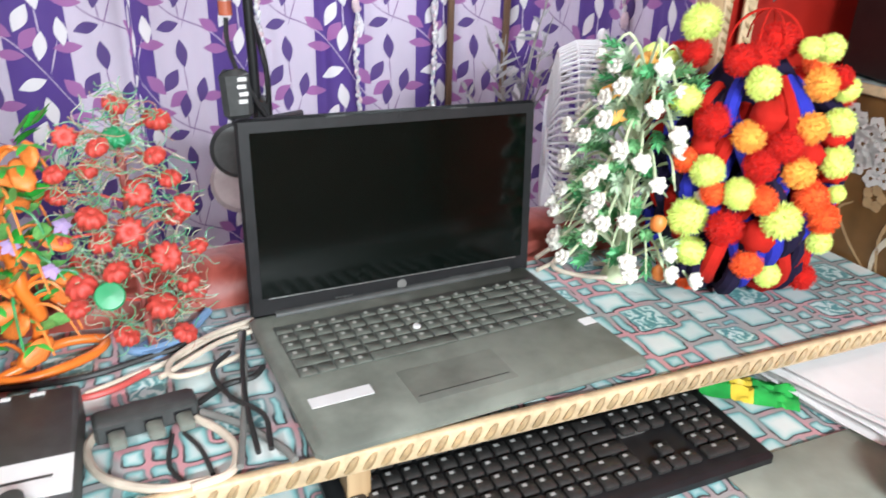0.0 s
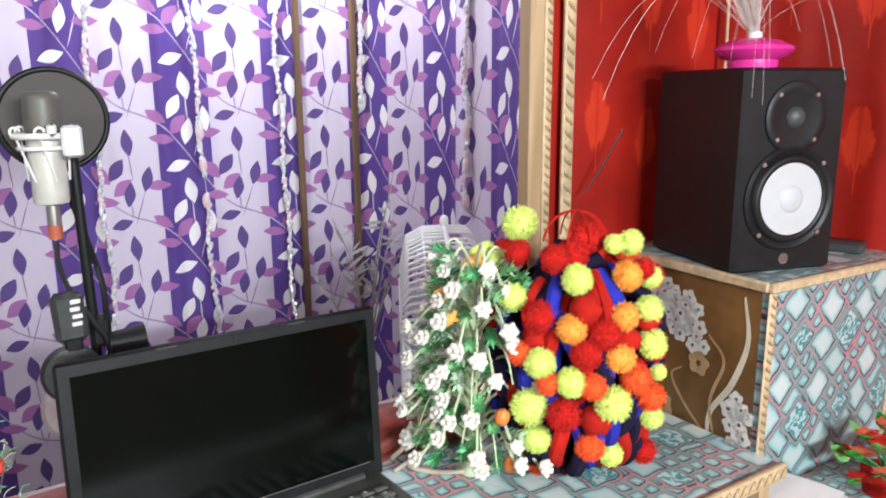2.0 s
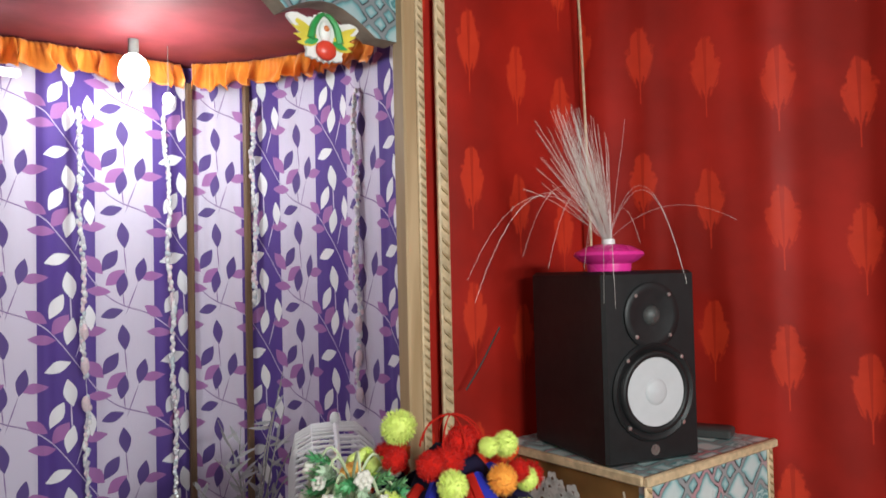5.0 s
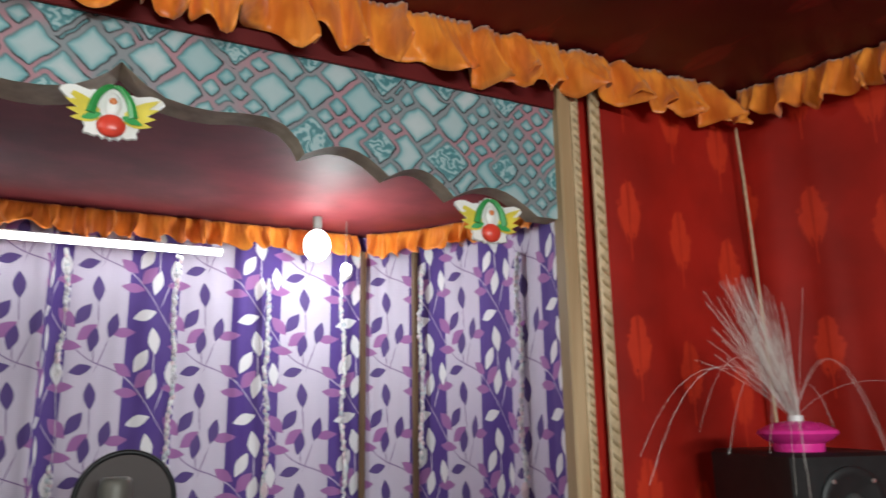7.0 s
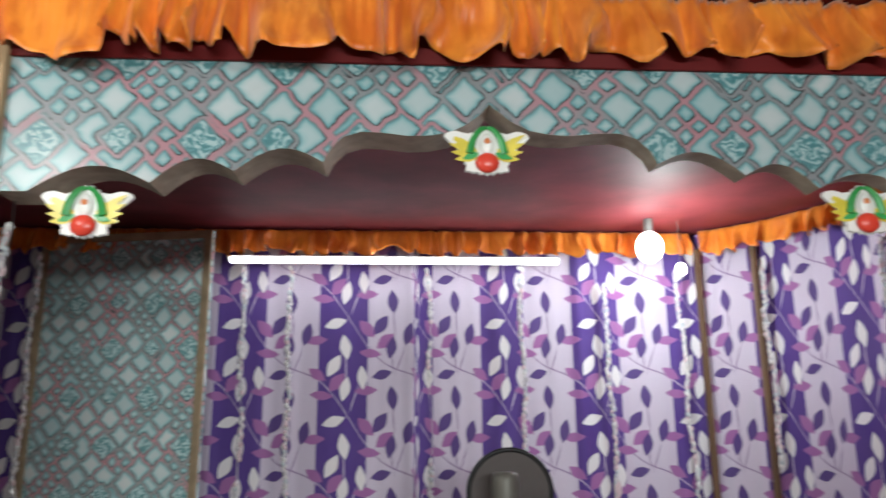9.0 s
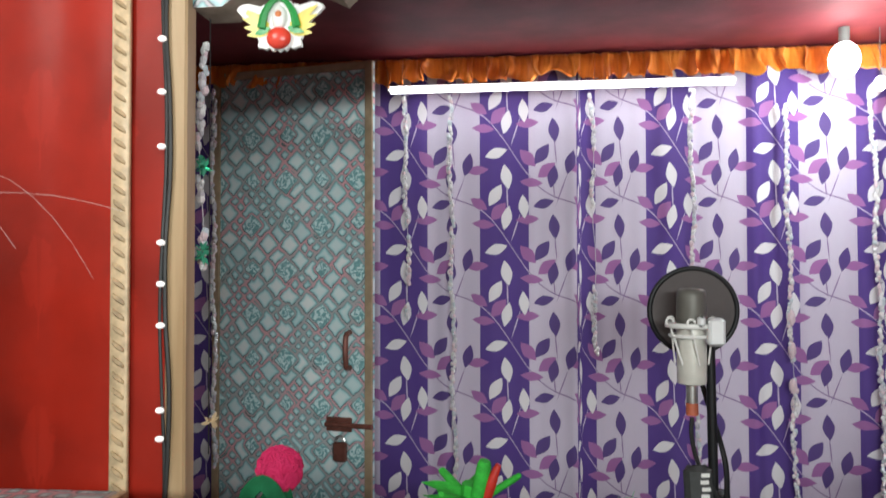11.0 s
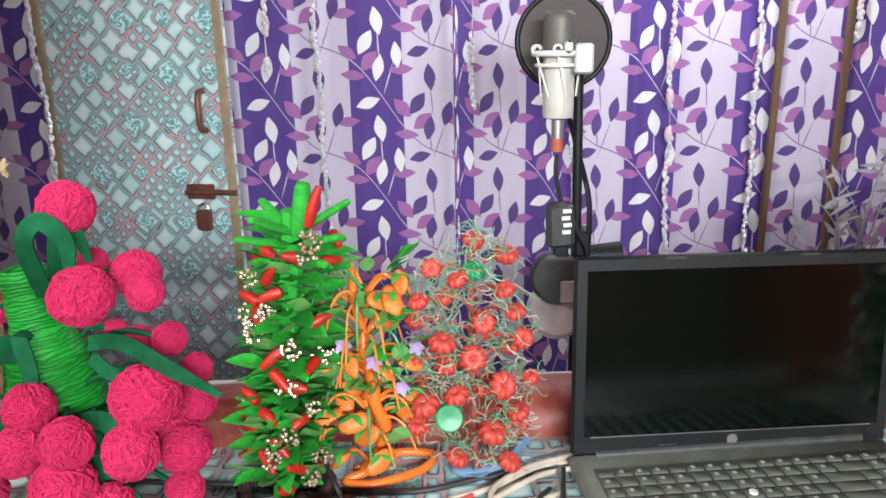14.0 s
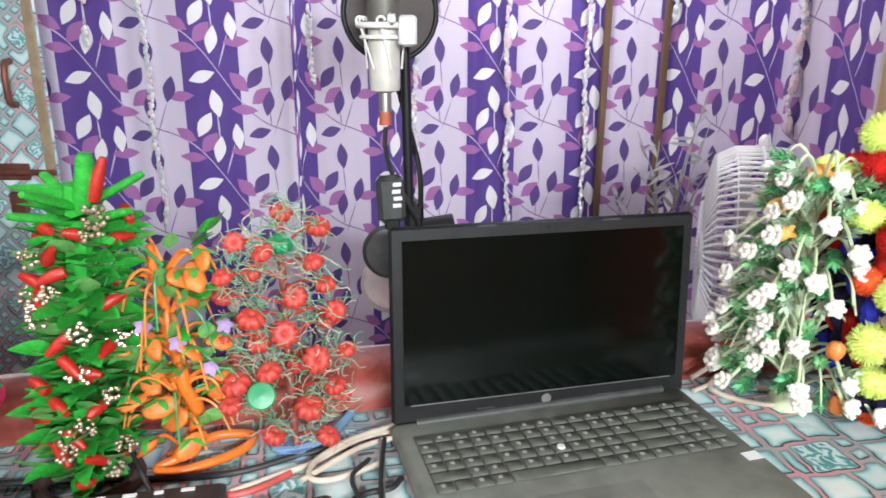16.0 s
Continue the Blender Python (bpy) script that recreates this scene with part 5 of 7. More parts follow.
# pom-pom plant
POMS = {
    "lime": (pompom("pom_pom", yarn("lime_yarn", (0.64, 0.79, 0.14), (0.84, 0.94, 0.30)), 1), ((0.752, 0.798, 1.086, 0.025), (0.712, 0.796, 1.035, 0.017), (0.687, 0.730, 1.010, 0.020), (0.734, 0.666, 1.039, 0.020), (0.826, 0.670, 1.073, 0.017), (0.794, 0.667, 1.075, 0.013), (0.838, 0.645, 1.032, 0.015), (0.814, 0.625, 0.999, 0.018), (0.814, 0.617, 0.958, 0.019), (0.689, 0.678, 0.940, 0.020), (0.713, 0.648, 0.920, 0.019), (0.758, 0.623, 0.891, 0.023), (0.686, 0.693, 0.880, 0.024), (0.828, 0.617, 0.918, 0.011), (0.832, 0.628, 0.854, 0.016), (0.700, 0.695, 0.833, 0.020), (0.780, 0.644, 0.810, 0.016), (0.715, 0.821, 1.051, 0.012))),
    "red": (pompom("pom_pom", yarn("red_yarn", (0.44, 0.006, 0.004), (0.66, 0.016, 0.008)), 2), ((0.712, 0.751, 1.059, 0.017), (0.752, 0.694, 1.062, 0.021), (0.725, 0.696, 1.059, 0.019), (0.772, 0.696, 1.080, 0.022), (0.825, 0.647, 1.044, 0.015), (0.694, 0.687, 0.994, 0.021), (0.748, 0.631, 0.977, 0.020), (0.727, 0.639, 0.955, 0.021), (0.711, 0.657, 0.875, 0.022), (0.842, 0.646, 0.796, 0.018), (0.795, 0.704, 1.077, 0.019))),
    "orange": (pompom("pom_pom", yarn("orange_yarn", (0.88, 0.33, 0.04), (0.97, 0.48, 0.09)), 3), ((0.793, 0.642, 1.040, 0.019), (0.775, 0.627, 0.996, 0.019), (0.716, 0.654, 0.984, 0.019), (0.764, 0.620, 0.949, 0.019), (0.702, 0.827, 1.031, 0.015))),
    "coral": (pompom("pom_pom", yarn("coral_yarn", (0.80, 0.085, 0.014), (0.94, 0.15, 0.03)), 4), ((0.679, 0.704, 0.947, 0.017), (0.695, 0.669, 0.916, 0.016), (0.733, 0.633, 0.915, 0.018), (0.787, 0.615, 0.919, 0.019), (0.816, 0.617, 0.889, 0.019), (0.746, 0.647, 0.829, 0.019), (0.721, 0.714, 0.785, 0.018))),
}
FELT_BLUE = plain("royal_blue_felt", (0.025, 0.03, 0.36), 0.9)
FELT_RED = plain("red_felt", (0.42, 0.013, 0.007), 0.9)
FELT_NAVY = plain("dark_navy_felt", (0.012, 0.008, 0.03), 0.9)
plant = thing("pom_pom_plant", "handmade plant of lime, red and orange yarn pom-poms on felt", "artificial plant")
rng = random.Random(21)
axis_c = Vector((0.80, 0.742, 0))
part("core", Build().blob((0.80, 0.742, 0.925), (0.074, 0.074, 0.14), 20, None, 0, 0.15, 3), FELT_NAVY, plant, "dark felt core", 180)
part("pot", Build().lathe([(0, 0.757), (0.034, 0.757), (0.040, 0.80), (0.038, 0.82), (0, 0.82)], 24, pose(0.80, 0.742, 0)), FELT_NAVY, plant, "dark pot")
for k, (name, (me, rows)) in enumerate(POMS.items()):
    for x, y, z, r in rows:
        p = Vector((x, y, z))
        part("pom_pom", me, None, plant, m=at(p, r * 0.96, rng))
for i in range(34):
    # the far side carries pom-poms too
    if i % 2:
        a, z = rng.uniform(-0.4, 2.2), rng.uniform(0.80, 1.06)
        q = 0.128 * math.sqrt(max(0.05, 1 - ((z - 0.925) / 0.185) ** 2))
        part("pom_pom", POMS[("lime", "red", "orange", "coral")[i % 4]][0], None, plant, m=at(axis_c + Vector((q * math.cos(a), q * math.sin(a), z)), rng.uniform(0.014, 0.02), rng))
for i in range(130):
    a = i * 2.39996 + rng.uniform(-0.2, 0.2)
    if i > 84:
        a = rng.uniform(2.5, 5.3)
    z0 = 0.795 + 0.205 * ((i * 0.755) % 1)
    turn = rng.uniform(-0.25, 0.35)
    high, fat = rng.uniform(0.034, 0.050), rng.uniform(0.0080, 0.0115)
    pts = []
    for t in np.linspace(0, 1, 8):
        z = z0 + high * (1 - 2 * t)
        q = 0.080 * math.sqrt(max(0.06, 1 - ((z - 0.925) / 0.19) ** 2)) + 0.034 * math.sin(math.pi * t) ** 0.7
        pts.append(axis_c + Vector((q * math.cos(a + turn * t), q * math.sin(a + turn * t), max(0.775, z))))
    part("felt_loop", Build().tube(pts, fat, 8), (FELT_BLUE, FELT_NAVY, FELT_RED, FELT_BLUE, FELT_NAVY, FELT_NAVY, FELT_RED)[i % 7], plant)
for x, y, z, r in ((0.735, 0.652, 1.005, 0.028), (0.782, 0.632, 0.965, 0.027), (0.752, 0.645, 0.865, 0.030), (0.815, 0.628, 0.985, 0.022), (0.70, 0.700, 0.965, 0.024), (0.835, 0.635, 0.94, 0.024)):
    part("felt_bud", Build().blob((0, 0, 0), (r * 0.70, r * 0.70, r * 0.66), 16, None, 0, 0.28, x * 90), FELT_RED, plant, "round red felt bud", 180, None, Matrix.Translation((x, y, z)))
# arched wires over the top
for k in range(4):
    a = 0.6 + k * 0.7
    u = Vector((math.cos(a), math.sin(a), 0))
    part("wire_loop", Build().tube(arc(Vector((0.775, 0.715, 1.070)), 0.042, 0.1, 3.0, 14, u, (0, 0, 1)), 0.0011, 5), FELT_RED, plant, "thin red wire loop")

# white flower plant
LEAFG = plain("green_plastic_leaf", (0.04, 0.28, 0.09), 0.4, vary=0.35)
LEAFL = plain("bright_green_leaf", (0.05, 0.36, 0.05), 0.4, vary=0.3)
PALEG = plain("pale_green_stalk", (0.55, 0.62, 0.40), 0.5)
PETAL = plain("white_plastic_petal", (0.68, 0.65, 0.58), 0.45, vary=0.06)
wf = thing("white_flower_plant", "artificial plant with white star flowers and pale stalks", "artificial plant")
star = Build()
for k in range(6):
    a = 2 * math.pi * k / 6
    o = Matrix.Rotation(a, 3, "Z") @ Matrix.Rotation(0.62 + 0.12 * (k % 2), 3, "Y")
    tip = o @ Vector((0, 0, 1.0))
    star.blob(tip * 0.55, (0.22, 0.42, 0.54), 8, o, 0, 0.25, k)
    star.leaf(tip * 0.7, tip + Vector((math.cos(a) * 0.9, math.sin(a) * 0.9, -0.1)), (-math.sin(a), math.cos(a), 0), 0.42, 0.50, 0.0, 3)
star.blob((0, 0, 0.5), (0.34, 0.34, 0.42), 8, None, 0, 0.3, 4)
star = star.mesh("white_flower", PETAL, 180)
frond = Build()
for k in range(26):
    t = k / 26
    a = k * 2.4
    frond.leaf((0, 0, 0.15 + 0.75 * t), (math.cos(a), math.sin(a), 0.7), (-math.sin(a), math.cos(a), 0), 0.42, 0.16, 0.2, 2)
fronds = [frond.mesh("leaf_sprig", k, None) for k in (plain("fresh_green_sprig", (0.09, 0.36, 0.14), 0.4, vary=0.35), plain("pale_grey_green_sprig", (0.42, 0.54, 0.38), 0.5, vary=0.25), plain("light_green_sprig", (0.20, 0.46, 0.20), 0.45, vary=0.3))]
rng = random.Random(8)
c = Vector((0.652, 0.768, 0.79))
part("stem", Build().tube(spline([(0.67, 0.79, 0.757), (0.665, 0.785, 0.86), (0.66, 0.785, 1.0)], 6), 0.008, 8), PALEG, wf, "pale plastic stem")
part("foot", Build().lathe([(0, 0.757), (0.022, 0.757), (0.018, 0.768), (0.010, 0.775), (0, 0.775)], 20, pose(0.67, 0.79, 0)), PALEG, wf)
for i in range(88):
    t = (i + 0.5) / 88
    a = 2.9 + i * 2.39996
    a += rng.uniform(-0.4, 0.4)
    z = 0.788 + 0.25 * t + rng.uniform(-0.012, 0.012)
    q = (0.093 - 0.046 * max(0.0, (t - 0.45) / 0.55) ** 1.6) * rng.uniform(0.86, 1.06)
    d = Vector((math.cos(a), math.sin(a), rng.uniform(0.15, 0.7)))
    p = Vector((0.672, 0.785, z)) + Vector((d.x, d.y, 0)) * q
    face = (d + Vector((rng.uniform(-0.3, 0.3), rng.uniform(-0.3, 0.3), 0))).to_track_quat("Z", "Y").to_matrix().to_4x4()
    k = rng.uniform(0.0125, 0.0160)
    part("white_flower", star, None, wf, m=Matrix.Translation(p) @ face @ Matrix.Rotation(i * 1.3, 4, "Z") @ Matrix.Diagonal((k, k, k, 1)))
    part("stalk", Build().tube(spline([Vector((0.670, 0.785, z - 0.01)), Vector((0.672, 0.785, z + 0.03)) + Vector((d.x, d.y, 0)) * q * 0.55, p], 4), 0.0020, 5), PALEG, wf)
    for j in range(2):
        e = d + Vector((rng.uniform(-0.6, 0.6), rng.uniform(-0.6, 0.6), rng.uniform(-0.8, 0.3)))
        part("leaf_sprig", fronds[(i + j) % 3], None, wf, m=Matrix.Translation(Vector((0.672, 0.785, z + rng.uniform(-0.012, 0.012))) + Vector((d.x, d.y, 0)) * q * rng.uniform(0.4, 0.62)) @ e.to_track_quat("Z", "Y").to_matrix().to_4x4() @ Matrix.Diagonal((0.032, 0.032, 0.036, 1)))
for i in range(24):
    a = 2.2 + i * 2.39996
    z = 0.80 + 0.13 * rng.random()
    q = rng.uniform(0.06, 0.092)
    u = Vector((math.cos(a), math.sin(a), 0))
    s = Vector((0.672, 0.785, z))
    part("stalk", Build().tube(spline([s + u * 0.02, s + u * q * 0.5 + Vector((0, 0, 0.030)), s + u * q * 0.9 + Vector((0, 0, 0.022)), s + u * q * 1.12 + Vector((0, 0, -0.012))], 5), lambda t: 0.0020 - 0.001 * t, 5), PALEG, wf)
ORF = plain("orange_bead_fruit", (0.70, 0.20, 0.04), 0.45)
for p in ((0.650, 0.70, 0.872), (0.668, 0.705, 0.802), (0.69, 0.71, 0.86)):
    part("orange_fruit", Build().blob(p, (0.010, 0.010, 0.011), 10, None, 0, 0.15), ORF, wf, "small orange fruit")

bud = Build().blob((0, 0, 0), (0.78, 0.78, 1.15), 14, None, 0, 0.22, 6)
for k in range(5):
    a = 2 * math.pi * k / 5
    bud.leaf((0.45 * math.cos(a), 0.45 * math.sin(a), 0.5), (0.5 * math.cos(a), 0.5 * math.sin(a), 1), (-math.sin(a), math.cos(a), 0), 0.9, 0.7, 0.0, 3)
for name, colour, spots in (("lime_cloth_bud", (0.66, 0.80, 0.22), ((0.684, 0.80, 1.055), (0.706, 0.79, 1.046))), ("yellow_orange_cloth_bud", (0.85, 0.42, 0.10), ((0.668, 0.79, 1.046), (0.615, 0.78, 1.012), (0.612, 0.765, 0.985)))):
    me = bud.mesh("cloth_bud", plain(name, colour, 0.75, vary=0.2), 180)
    for x, y, z in spots:
        part("cloth_bud", me, None, wf, "soft cloth tulip bud", m=Matrix.Translation((x, y, z)) @ Euler((0.5, 1.2, 0.6 * x)).to_matrix().to_4x4() @ Matrix.Diagonal((0.0115, 0.0115, 0.0115, 1)))

# chilli plant
ch = thing("chilli_plant", "handmade green plant with red chillies and gold bead clusters", "artificial plant")
CHG = plain("bright_green_felt", (0.028, 0.30, 0.032), 0.7, vary=0.35, scale=60)
CHR = plain("glossy_red_chilli", (0.38, 0.016, 0.009), 0.4, vary=0.2)
BEAD = islands("gold_pearl_bead", [(0.32, 0.24, 0.14), (0.42, 0.34, 0.24), (0.20, 0.13, 0.06)], 0.25, Metallic=0.25)
leaf_m = Build().leaf((0, 0, 0), (1, 0, 0.1), (0, 1, 0), 1.0, 0.52, -0.10, 5, 0, 0.35).mesh("felt_leaf", CHG, 180)
leaf_s = Build().leaf((0, 0, 0), (1, 0, 0.1), (0, 1, 0), 1.0, 0.66, 0.20, 5, 0, 0.25).mesh("felt_leaf", plain("soft_green_leaf", (0.13, 0.36, 0.09), 0.6, vary=0.3), 180)
roll_m = Build().tube([(0.0, 0, 0), (0.3, 0, 0.01), (0.9, 0, 0.02), (1.0, 0, 0.02)], lambda t: 0.07 + 0.035 * math.sin(math.pi * min(1, t * 1.2)), 9).mesh("green_roll", CHG, 40)
chil_m = Build().tube([(t, 0, 0.04 * math.sin(2 * t)) for t in np.linspace(0, 1, 7)], lambda t: 0.17 * (1 - 0.45 * t) * (0.75 + 0.25 * math.sin(math.pi * t)), 9).mesh("chilli", CHR, 60)
rng = random.Random(31)
foot = Vector((-0.122, 0.775, DECK_Z))
part("stem", Build().tube([foot, foot + Vector((0.01, 0, 0.16)), foot + Vector((0.03, -0.01, 0.31))], 0.012, 8), CHG, ch)
part("foot_ring", Build().tube(arc(foot + Vector((0, 0, 0.008)), 0.045, 0, 2 * math.pi, 24, (1, 0, 0), (0, 1, 0)), 0.008, 8), plain("dark_foot", (0.05, 0.025, 0.02), 0.6), ch)


def aim(p, d, s, roll=0.0):
    return Matrix.Translation(p) @ Vector(d).to_track_quat("X", "Z").to_matrix().to_4x4() @ Matrix.Rotation(roll, 4, "X") @ Matrix.Diagonal((*s, 1))


for i in range(290):
    t = (i + 0.5) / 290
    a = i * 2.39996
    p = foot + Vector((0.030 * t, -0.01 * t, 0.022 + 0.255 * t))
    up = rng.uniform(-0.12, 0.45)
    ln = rng.uniform(0.030, 0.045) * (1.05 - 0.15 * t)
    me = leaf_m if i % 3 else leaf_s
    q = 0.006 + 0.022 * rng.random()
    part("felt_leaf", me, None, ch, m=aim(p + Vector((math.cos(a), math.sin(a), 0)) * q, (math.cos(a), math.sin(a), up), (ln, ln, ln), rng.uniform(-0.5, 0.5)))
top = foot + Vector((0.030, -0.010, 0.288))
for k in range(13):
    a = 0.5 + k * 2.39996
    part("felt_leaf" if k % 2 else "green_roll", leaf_m if k % 2 else roll_m, None, ch, m=aim(top - Vector((0, 0, 0.012 * (k % 3))), (math.cos(a), math.sin(a), 0.42 - 0.16 * (k % 3)), (0.062, 0.055, 0.042) if k % 2 == 0 else (0.060, 0.050, 0.060), 0.3 * (k % 3 - 1)))
part("green_roll", roll_m, None, ch, m=aim(top + Vector((0.004, -0.01, 0)), (0.22, -0.1, 1), (0.052, 0.085, 0.085)))
part("chilli", chil_m, None, ch, m=aim(top + Vector((0.014, -0.012, 0.01)), (0.42, -0.1, 1), (0.040, 0.046, 0.046)))
for i in range(36):
    t = (i + 0.5) / 36
    a = 4.1 + i * 2.39996
    if i % 3 == 0:
        a = rng.uniform(3.3, 5.7)
    p = foot + Vector((0.030 * t, -0.01 * t, 0.02 + 0.27 * t)) + Vector((math.cos(a), math.sin(a), 0)) * 0.036
    part("chilli", chil_m, None, ch, m=aim(p, (math.cos(a + 1.3 * (-1) ** i), math.sin(a + 1.3 * (-1) ** i), rng.uniform(-0.9, 0.9)), (rng.uniform(0.018, 0.027), 0.042, 0.042)))
for i in range(20):
    a = 3.6 + i * 2.39996 if i % 2 else rng.uniform(3.2, 5.8)
    t = (i + 0.5) / 20
    p = foot + Vector((0.030 * t, -0.01 * t, 0.03 + 0.265 * t)) + Vector((math.cos(a), math.sin(a), 0)) * 0.041
    b = Build()
    for k in range(20):
        d = Vector((rng.gauss(0, 1), rng.gauss(0, 1), rng.gauss(0, 1))).normalized()
        b.blob(p + d * rng.uniform(0.005, 0.011), 0.0025, 7)
    tagged(part("bead_cluster", b, BEAD, ch, "cluster of gold pearl beads"), kind="stuff")

# orange fruit plant
orp = thing("orange_fruit_plant", "handmade orange twisted stem with orange fruits and green leaves", "artificial plant")
OST = plain("orange_plastic_stem", (0.70, 0.165, 0.02), 0.35, vary=0.2)
part("trunk", Build().tube(spline([(-0.039, 0.79, 0.772), (-0.021, 0.79, 0.797), (-0.017, 0.79, 0.827), (-0.025, 0.785, 0.853), (-0.028, 0.79, 0.879), (-0.034, 0.785, 0.907), (-0.035, 0.79, 0.935), (-0.042, 0.79, 0.968), (-0.043, 0.79, 1.002)], 6), lambda t: 0.0086 - 0.004 * t + 0.0008 * math.sin(t * 31), 10), OST, orp, "twisted orange stem")
part("foot_loop", Build().tube(spline([(-0.039, 0.79, 0.770), (-0.060, 0.782, 0.764), (-0.030, 0.775, 0.764), (0.020, 0.80, 0.764), (0.034, 0.830, 0.764), (0.0, 0.835, 0.766), (-0.03, 0.82, 0.766), (-0.05, 0.80, 0.766)], 8), 0.0052, 10), OST, orp, "orange foot loop")
OFR = plain("peach_orange_fruit", (0.74, 0.19, 0.032), 0.5, vary=0.3)
OTE = plain("pale_orange_tendril", (0.74, 0.23, 0.045), 0.45, vary=0.2)
rng = random.Random(5)
for i, (x, y, z, r) in enumerate(((-0.016, 0.77, 0.973, 0.012), (-0.014, 0.79, 0.942, 0.011), (-0.053, 0.81, 0.902, 0.009), (-0.048, 0.77, 0.907, 0.011), (-0.066, 0.79, 0.931, 0.009), (-0.030, 0.775, 0.874, 0.010), (-0.048, 0.77, 0.880, 0.010), (-0.058, 0.79, 0.858, 0.011), (-0.054, 0.80, 0.827, 0.012), (-0.035, 0.77, 0.826, 0.014), (0.009, 0.79, 0.841, 0.014), (-0.004, 0.81, 0.943, 0.010), (-0.010, 0.76, 0.90, 0.010), (-0.07, 0.80, 0.965, 0.009), (-0.085, 0.80, 0.88, 0.010), (-0.075, 0.775, 0.845, 0.011), (-0.078, 0.77, 0.905, 0.010), (0.012, 0.775, 0.905, 0.011), (0.018, 0.78, 0.865, 0.011), (-0.002, 0.765, 0.975, 0.012), (0.006, 0.77, 0.992, 0.012), (-0.045, 0.76, 0.845, 0.012), (-0.062, 0.765, 0.80, 0.013), (-0.02, 0.76, 0.80, 0.012))):
    k = 1.1 if i % 2 else 0.9
    r *= 0.92
    fr = part("orange_fruit", Build().blob((0, 0, 0), (1.5 * k, 0.95, 0.42), 12, None, 0, 0.25, i), OFR, orp, m=Matrix.Translation((x, y, z)) @ Euler((rng.uniform(0.2, 1.3), rng.uniform(-0.8, 0.8), rng.uniform(-1.2, 1.2))).to_matrix().to_4x4() @ Matrix.Diagonal((r, r, r, 1)), smooth=180)
    b = Build()
    for j in range(4):
        a = j * 1.57 + i
        b.leaf((x, y, z + r * 0.8), (math.cos(a), math.sin(a), 0.1), (-math.sin(a), math.cos(a), 0), r * 1.6, r * 0.7, -0.4, 3)
    part("calyx", b, LEAFL, orp, "", 180)
    s = Vector((-0.033, 0.79, z - 0.02))
    part("branch", Build().tube(spline([s, (s + Vector((x, y, z))) / 2 + Vector((0, 0, 0.015)), (x, y, z)], 4), 0.0022, 5), OST, orp)
for i in range(80):
    a = i * 2.4
    z = 0.82 + 0.17 * rng.random()
    d = Vector((math.cos(a), 0.7 * math.sin(a), rng.uniform(-0.2, 0.7)))
    part("leaf", leaf_s if i % 4 else leaf_m, None, orp, m=aim(Vector((-0.032, 0.79, z)) + d * rng.uniform(0.018, 0.045), d, (0.026, 0.026, 0.026), rng.uniform(-1, 1)))
for i in range(44):
    a = i * 2.4 + 1
    z = 0.80 + 0.19 * rng.random()
    s = Vector((-0.034, 0.79, z))
    part("tendril", Build().tube(spline([s, s + Vector((0.022 * math.cos(a), 0.018 * math.sin(a), 0.024)), s + Vector((0.044 * math.cos(a), 0.034 * math.sin(a), 0.018)), s + Vector((0.058 * math.cos(a), 0.042 * math.sin(a), rng.uniform(-0.03, 0.0)))], 5), lambda t: 0.0022 - 0.0012 * t, 5), OTE if i % 3 else LEAFG, orp)
VIO = plain("violet_cloth_petal", (0.42, 0.30, 0.52), 0.7)
for p in ((-0.022, 0.76, 0.913), (-0.052, 0.765, 0.93), (0.004, 0.77, 0.88), (0.02, 0.78, 0.92)):
    b = Build()
    for j in range(5):
        a = j * 1.257
        b.leaf(p, (math.cos(a), -0.4, math.sin(a)), (-math.sin(a), 0, math.cos(a)), 0.011, 0.008, 0.2, 3)
    part("violet_flower", b, VIO, orp, "small violet flower", 180)

# little pumpkin tree
pk = thing("pumpkin_wire_tree", "wire tree with small red ribbed pumpkins and curled green tendrils", "artificial plant")
PKR = plain("glossy_coral_pumpkin", (0.47, 0.048, 0.034), 0.5, vary=0.25)
PKG = plain("glossy_green_pumpkin", (0.015, 0.22, 0.08), 0.35)


def ribbed(name, mat):
    b = Build()
    n, rows = 36, 9
    vs = []
    for i in range(rows + 1):
        th = math.pi * (0.06 + 0.90 * i / rows)
        for j in range(n):
            ph = 2 * math.pi * j / n
            q = math.sin(th) * (0.78 + 0.22 * abs(math.cos(ph * 4.5)) ** 0.7)
            vs.append((q * math.cos(ph), q * math.sin(ph), 0.66 * math.cos(th) - 0.34 * math.exp(-(math.sin(th) * 2.6) ** 2) * math.cos(th)))
    b.add(vs, [(i * n + j, i * n + n + j, i * n + n + (j + 1) % n, i * n + (j + 1) % n) for i in range(rows) for j in range(n)] )
    b.add(vs[:n] + [(0, 0, 0.16)], [(j, (j + 1) % n, n) for j in range(n)])
    b.add(vs[-n:] + [(0, 0, -0.2)], [((j + 1) % n, j, n) for j in range(n)])
    return b.mesh(name, mat, 180)


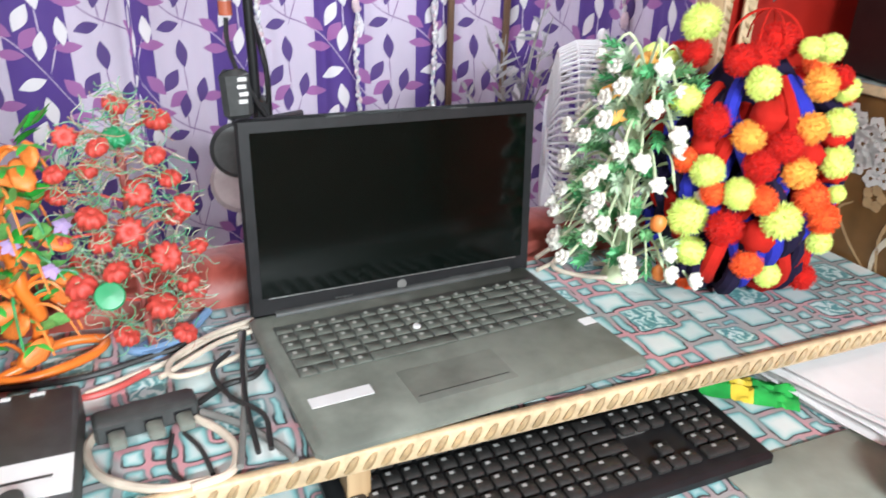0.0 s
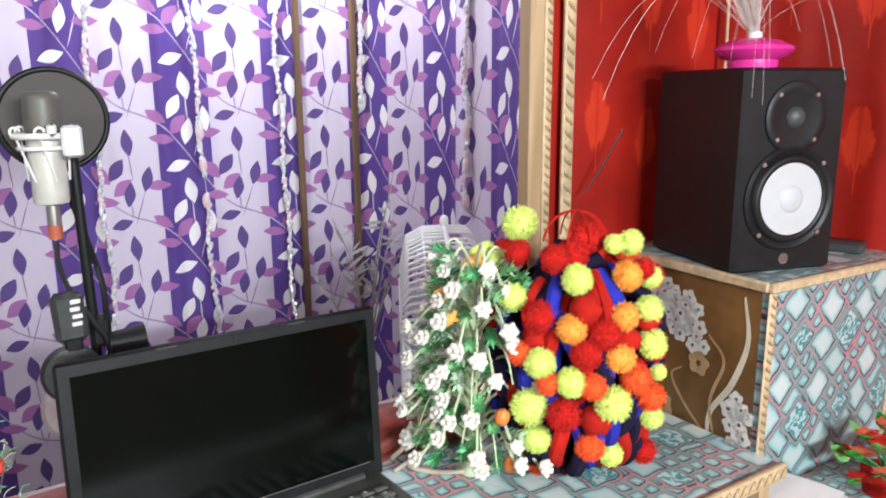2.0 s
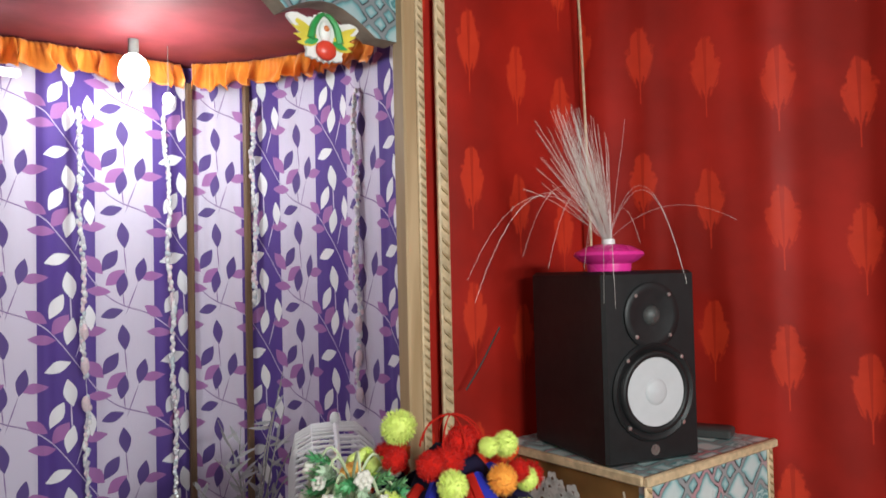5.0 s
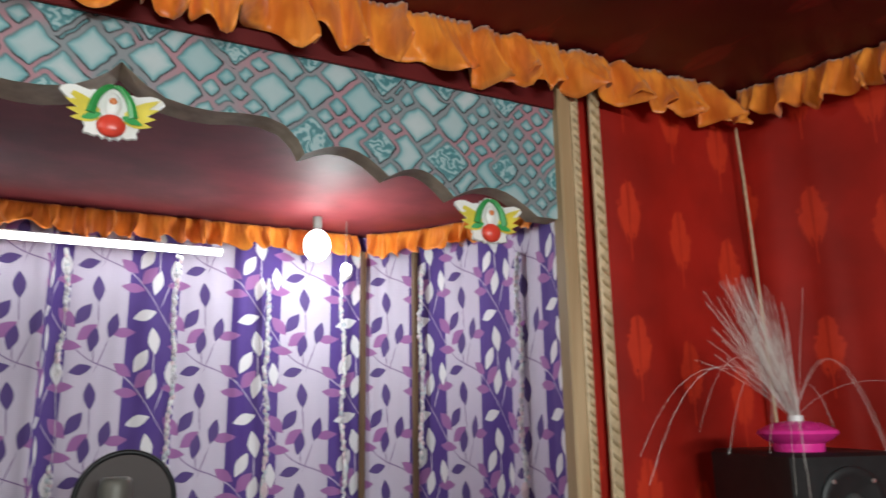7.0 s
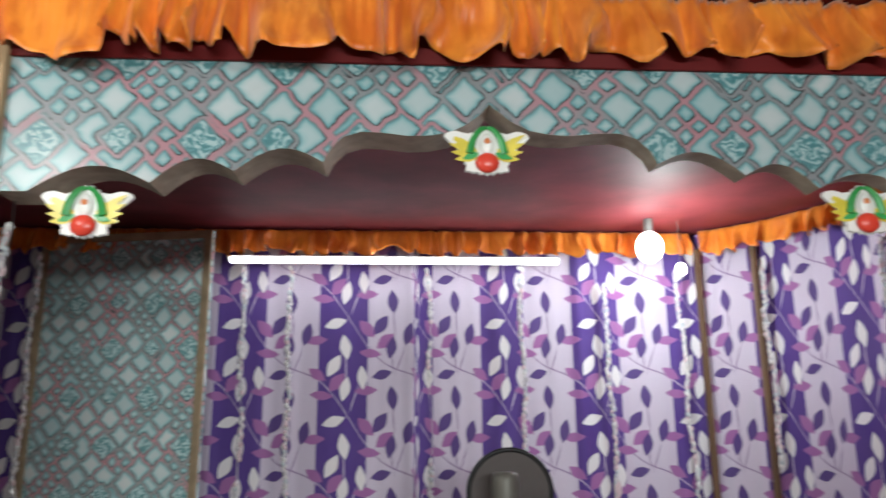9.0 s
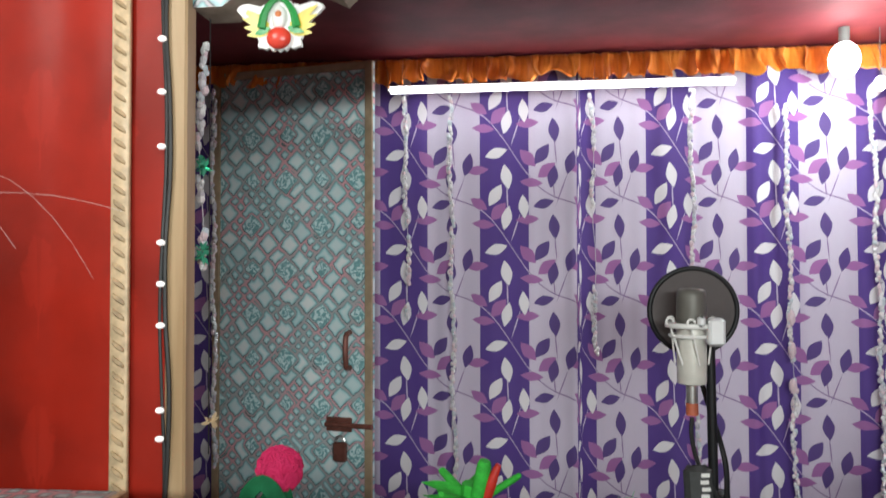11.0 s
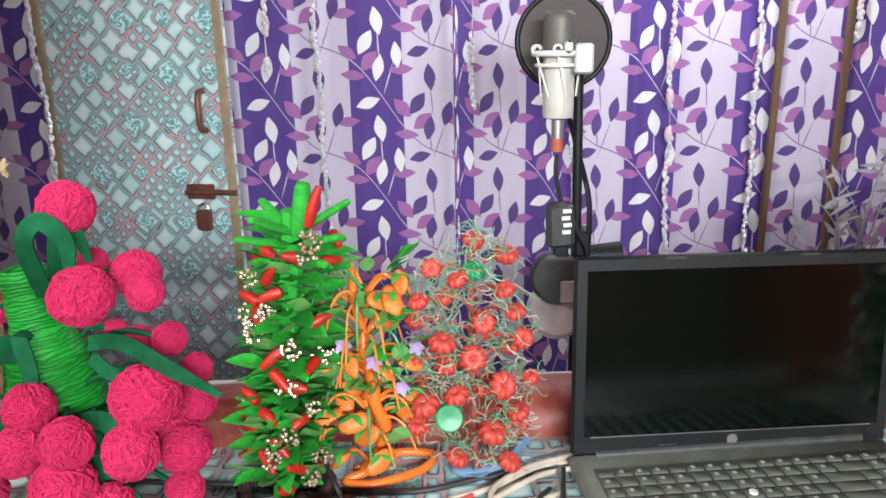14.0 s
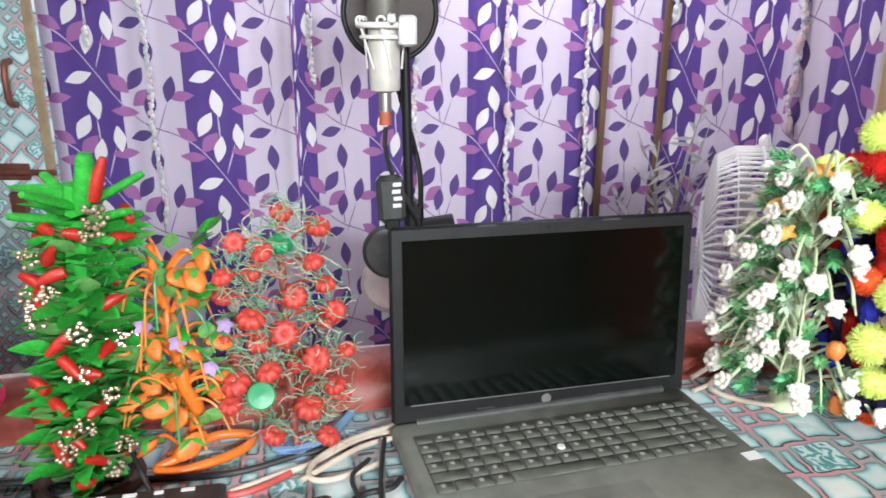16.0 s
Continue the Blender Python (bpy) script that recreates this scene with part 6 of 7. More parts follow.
pump, pump_g = ribbed("pumpkin", PKR), ribbed("pumpkin", PKG)
spot = ((0.037, 0.76, 1.008, 0.010), (0.078, 0.77, 1.002, 0.012), (0.115, 0.82, 1.004, 0.013), (0.024, 0.76, 0.975, 0.010), (0.049, 0.79, 0.968, 0.011), (0.089, 0.78, 0.944, 0.013), (0.119, 0.76, 0.962, 0.010), (0.019, 0.79, 0.944, 0.010), (0.032, 0.82, 0.903, 0.009), (0.047, 0.76, 0.931, 0.013), (0.077, 0.77, 0.909, 0.014), (0.119, 0.82, 0.902, 0.012), (0.108, 0.76, 0.985, 0.010), (0.050, 0.79, 0.892, 0.012), (0.092, 0.79, 0.870, 0.015), (0.107, 0.76, 0.883, 0.014), (0.138, 0.79, 0.877, 0.010), (0.025, 0.82, 0.862, 0.010), (0.028, 0.76, 0.863, 0.014), (0.097, 0.77, 0.825, 0.015), (0.132, 0.82, 0.809, 0.011), (0.02, 0.77, 0.835, 0.011), (0.08, 0.80, 1.025, 0.011), (0.062, 0.755, 0.998, 0.010), (0.060, 0.76, 0.873, 0.012), (0.128, 0.77, 0.93, 0.011), (0.015, 0.78, 0.905, 0.010), (0.125, 0.775, 0.845, 0.011), (0.06, 0.765, 0.80, 0.012), (0.115, 0.77, 0.79, 0.012))
rng = random.Random(12)
part("trunk", Build().tube(spline([(0.082, 0.80, 0.758), (0.080, 0.80, 0.80), (0.078, 0.80, 0.90), (0.078, 0.80, 1.02)], 6), 0.0042, 7), plain("reddish_wire_stem", (0.28, 0.07, 0.06), 0.5), pk, "reddish wrapped wire trunk")
part("foot", Build().lathe([(0, 0.757), (0.018, 0.757), (0.016, 0.764), (0, 0.766)], 16, pose(0.082, 0.80, 0)), plain("blue_foot", (0.12, 0.22, 0.38), 0.5), pk)
for i, (x, y, z, r) in enumerate(spot):
    d = Vector((rng.uniform(-0.5, 0.5), -1 if i % 5 == 0 else -0.35, 0.4 if i % 5 == 0 else 1.0))
    part("pumpkin", pump_g if i == 1 else pump, None, pk, m=Matrix.Translation((x, y, z)) @ d.to_track_quat("Z", "Y").to_matrix().to_4x4() @ Matrix.Diagonal((r * 1.12, r * 1.12, r * 1.12, 1)))
    s = Vector((0.078, 0.80, z - 0.015))
    part("wire_branch", Build().tube([s, (s + Vector((x, y, z))) / 2 + Vector((0, 0, 0.006)), (x, y, z)], 0.0016, 5), PKR, pk)
part("green_disc", Build().lathe([(0, -0.1), (0.9, -0.1), (1, 0), (0.9, 0.1), (0, 0.16)], 20, Matrix.Translation((0.052, 0.745, 0.856)) @ pose(0, 0, 0, 60, 0, 0) @ Matrix.Diagonal((0.014, 0.014, 0.014, 1))), PKG, pk, "flat green lid")
WIREG = islands("tendril_wire", [(0.07, 0.38, 0.17), (0.28, 0.50, 0.28), (0.58, 0.50, 0.38), (0.16, 0.44, 0.30), (0.50, 0.24, 0.17)], 0.4)
b = Build()
for i in range(600):
    x, y, z, r = spot[i % len(spot)]
    p = Vector((x, y, z)) * 0.8 + Vector((0.078, 0.80, z)) * 0.2 + Vector((rng.uniform(-0.012, 0.012), rng.uniform(-0.01, 0.01), rng.uniform(-0.012, 0.012)))
    d = Vector((rng.gauss(0, 1), rng.gauss(0, 0.6), rng.gauss(0, 0.6))).normalized()
    o = d.orthogonal().normalized()
    curl = rng.uniform(3, 8)
    q = rng.uniform(0.002, 0.006)
    pts = [p + d * (0.026 * t) + (o * math.cos(curl * t) + d.cross(o) * math.sin(curl * t)) * q for t in np.linspace(0, 1, 9)]
    b.tube(pts, 0.00055, 4, 0, False)
tagged(part("tendril_mass", b, WIREG, pk, "curled green and pale wire tendrils"), kind="stuff")

# pink yarn flower plant
pf = thing("pink_yarn_flower_plant", "bright pink yarn-ball flowers round a green wrapped bottle", "artificial plant")
PINK = [yarn("pink_yarn", (0.78, 0.024, 0.125), (0.91, 0.050, 0.20), 0.9, 0.04, 0.6), yarn("deep_pink_yarn", (0.74, 0.020, 0.115), (0.88, 0.044, 0.18), 0.9, 0.04, 0.6)]
balls = [ball_of_yarn("yarn_flower", PINK[0], 1), ball_of_yarn("yarn_flower", PINK[1], 2)]
g = Mat("green_raffia_wrap", 0.5, Specular_IOR_Level=0.25)
co = g.coord()
ax = g.xyz(co)
lines = g.wave(g.vec(ax[2], g.m("MULTIPLY", ax[0], 0.25), g.m("MULTIPLY", ax[1], 0.25)), 75, 9.0, 3, 2.0)
g.set("Base Color", g.mix(lines, (0.006, 0.15, 0.014), (0.015, 0.31, 0.030)))
g.bump(lines, 0.5, 0.002)
RAFFIA = g.mat
VELVET = plain("dark_green_velvet", (0.005, 0.085, 0.032), 0.85, vary=0.35, scale=60)
rng = random.Random(17)
prof = [(0.0, 0.0)]
for z in np.linspace(0.0, 0.253, 52):
    w = float(np.interp(z, (0, 0.04, 0.12, 0.165, 0.198, 0.253), (0.044, 0.049, 0.048, 0.039, 0.025, 0.022)))
    prof.append((w + 0.0003 * math.sin(z * 640) + rng.uniform(-0.0009, 0.0009), float(z)))
prof += [(0.018, 0.255), (0.017, 0.225), (0, 0.225)]
part("bottle", Build().lathe(prof, 28), RAFFIA, pf, "green raffia-wrapped bottle", 60, None, Matrix.Translation((-0.344, 0.79, 0.757)) @ pose(0, 0, 0, 0, -6, 0))
pink = ((-0.312, 0.78, 1.071, 0.028), (-0.281, 0.72, 1.002, 0.030), (-0.308, 0.81, 1.007, 0.017), (-0.254, 0.78, 1.005, 0.025), (-0.239, 0.76, 0.990, 0.019), (-0.394, 0.83, 0.970, 0.021), (-0.415, 0.80, 0.966, 0.021), (-0.237, 0.80, 0.927, 0.019), (-0.277, 0.82, 0.918, 0.018), (-0.306, 0.83, 0.926, 0.014), (-0.213, 0.80, 0.892, 0.018), (-0.346, 0.72, 0.891, 0.027), (-0.351, 0.70, 0.858, 0.026), (-0.300, 0.69, 0.870, 0.026), (-0.304, 0.68, 0.830, 0.031), (-0.240, 0.73, 0.895, 0.035), (-0.247, 0.70, 0.855, 0.028), (-0.210, 0.78, 0.865, 0.023), (-0.229, 0.76, 0.840, 0.026), (-0.211, 0.74, 0.834, 0.027), (-0.209, 0.72, 0.800, 0.021))
more = ((-0.44, 0.79, 0.96, 0.026), (-0.465, 0.77, 0.905, 0.028), (-0.425, 0.74, 0.86, 0.030), (-0.475, 0.79, 0.86, 0.026), (-0.40, 0.70, 0.815, 0.030), (-0.45, 0.73, 0.805, 0.028), (-0.38, 0.86, 0.90, 0.026), (-0.27, 0.69, 0.80, 0.026))
for i, (x, y, z, r) in enumerate(pink + more):
    part("yarn_flower", balls[i % 2], None, pf, m=at((x, y, z), r, rng))
    if i:
        s = Vector((-0.345, 0.79, min(z - 0.03, 0.94) if z < 0.98 else 0.95))
        part("flower_stem", Build().tube(spline([s, (s + Vector((x, y, z))) / 2 + Vector((0, 0, 0.025)), (x, y, z)], 4), 0.003, 5), VELVET, pf)


def strap(pts, w, face):
    """A flat velvet leaf strip along a line."""
    p = spline(pts, 6)
    f = Vector(face)
    b = Build()
    vs = []
    for i, q in enumerate(p):
        d = (p[min(i + 1, len(p) - 1)] - p[max(0, i - 1)]).normalized()
        s = d.cross(f).normalized() * w / 2 * (1 - 0.6 * max(0, i / (len(p) - 1) - 0.7) / 0.3)
        k = s.cross(d).normalized() * 0.0016
        vs += [q - s - k, q + s - k, q + s + k, q - s + k]
    fs = []
    for i in range(len(p) - 1):
        for j in range(4):
            fs.append((i * 4 + j, i * 4 + (j + 1) % 4, i * 4 + 4 + (j + 1) % 4, i * 4 + 4 + j))
    fs += [(3, 2, 1, 0), tuple(range(len(vs) - 4, len(vs)))]
    return b.add(vs, fs)


c = Vector((-0.345, 0.79, 0))
for pts, w in (
    (((-0.342, 0.775, 0.985), (-0.338, 0.745, 1.045), (-0.318, 0.74, 1.068), (-0.300, 0.745, 1.045), (-0.305, 0.75, 1.005)), 0.017),
    (((-0.338, 0.79, 0.99), (-0.325, 0.775, 1.04), (-0.305, 0.77, 1.055), (-0.292, 0.77, 1.02)), 0.014),
    (((-0.30, 0.76, 0.94), (-0.26, 0.74, 0.948), (-0.215, 0.73, 0.925), (-0.17, 0.735, 0.893)), 0.015),
    (((-0.37, 0.75, 0.945), (-0.385, 0.73, 0.945), (-0.392, 0.725, 0.90), (-0.385, 0.72, 0.865)), 0.018),
    (((-0.35, 0.745, 0.95), (-0.352, 0.735, 0.955), (-0.345, 0.73, 0.92), (-0.352, 0.73, 0.88)), 0.015),
    (((-0.36, 0.76, 0.93), (-0.41, 0.74, 0.935), (-0.45, 0.73, 0.90), (-0.46, 0.73, 0.85)), 0.018),
    (((-0.30, 0.76, 0.925), (-0.27, 0.74, 0.915), (-0.235, 0.735, 0.925)), 0.013),
    (((-0.31, 0.75, 0.87), (-0.285, 0.715, 0.83), (-0.255, 0.70, 0.80), (-0.225, 0.69, 0.775)), 0.022),
    (((-0.33, 0.74, 0.85), (-0.335, 0.70, 0.82), (-0.36, 0.685, 0.785)), 0.022),
    (((-0.36, 0.74, 0.88), (-0.40, 0.71, 0.86), (-0.44, 0.70, 0.81)), 0.020),
    (((-0.32, 0.75, 0.86), (-0.275, 0.72, 0.875), (-0.25, 0.70, 0.85)), 0.018),
):
    part("velvet_leaf", strap(pts, w, (0.15, -1, 0.4)), VELVET, pf)

# fibre-optic lamps on the speakers
g = Mat("clear_fibre", 0.25)
g.set("Base Color", (0.80, 0.76, 0.72))
FIBRE = g.mat
LAMP_PINK = plain("glossy_pink_plastic", (0.74, 0.035, 0.30), 0.28, vary=0.08)


def fibre_lamp(m, seed, lean, fall=1):
    top = thing("fibre_optic_lamp", "pink fibre-optic lamp with a spray of fine pale strands", "lamp", m, "fibre lamps")
    part("base", Build().lathe([(0, 0), (0.029, 0), (0.030, 0.006), (0.030, 0.010), (0.040, 0.015), (0.0475, 0.022), (0.046, 0.026), (0.030, 0.034), (0.012, 0.037), (0, 0.037)], 40), LAMP_PINK, top, "glossy pink saucer-shaped base", 40)
    part("collar", Build().lathe([(0, 0.036), (0.0095, 0.036), (0.009, 0.044), (0, 0.044)], 16), WHITE, top)
    rng = random.Random(seed)
    b = Build()
    for i in range(190):
        a = rng.uniform(0, 2 * math.pi)
        sp = abs(rng.gauss(0, 0.17)) * (2.2 if i % 9 == 0 else 1)
        d = Vector((math.cos(a) * sp + lean, math.sin(a) * sp, 1)).normalized()
        ln = rng.uniform(0.10, 0.20)
        drop = rng.uniform(0.02, 0.2) * sp
        pts = [Vector((0.006 * math.cos(a) * rng.random(), 0.006 * math.sin(a), 0.042)) + d * ln * t - Vector((0, 0, drop * ln * t * t * 2)) for t in np.linspace(0, 1, 6)]
        b.tube(pts, 0.00019, 3, 0, False)
    for i in range(13):
        a = rng.uniform(2.2, 4.6) if i % 3 else rng.uniform(0, 2 * math.pi)
        a = a if fall > 0 else math.pi - a
        out = rng.uniform(0.10, 0.24)
        up = rng.uniform(0.03, 0.09)
        end = rng.uniform(-0.10, 0.03)
        pts = [Vector((math.cos(a) * out * t, math.sin(a) * out * t, 0.042 + 4 * up * t * (1 - 0.75 * t) * (1 - t * 0.2) + (end - up) * t ** 3)) for t in np.linspace(0, 1, 12)]
        b.tube(pts, 0.00019, 3, 0, False)
    tagged(part("fibre_spray", b, FIBRE, top, "fine pale fibre strands"), kind="stuff")
    return top


fibre_lamp(pose(1.098, 0.708, TABLE_Z + 0.313 + 0.285) @ Matrix.Scale(1.14, 4), 5, -0.48)
fibre_lamp(pose(-0.78, 0.70, TABLE_Z + 0.313 + 0.285) @ Matrix.Scale(1.25, 4), 9, 0.30, -1)

# ---- clutter on the desk ----
def cable(name, pts, r, mat, label, z=0.0):
    return solid(name, Build().tube(spline([(p[0], p[1], p[2] if len(p) > 2 else DECK_Z + r + z) for p in pts], 8), r, 8), mat, label, "cable")


# black device with a white label
dev = thing("audio_interface", "black audio box with white label on the shelf", "audio interface")
body = part("case", Build().box((-0.107, 0.618, 0.777), (0.25, 0.160, 0.040), None, 0, 0.003), GREY, dev, "flat black case")
lab = part("label_sheet", Build().box((-0.040, 0.572, 0.7974), (0.116, 0.046, 0.0006)), WHITE, dev, "white printed label")
part("print_bar", Build().box((-0.022, 0.572, 0.7979), (0.052, 0.003, 0.0003)), GREY, lab)
part("print_dot", Build().lathe([(0, 0), (0.004, 0), (0.004, 0.0003), (0, 0.0003)], 12, pose(-0.060, 0.572, 0.7977)), GREY, lab)
for k in range(9):
    part("marking", Build().box((-0.215 + 0.025 * k, 0.690, 0.7974), (0.012 - 0.004 * (k % 2), 0.005, 0.0006)), WHITE, dev, "white printed marking")
for k in range(3):
    part("knob", Build().lathe([(0, 0), (0.009, 0), (0.0085, 0.010), (0, 0.011)], 16, pose(-0.02 - 0.035 * k, 0.545, 0.797)), GREY, dev)

hub = thing("usb_hub", "grey-black multi-port hub with plugs and cables", "hub", pose(0.070, 0.668, DECK_Z, 0, 0, 8))
part("case", Build().box((0, 0, 0.011), (0.090, 0.026, 0.022), None, 0, 0.003), GREY, hub)
for x in (-0.028, 0.004, 0.030):
    part("plug", Build().box((x, -0.024, 0.010), (0.014, 0.022, 0.009), None, 0, 0.002), DUSTY, hub)
    part("port", Build().box((x, -0.0132, 0.010), (0.016, 0.001, 0.010)), BLACK, hub)

cable("cream_cable", ((0.200, 0.815), (0.150, 0.805), (0.096, 0.768), (0.050, 0.748), (0.016, 0.733)), 0.0032, CREAM_WIRE, "cream cable lying on the oilcloth")
cable("cream_cable", ((0.205, 0.825), (0.14, 0.800), (0.100, 0.765), (0.095, 0.735), (0.120, 0.73), (0.17, 0.75)), 0.0032, CREAM_WIRE, "cream cable curling beside the laptop", 0.004)
cable("cream_cable", ((0.20, 0.80), (0.15, 0.785), (0.11, 0.755), (0.085, 0.735)), 0.003, CREAM_WIRE, "cream cable lying on the oilcloth", 0.003)
cable("red_cable", ((0.075, 0.755), (0.045, 0.735), (0.018, 0.728), (-0.01, 0.735)), 0.0034, plain("red_cable_skin", (0.45, 0.07, 0.06), 0.45), "red cable behind the audio box")
cable("cream_cable", ((0.030, 0.672), (0.020, 0.64), (0.035, 0.600), (0.075, 0.572), (0.115, 0.568)), 0.0042, CREAM_WIRE, "thick cream cable looping to the shelf edge")
cable("cream_cable", ((0.112, 0.655), (0.13, 0.63), (0.14, 0.60), (0.132, 0.570), (0.10, 0.562)), 0.004, CREAM_WIRE, "thick cream cable looping to the shelf edge", 0.002)
cable("grey_cable", ((0.118, 0.662), (0.150, 0.63), (0.178, 0.585), (0.185, 0.565)), 0.0038, GREY_WIRE, "grey cable crossing the oilcloth", 0.003)
cable("grey_cable", ((0.172, 0.79), (0.168, 0.74), (0.160, 0.68), (0.150, 0.62), (0.140, 0.57)), 0.0032, GREY_WIRE, "grey cable hanging beside the laptop", 0.006)
cable("black_cable", ((0.116, 0.678), (0.145, 0.70), (0.172, 0.705), (0.185, 0.72)), 0.0032, BLACK_WIRE, "black cable from hub to laptop", 0.003)
cable("black_cable", ((0.176, 0.788), (0.164, 0.72), (0.158, 0.65), (0.157, 0.58)), 0.0026, BLACK_WIRE, "black cable beside the laptop", 0.009)
cable("black_cable", ((0.155, 0.75), (0.135, 0.72), (0.145, 0.67), (0.17, 0.63), (0.168, 0.58)), 0.0026, BLACK_WIRE, "black cable beside the laptop", 0.010)
cable("black_cable", ((0.100, 0.64), (0.112, 0.61), (0.118, 0.575)), 0.0022, BLACK_WIRE, "thin black cable on the oilcloth", 0.002)
cable("black_cable", ((0.09, 0.64), (0.085, 0.60), (0.095, 0.57)), 0.0022, BLACK_WIRE, "thin black cable on the oilcloth", 0.002)
cable("black_cable", ((-0.30, 0.80), (-0.15, 0.785), (0.00, 0.765), (0.08, 0.785), (0.14, 0.800)), 0.0034, BLACK_WIRE, "black cable along the back of the shelf")
cable("black_cable", ((-0.085, 0.785, 0.80), (-0.07, 0.755, 0.785), (-0.05, 0.72, 0.765), (-0.04, 0.70, 0.762)), 0.003, BLACK_WIRE, "stiff black cable leaning to the audio box")
cable("blue_cable", ((0.055, 0.825), (0.060, 0.800), (0.085, 0.795), (0.115, 0.815), (0.145, 0.862)), 0.0052, plain("dusty_blue_wrap", (0.16, 0.26, 0.42), 0.7), "dusty blue wrapped cable end")
cable("cream_cable", ((0.62, 0.865), (0.60, 0.835), (0.625, 0.800), (0.685, 0.775), (0.715, 0.785), (0.70, 0.81), (0.66, 0.83)), 0.0035, CREAM_WIRE, "cream cable loop at the foot of the plant")
cable("cream_cable", ((0.575, 0.838), (0.60, 0.848), (0.64, 0.865), (0.68, 0.872)), 0.003, CREAM_WIRE, "cream cable along the sill")
cable("cream_cable", ((0.575, 0.845, 0.775), (0.61, 0.855, 0.785), (0.65, 0.862, 0.80), (0.69, 0.862, 0.812)), 0.003, CREAM_WIRE, "cream cable along the sill")
cable("black_cable", ((0.96, 0.895, 1.10), (0.985, 0.885, 1.14), (1.015, 0.87, 1.20)), 0.0016, BLACK_WIRE, "thin black wire behind the speaker")

# keyboard on the lower top
kb = thing("computer_keyboard", "full-size black computer keyboard, slightly dusty", "keyboard", pose(0.434, 0.545, TABLE_Z, 2, 0, 1))
frame_b = Build().box((0, 0, 0.009), (0.442, 0.146, 0.016), None, 0, 0.004)
part("case", frame_b, BLACK, kb)
kmesh, kinds = {}, plain("black_keycap", (0.022, 0.021, 0.020), 0.45, vary=0.3, scale=60)
white_m = Build().box((0, 0, 0), (0.0050, 0.0035, 0.0002)).mesh("key_legend", plain("white_key_legend", (0.30, 0.30, 0.29), 0.6))
for r in range(6):
    y = 0.054 - 0.0195 * r - (0.004 if r else 0)
    x = -0.206
    i = 0
    while i < 21:
        if i in (15, 18):
            x += 0.005
        span = 6 if (r == 5 and i == 3) else 2 if (r, i) in ((1, 13), (2, 13), (3, 13), (4, 12), (4, 0), (5, 18)) else 1
        skip = (r == 3 and i in (15, 16, 17)) or (r == 4 and i in (15, 17))
        w = 0.0190 * span
        if not skip:
            if span not in kmesh:
                kmesh[span] = Build().box((0, 0, 0), (w - 0.0028, 0.0162, 0.007), None, 0, 0.0018).mesh("key", kinds, 40)
            ob = part("key", kmesh[span], None, kb, m=pose(x + w / 2, y, 0.0195))
            part("key_legend", white_m, None, ob, m=pose(-0.003, 0.003, 0.0037))
        x += w
        i += span
part("badge", Build().box((0.098, 0.006, 0.0174), (0.030, 0.007, 0.0006)).box((0.06, -0.012, 0.0174), (0.016, 0.003, 0.0006)), SILVER, kb, "silver maker's mark")

# papers, packet, mouse
pp = thing("paper_stack", "loose stack of creased white papers", "papers", pose(0.925, 0.560, TABLE_Z, 0, 0, 12))
rng = random.Random(3)
for k in range(7):
    b = Build()
    ox, oy, tw = rng.uniform(-0.015, 0.015), rng.uniform(-0.012, 0.012), rng.uniform(-0.10, 0.10)
    b.sheet(lambda s, t: (Matrix.Rotation(tw, 3, "Z") @ Vector(((s - 0.5) * 0.30 + ox, (t - 0.5) * 0.19 + oy, 0.002 + 0.0045 * k + 0.004 * noise.noise(Vector((s * 2, t * 2, k))) + 0.012 * max(0, s - 0.8) * (k / 6)))), 12, 8)
    part("sheet", b, PAPER, pp, "", 180)
pk2 = thing("snack_packet", "crumpled green and yellow foil packet", "packet", pose(0.722, 0.585, TABLE_Z, 0, 0, -38))
b = Build().sheet(lambda s, t: ((s - 0.5) * 0.11, (t - 0.5) * 0.055, 0.004 + 0.012 * math.sin(math.pi * t) * (0.6 + 0.8 * noise.noise(Vector((s * 6, t * 5, 1)))) + 0.006 * abs(noise.noise(Vector((s * 14, t * 11, 3))))), 22, 12)
for i, f in enumerate(b.f):
    col = i % 22
    b.k[i] = 1 if 6 < col < 12 else 0
part("wrapper", b, [plain("green_foil", (0.03, 0.32, 0.06), 0.25), plain("yellow_foil", (0.72, 0.50, 0.05), 0.25)], pk2, "crumpled shiny wrapper", 30)
pad = solid("mouse_pad", Build().box((0.73, 0.405, TABLE_Z + 0.0016), (0.27, 0.17, 0.003), pose(0, 0, 0), 0, 0.001), plain("greenish_grey_pad", (0.30, 0.31, 0.26), 0.7, vary=0.2, scale=18), "worn greenish-grey mouse pad on the desk", "mouse pad")
ms = thing("computer_mouse", "red and black computer mouse", "mouse", pose(0.770, 0.392, TABLE_Z + 0.003, 0, 0, 100))
part("body", Build().blob((0, 0, 0.012), (0.030, 0.052, 0.020), 18), BLACK, ms, "black lower shell", 180)
part("shell", Build().blob((0, 0.002, 0.019), (0.0285, 0.046, 0.020), 18), plain("glossy_red_shell", (0.40, 0.03, 0.025), 0.25), ms, "glossy red upper shell", 180)
part("wheel", Build().tube([(-0.003, 0.03, 0.028), (0.003, 0.03, 0.028)], 0.008, 14), GREY, ms)
part("cord", Build().tube(spline([(-0.01, 0.05, 0.010), (-0.03, 0.09, 0.004), (-0.07, 0.115, 0.003), (-0.10, 0.16, 0.003)], 8), 0.0018, 6), BLACK_WIRE, ms)

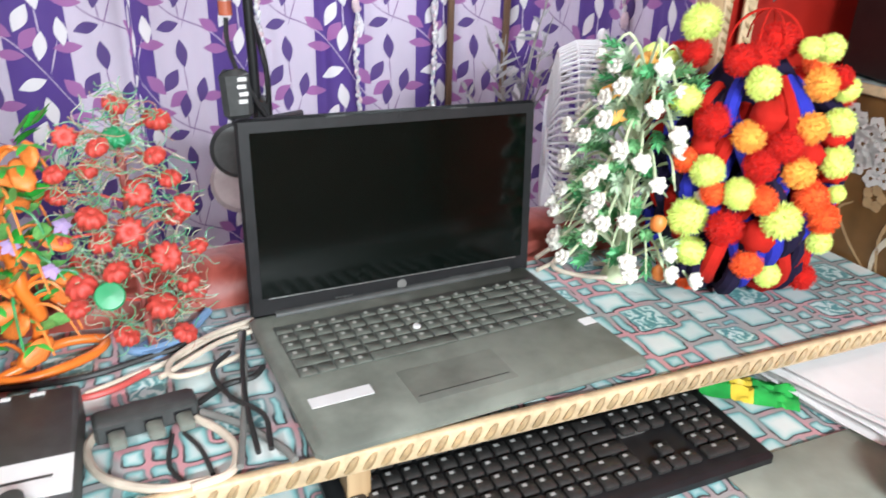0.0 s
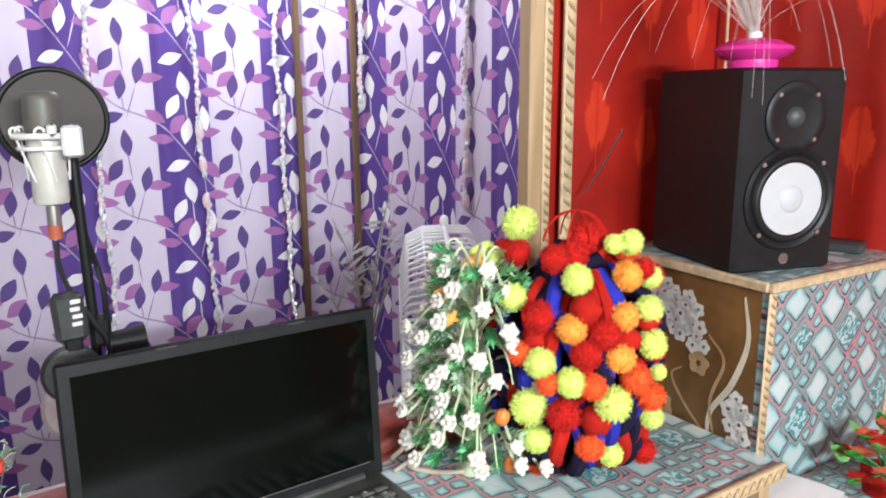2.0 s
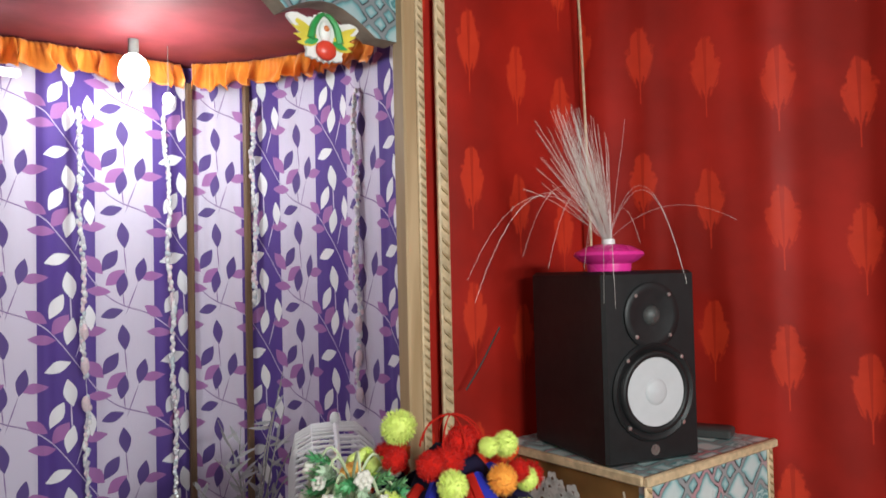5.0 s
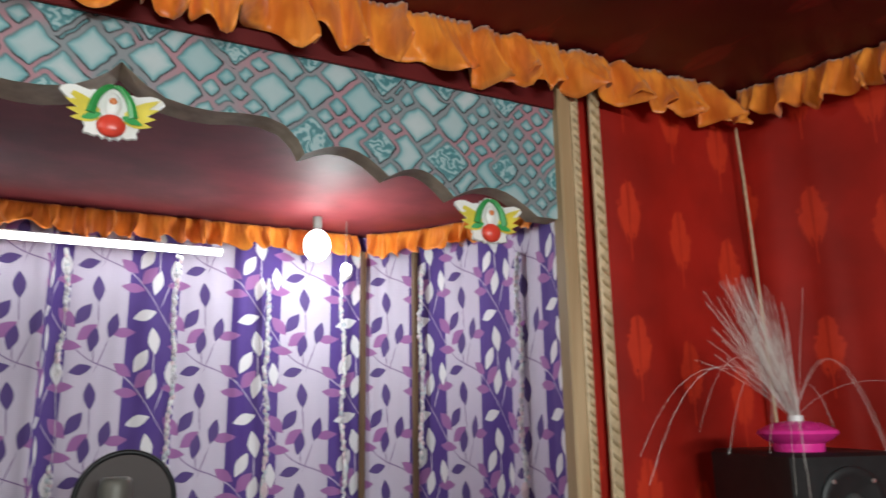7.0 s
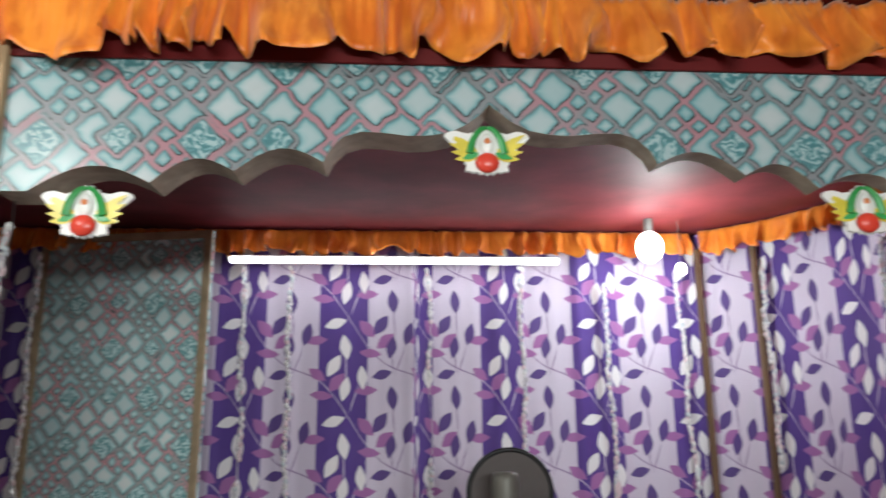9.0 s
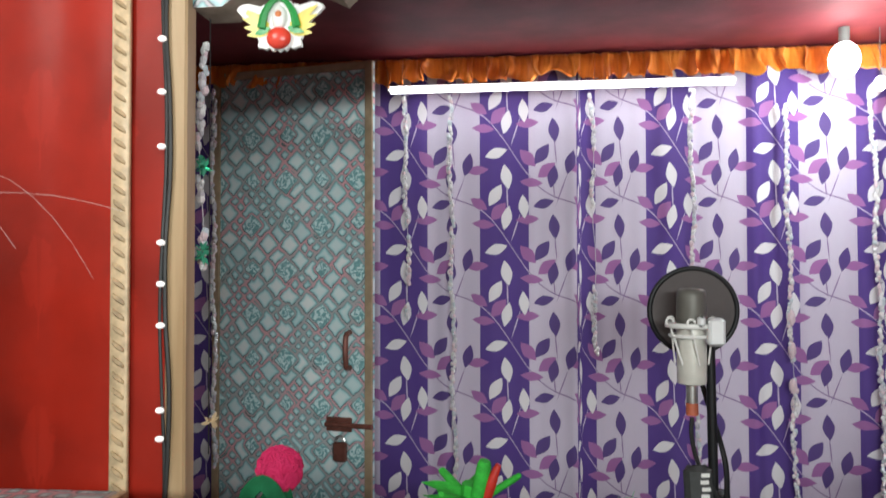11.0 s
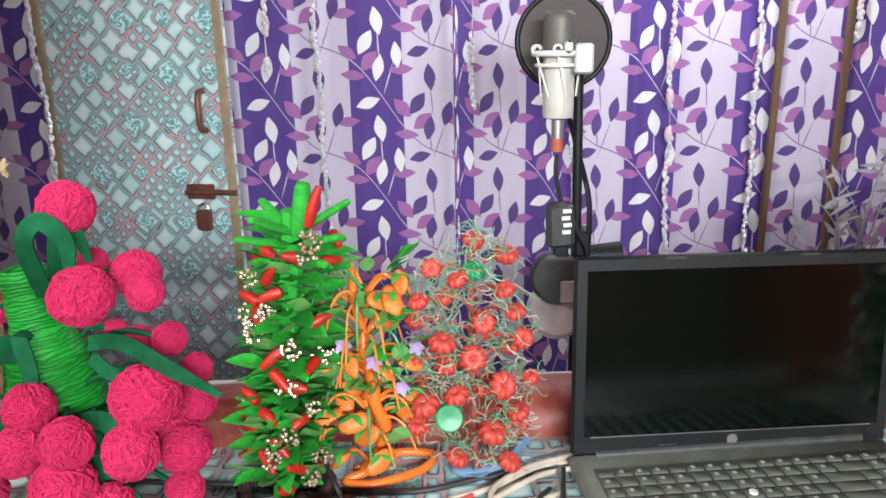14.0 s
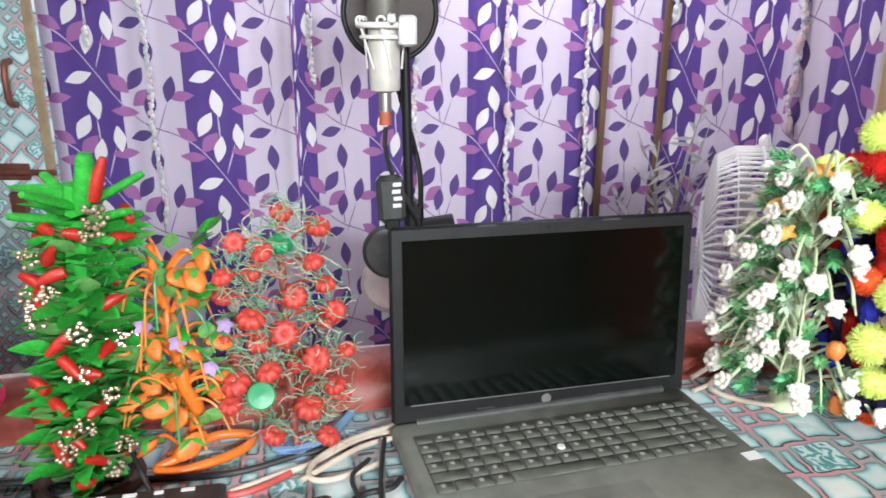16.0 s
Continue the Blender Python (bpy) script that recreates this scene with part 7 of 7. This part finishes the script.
# small red and green flowers before the stand box
rf = thing("red_flower_bunch", "small bunch of red cloth flowers with green leaves", "artificial flowers", pose(1.195, 0.505, TABLE_Z))
rng = random.Random(9)
part("cup", Build().lathe([(0, 0), (0.03, 0), (0.036, 0.035), (0.03, 0.035), (0, 0.03)], 18), FELT_RED, rf)
for i in range(22):
    a, t = i * 2.4, (i + 0.5) / 22
    p = Vector((0.082 * math.sqrt(t) * math.cos(a), 0.055 * math.sqrt(t) * math.sin(a), 0.092 - 0.055 * t + rng.uniform(-0.01, 0.012)))
    b = Build()
    for j in range(6):
        c = j * 1.047 + i
        b.leaf(p, (math.cos(c), math.sin(c), 0.6), (-math.sin(c), math.cos(c), 0), 0.020, 0.016, -0.3, 3)
    part("red_flower", b, FELT_RED if i % 3 else plain("coral_felt", (0.55, 0.10, 0.06), 0.8), rf, "", 180)
    part("leaf", leaf_m if i % 2 else leaf_s, None, rf, m=aim(p + Vector((0, 0, -0.008)), (math.cos(a), math.sin(a), 0.5), (0.034, 0.034, 0.034), rng.uniform(-1, 1)))
    part("stem", Build().tube([(0, 0, 0.03), p], 0.0018, 5), LEAFG, rf)

# boom arm clamped to the shelf
boom = thing("boom_arm", "black sprung scissor boom arm with steel bolts", "boom arm")
EL = Vector((-0.300, 0.492, 1.108))
for dx in (-0.001, 0.029):
    part("lower_bar", Build().box((0, 0, -0.165), (0.011, 0.010, 0.33), pose(EL.x + dx, EL.y, EL.z - 0.02, 0, 1.5, 0), 0, 0.002), BLACK, boom)
outline = ((-0.316, 1.116), (-0.280, 1.118), (-0.268, 1.110), (-0.263, 1.090), (-0.264, 1.060), (-0.277, 1.060), (-0.282, 1.076), (-0.287, 1.080), (-0.293, 1.076), (-0.295, 1.056), (-0.307, 1.056), (-0.317, 1.066))
n = len(outline)
b = Build().add([(x, EL.y - 0.010, z) for x, z in outline] + [(x, EL.y + 0.010, z) for x, z in outline], [tuple(range(n)), tuple(range(2 * n - 1, n - 1, -1))] + [(i, n + i, n + (i + 1) % n, (i + 1) % n) for i in range(n)])
plate = part("elbow_plate", b, BLACK, boom, "black elbow plate", None)
for x, z, q in ((-0.299, 1.106, 0.0046), (-0.272, 1.101, 0.0046), (-0.309, 1.082, 0.0022)):
    part("bolt", Build().lathe([(0, 0), (q, 0), (q * 0.9, 0.004), (0, 0.005)], 14, pose(x, EL.y - 0.010, z, 90, 0, 0)), SILVER, plate, "steel bolt head")
for z in (1.107, 1.070):
    part("upper_bar", Build().box((-0.17, 0, 0), (0.34, 0.010, 0.011), pose(EL.x - 0.010, EL.y + 0.004, z, 0, -3, -6), 0, 0.002), BLACK, boom)
coil = [Vector((-0.28 * t, 0.0, -0.052 * t)) + Vector((0, math.cos(t * 300), math.sin(t * 300))) * 0.0052 for t in np.linspace(0, 1, 640)]
part("spring", Build().tube([pose(EL.x + 0.004, EL.y - 0.008, 1.103, 0, 0, -6) @ p for p in coil], 0.0008, 4), plain("dull_steel", (0.50, 0.48, 0.45), 0.35, 0.7), boom, "long steel spring")
part("clamp", Build().box((EL.x + 0.004, EL.y + 0.055, 0.764), (0.04, 0.06, 0.014), None, 0, 0.003).box((EL.x - 0.014, EL.y + 0.03, 0.735), (0.03, 0.012, 0.07), None, 0, 0.003).tube([(EL.x - 0.014, EL.y + 0.01, 0.765), (EL.x - 0.014, EL.y + 0.03, 0.80)], 0.010, 10), BLACK, boom, "black table clamp")

# string of small lights down the post
sl = thing("string_lights", "dark cable with small white bulbs along the post", "string lights")
part("wire", Build().tube(spline([(-0.502 + 0.004 * math.sin(k * 1.7), 0.888, 1.90 - 0.095 * k) for k in range(13)], 5), 0.0030, 6), BLACK_WIRE, sl, "dark twisted cable")
part("wire", Build().tube(spline([(-0.508 + 0.004 * math.sin(k * 1.3 + 2), 0.888, 1.90 - 0.095 * k) for k in range(13)], 5), 0.0022, 6), BLACK_WIRE, sl, "dark twisted cable")
for z in (1.60, 1.53, 1.458, 1.332, 1.278, 1.224, 1.114, 1.077):
    part("bulb", Build().blob((-0.508, 0.882, z), (0.0062, 0.005, 0.004), 10), glow("small_bulb_glow", (1.0, 0.96, 0.9), 0.6), sl, "small white bulb")
gd = thing("foil_garland", "green and silver foil garland beside the post", "garland")
rng = random.Random(2)
for k, (x, y, z) in enumerate(((-0.482, 0.955, 1.45), (-0.482, 0.955, 1.44), (-0.484, 0.955, 1.325), (-0.484, 0.955, 1.315), (-0.47, 0.955, 1.085))):
    b = Build()
    for j in range(14):
        d = Vector((rng.gauss(0, 1), rng.gauss(0, 1), rng.gauss(0, 1))).normalized()
        b.leaf((x, y, z), d, d.orthogonal(), 0.014, 0.006, 0.2, 2)
    part("foil_tuft", b, plain("green_foil_tuft", (0.10, 0.50, 0.32), 0.2, 0.5) if k < 4 else GOLD, gd, "shiny foil tuft", None)
part("thread", Build().tube([(-0.475, 0.955, 1.66), (-0.474, 0.955, 1.04)], 0.0009, 4), BLACK_WIRE, gd)
# a slim black remote on the stand box
rm = thing("slim_box", "slim dark box lying on the speaker stand", "box", pose(1.315, 0.70, TABLE_Z + 0.312, 0, 0, -70))
part("body", Build().box((0, 0, 0.008), (0.12, 0.05, 0.016), None, 0, 0.003), GREY, rm)
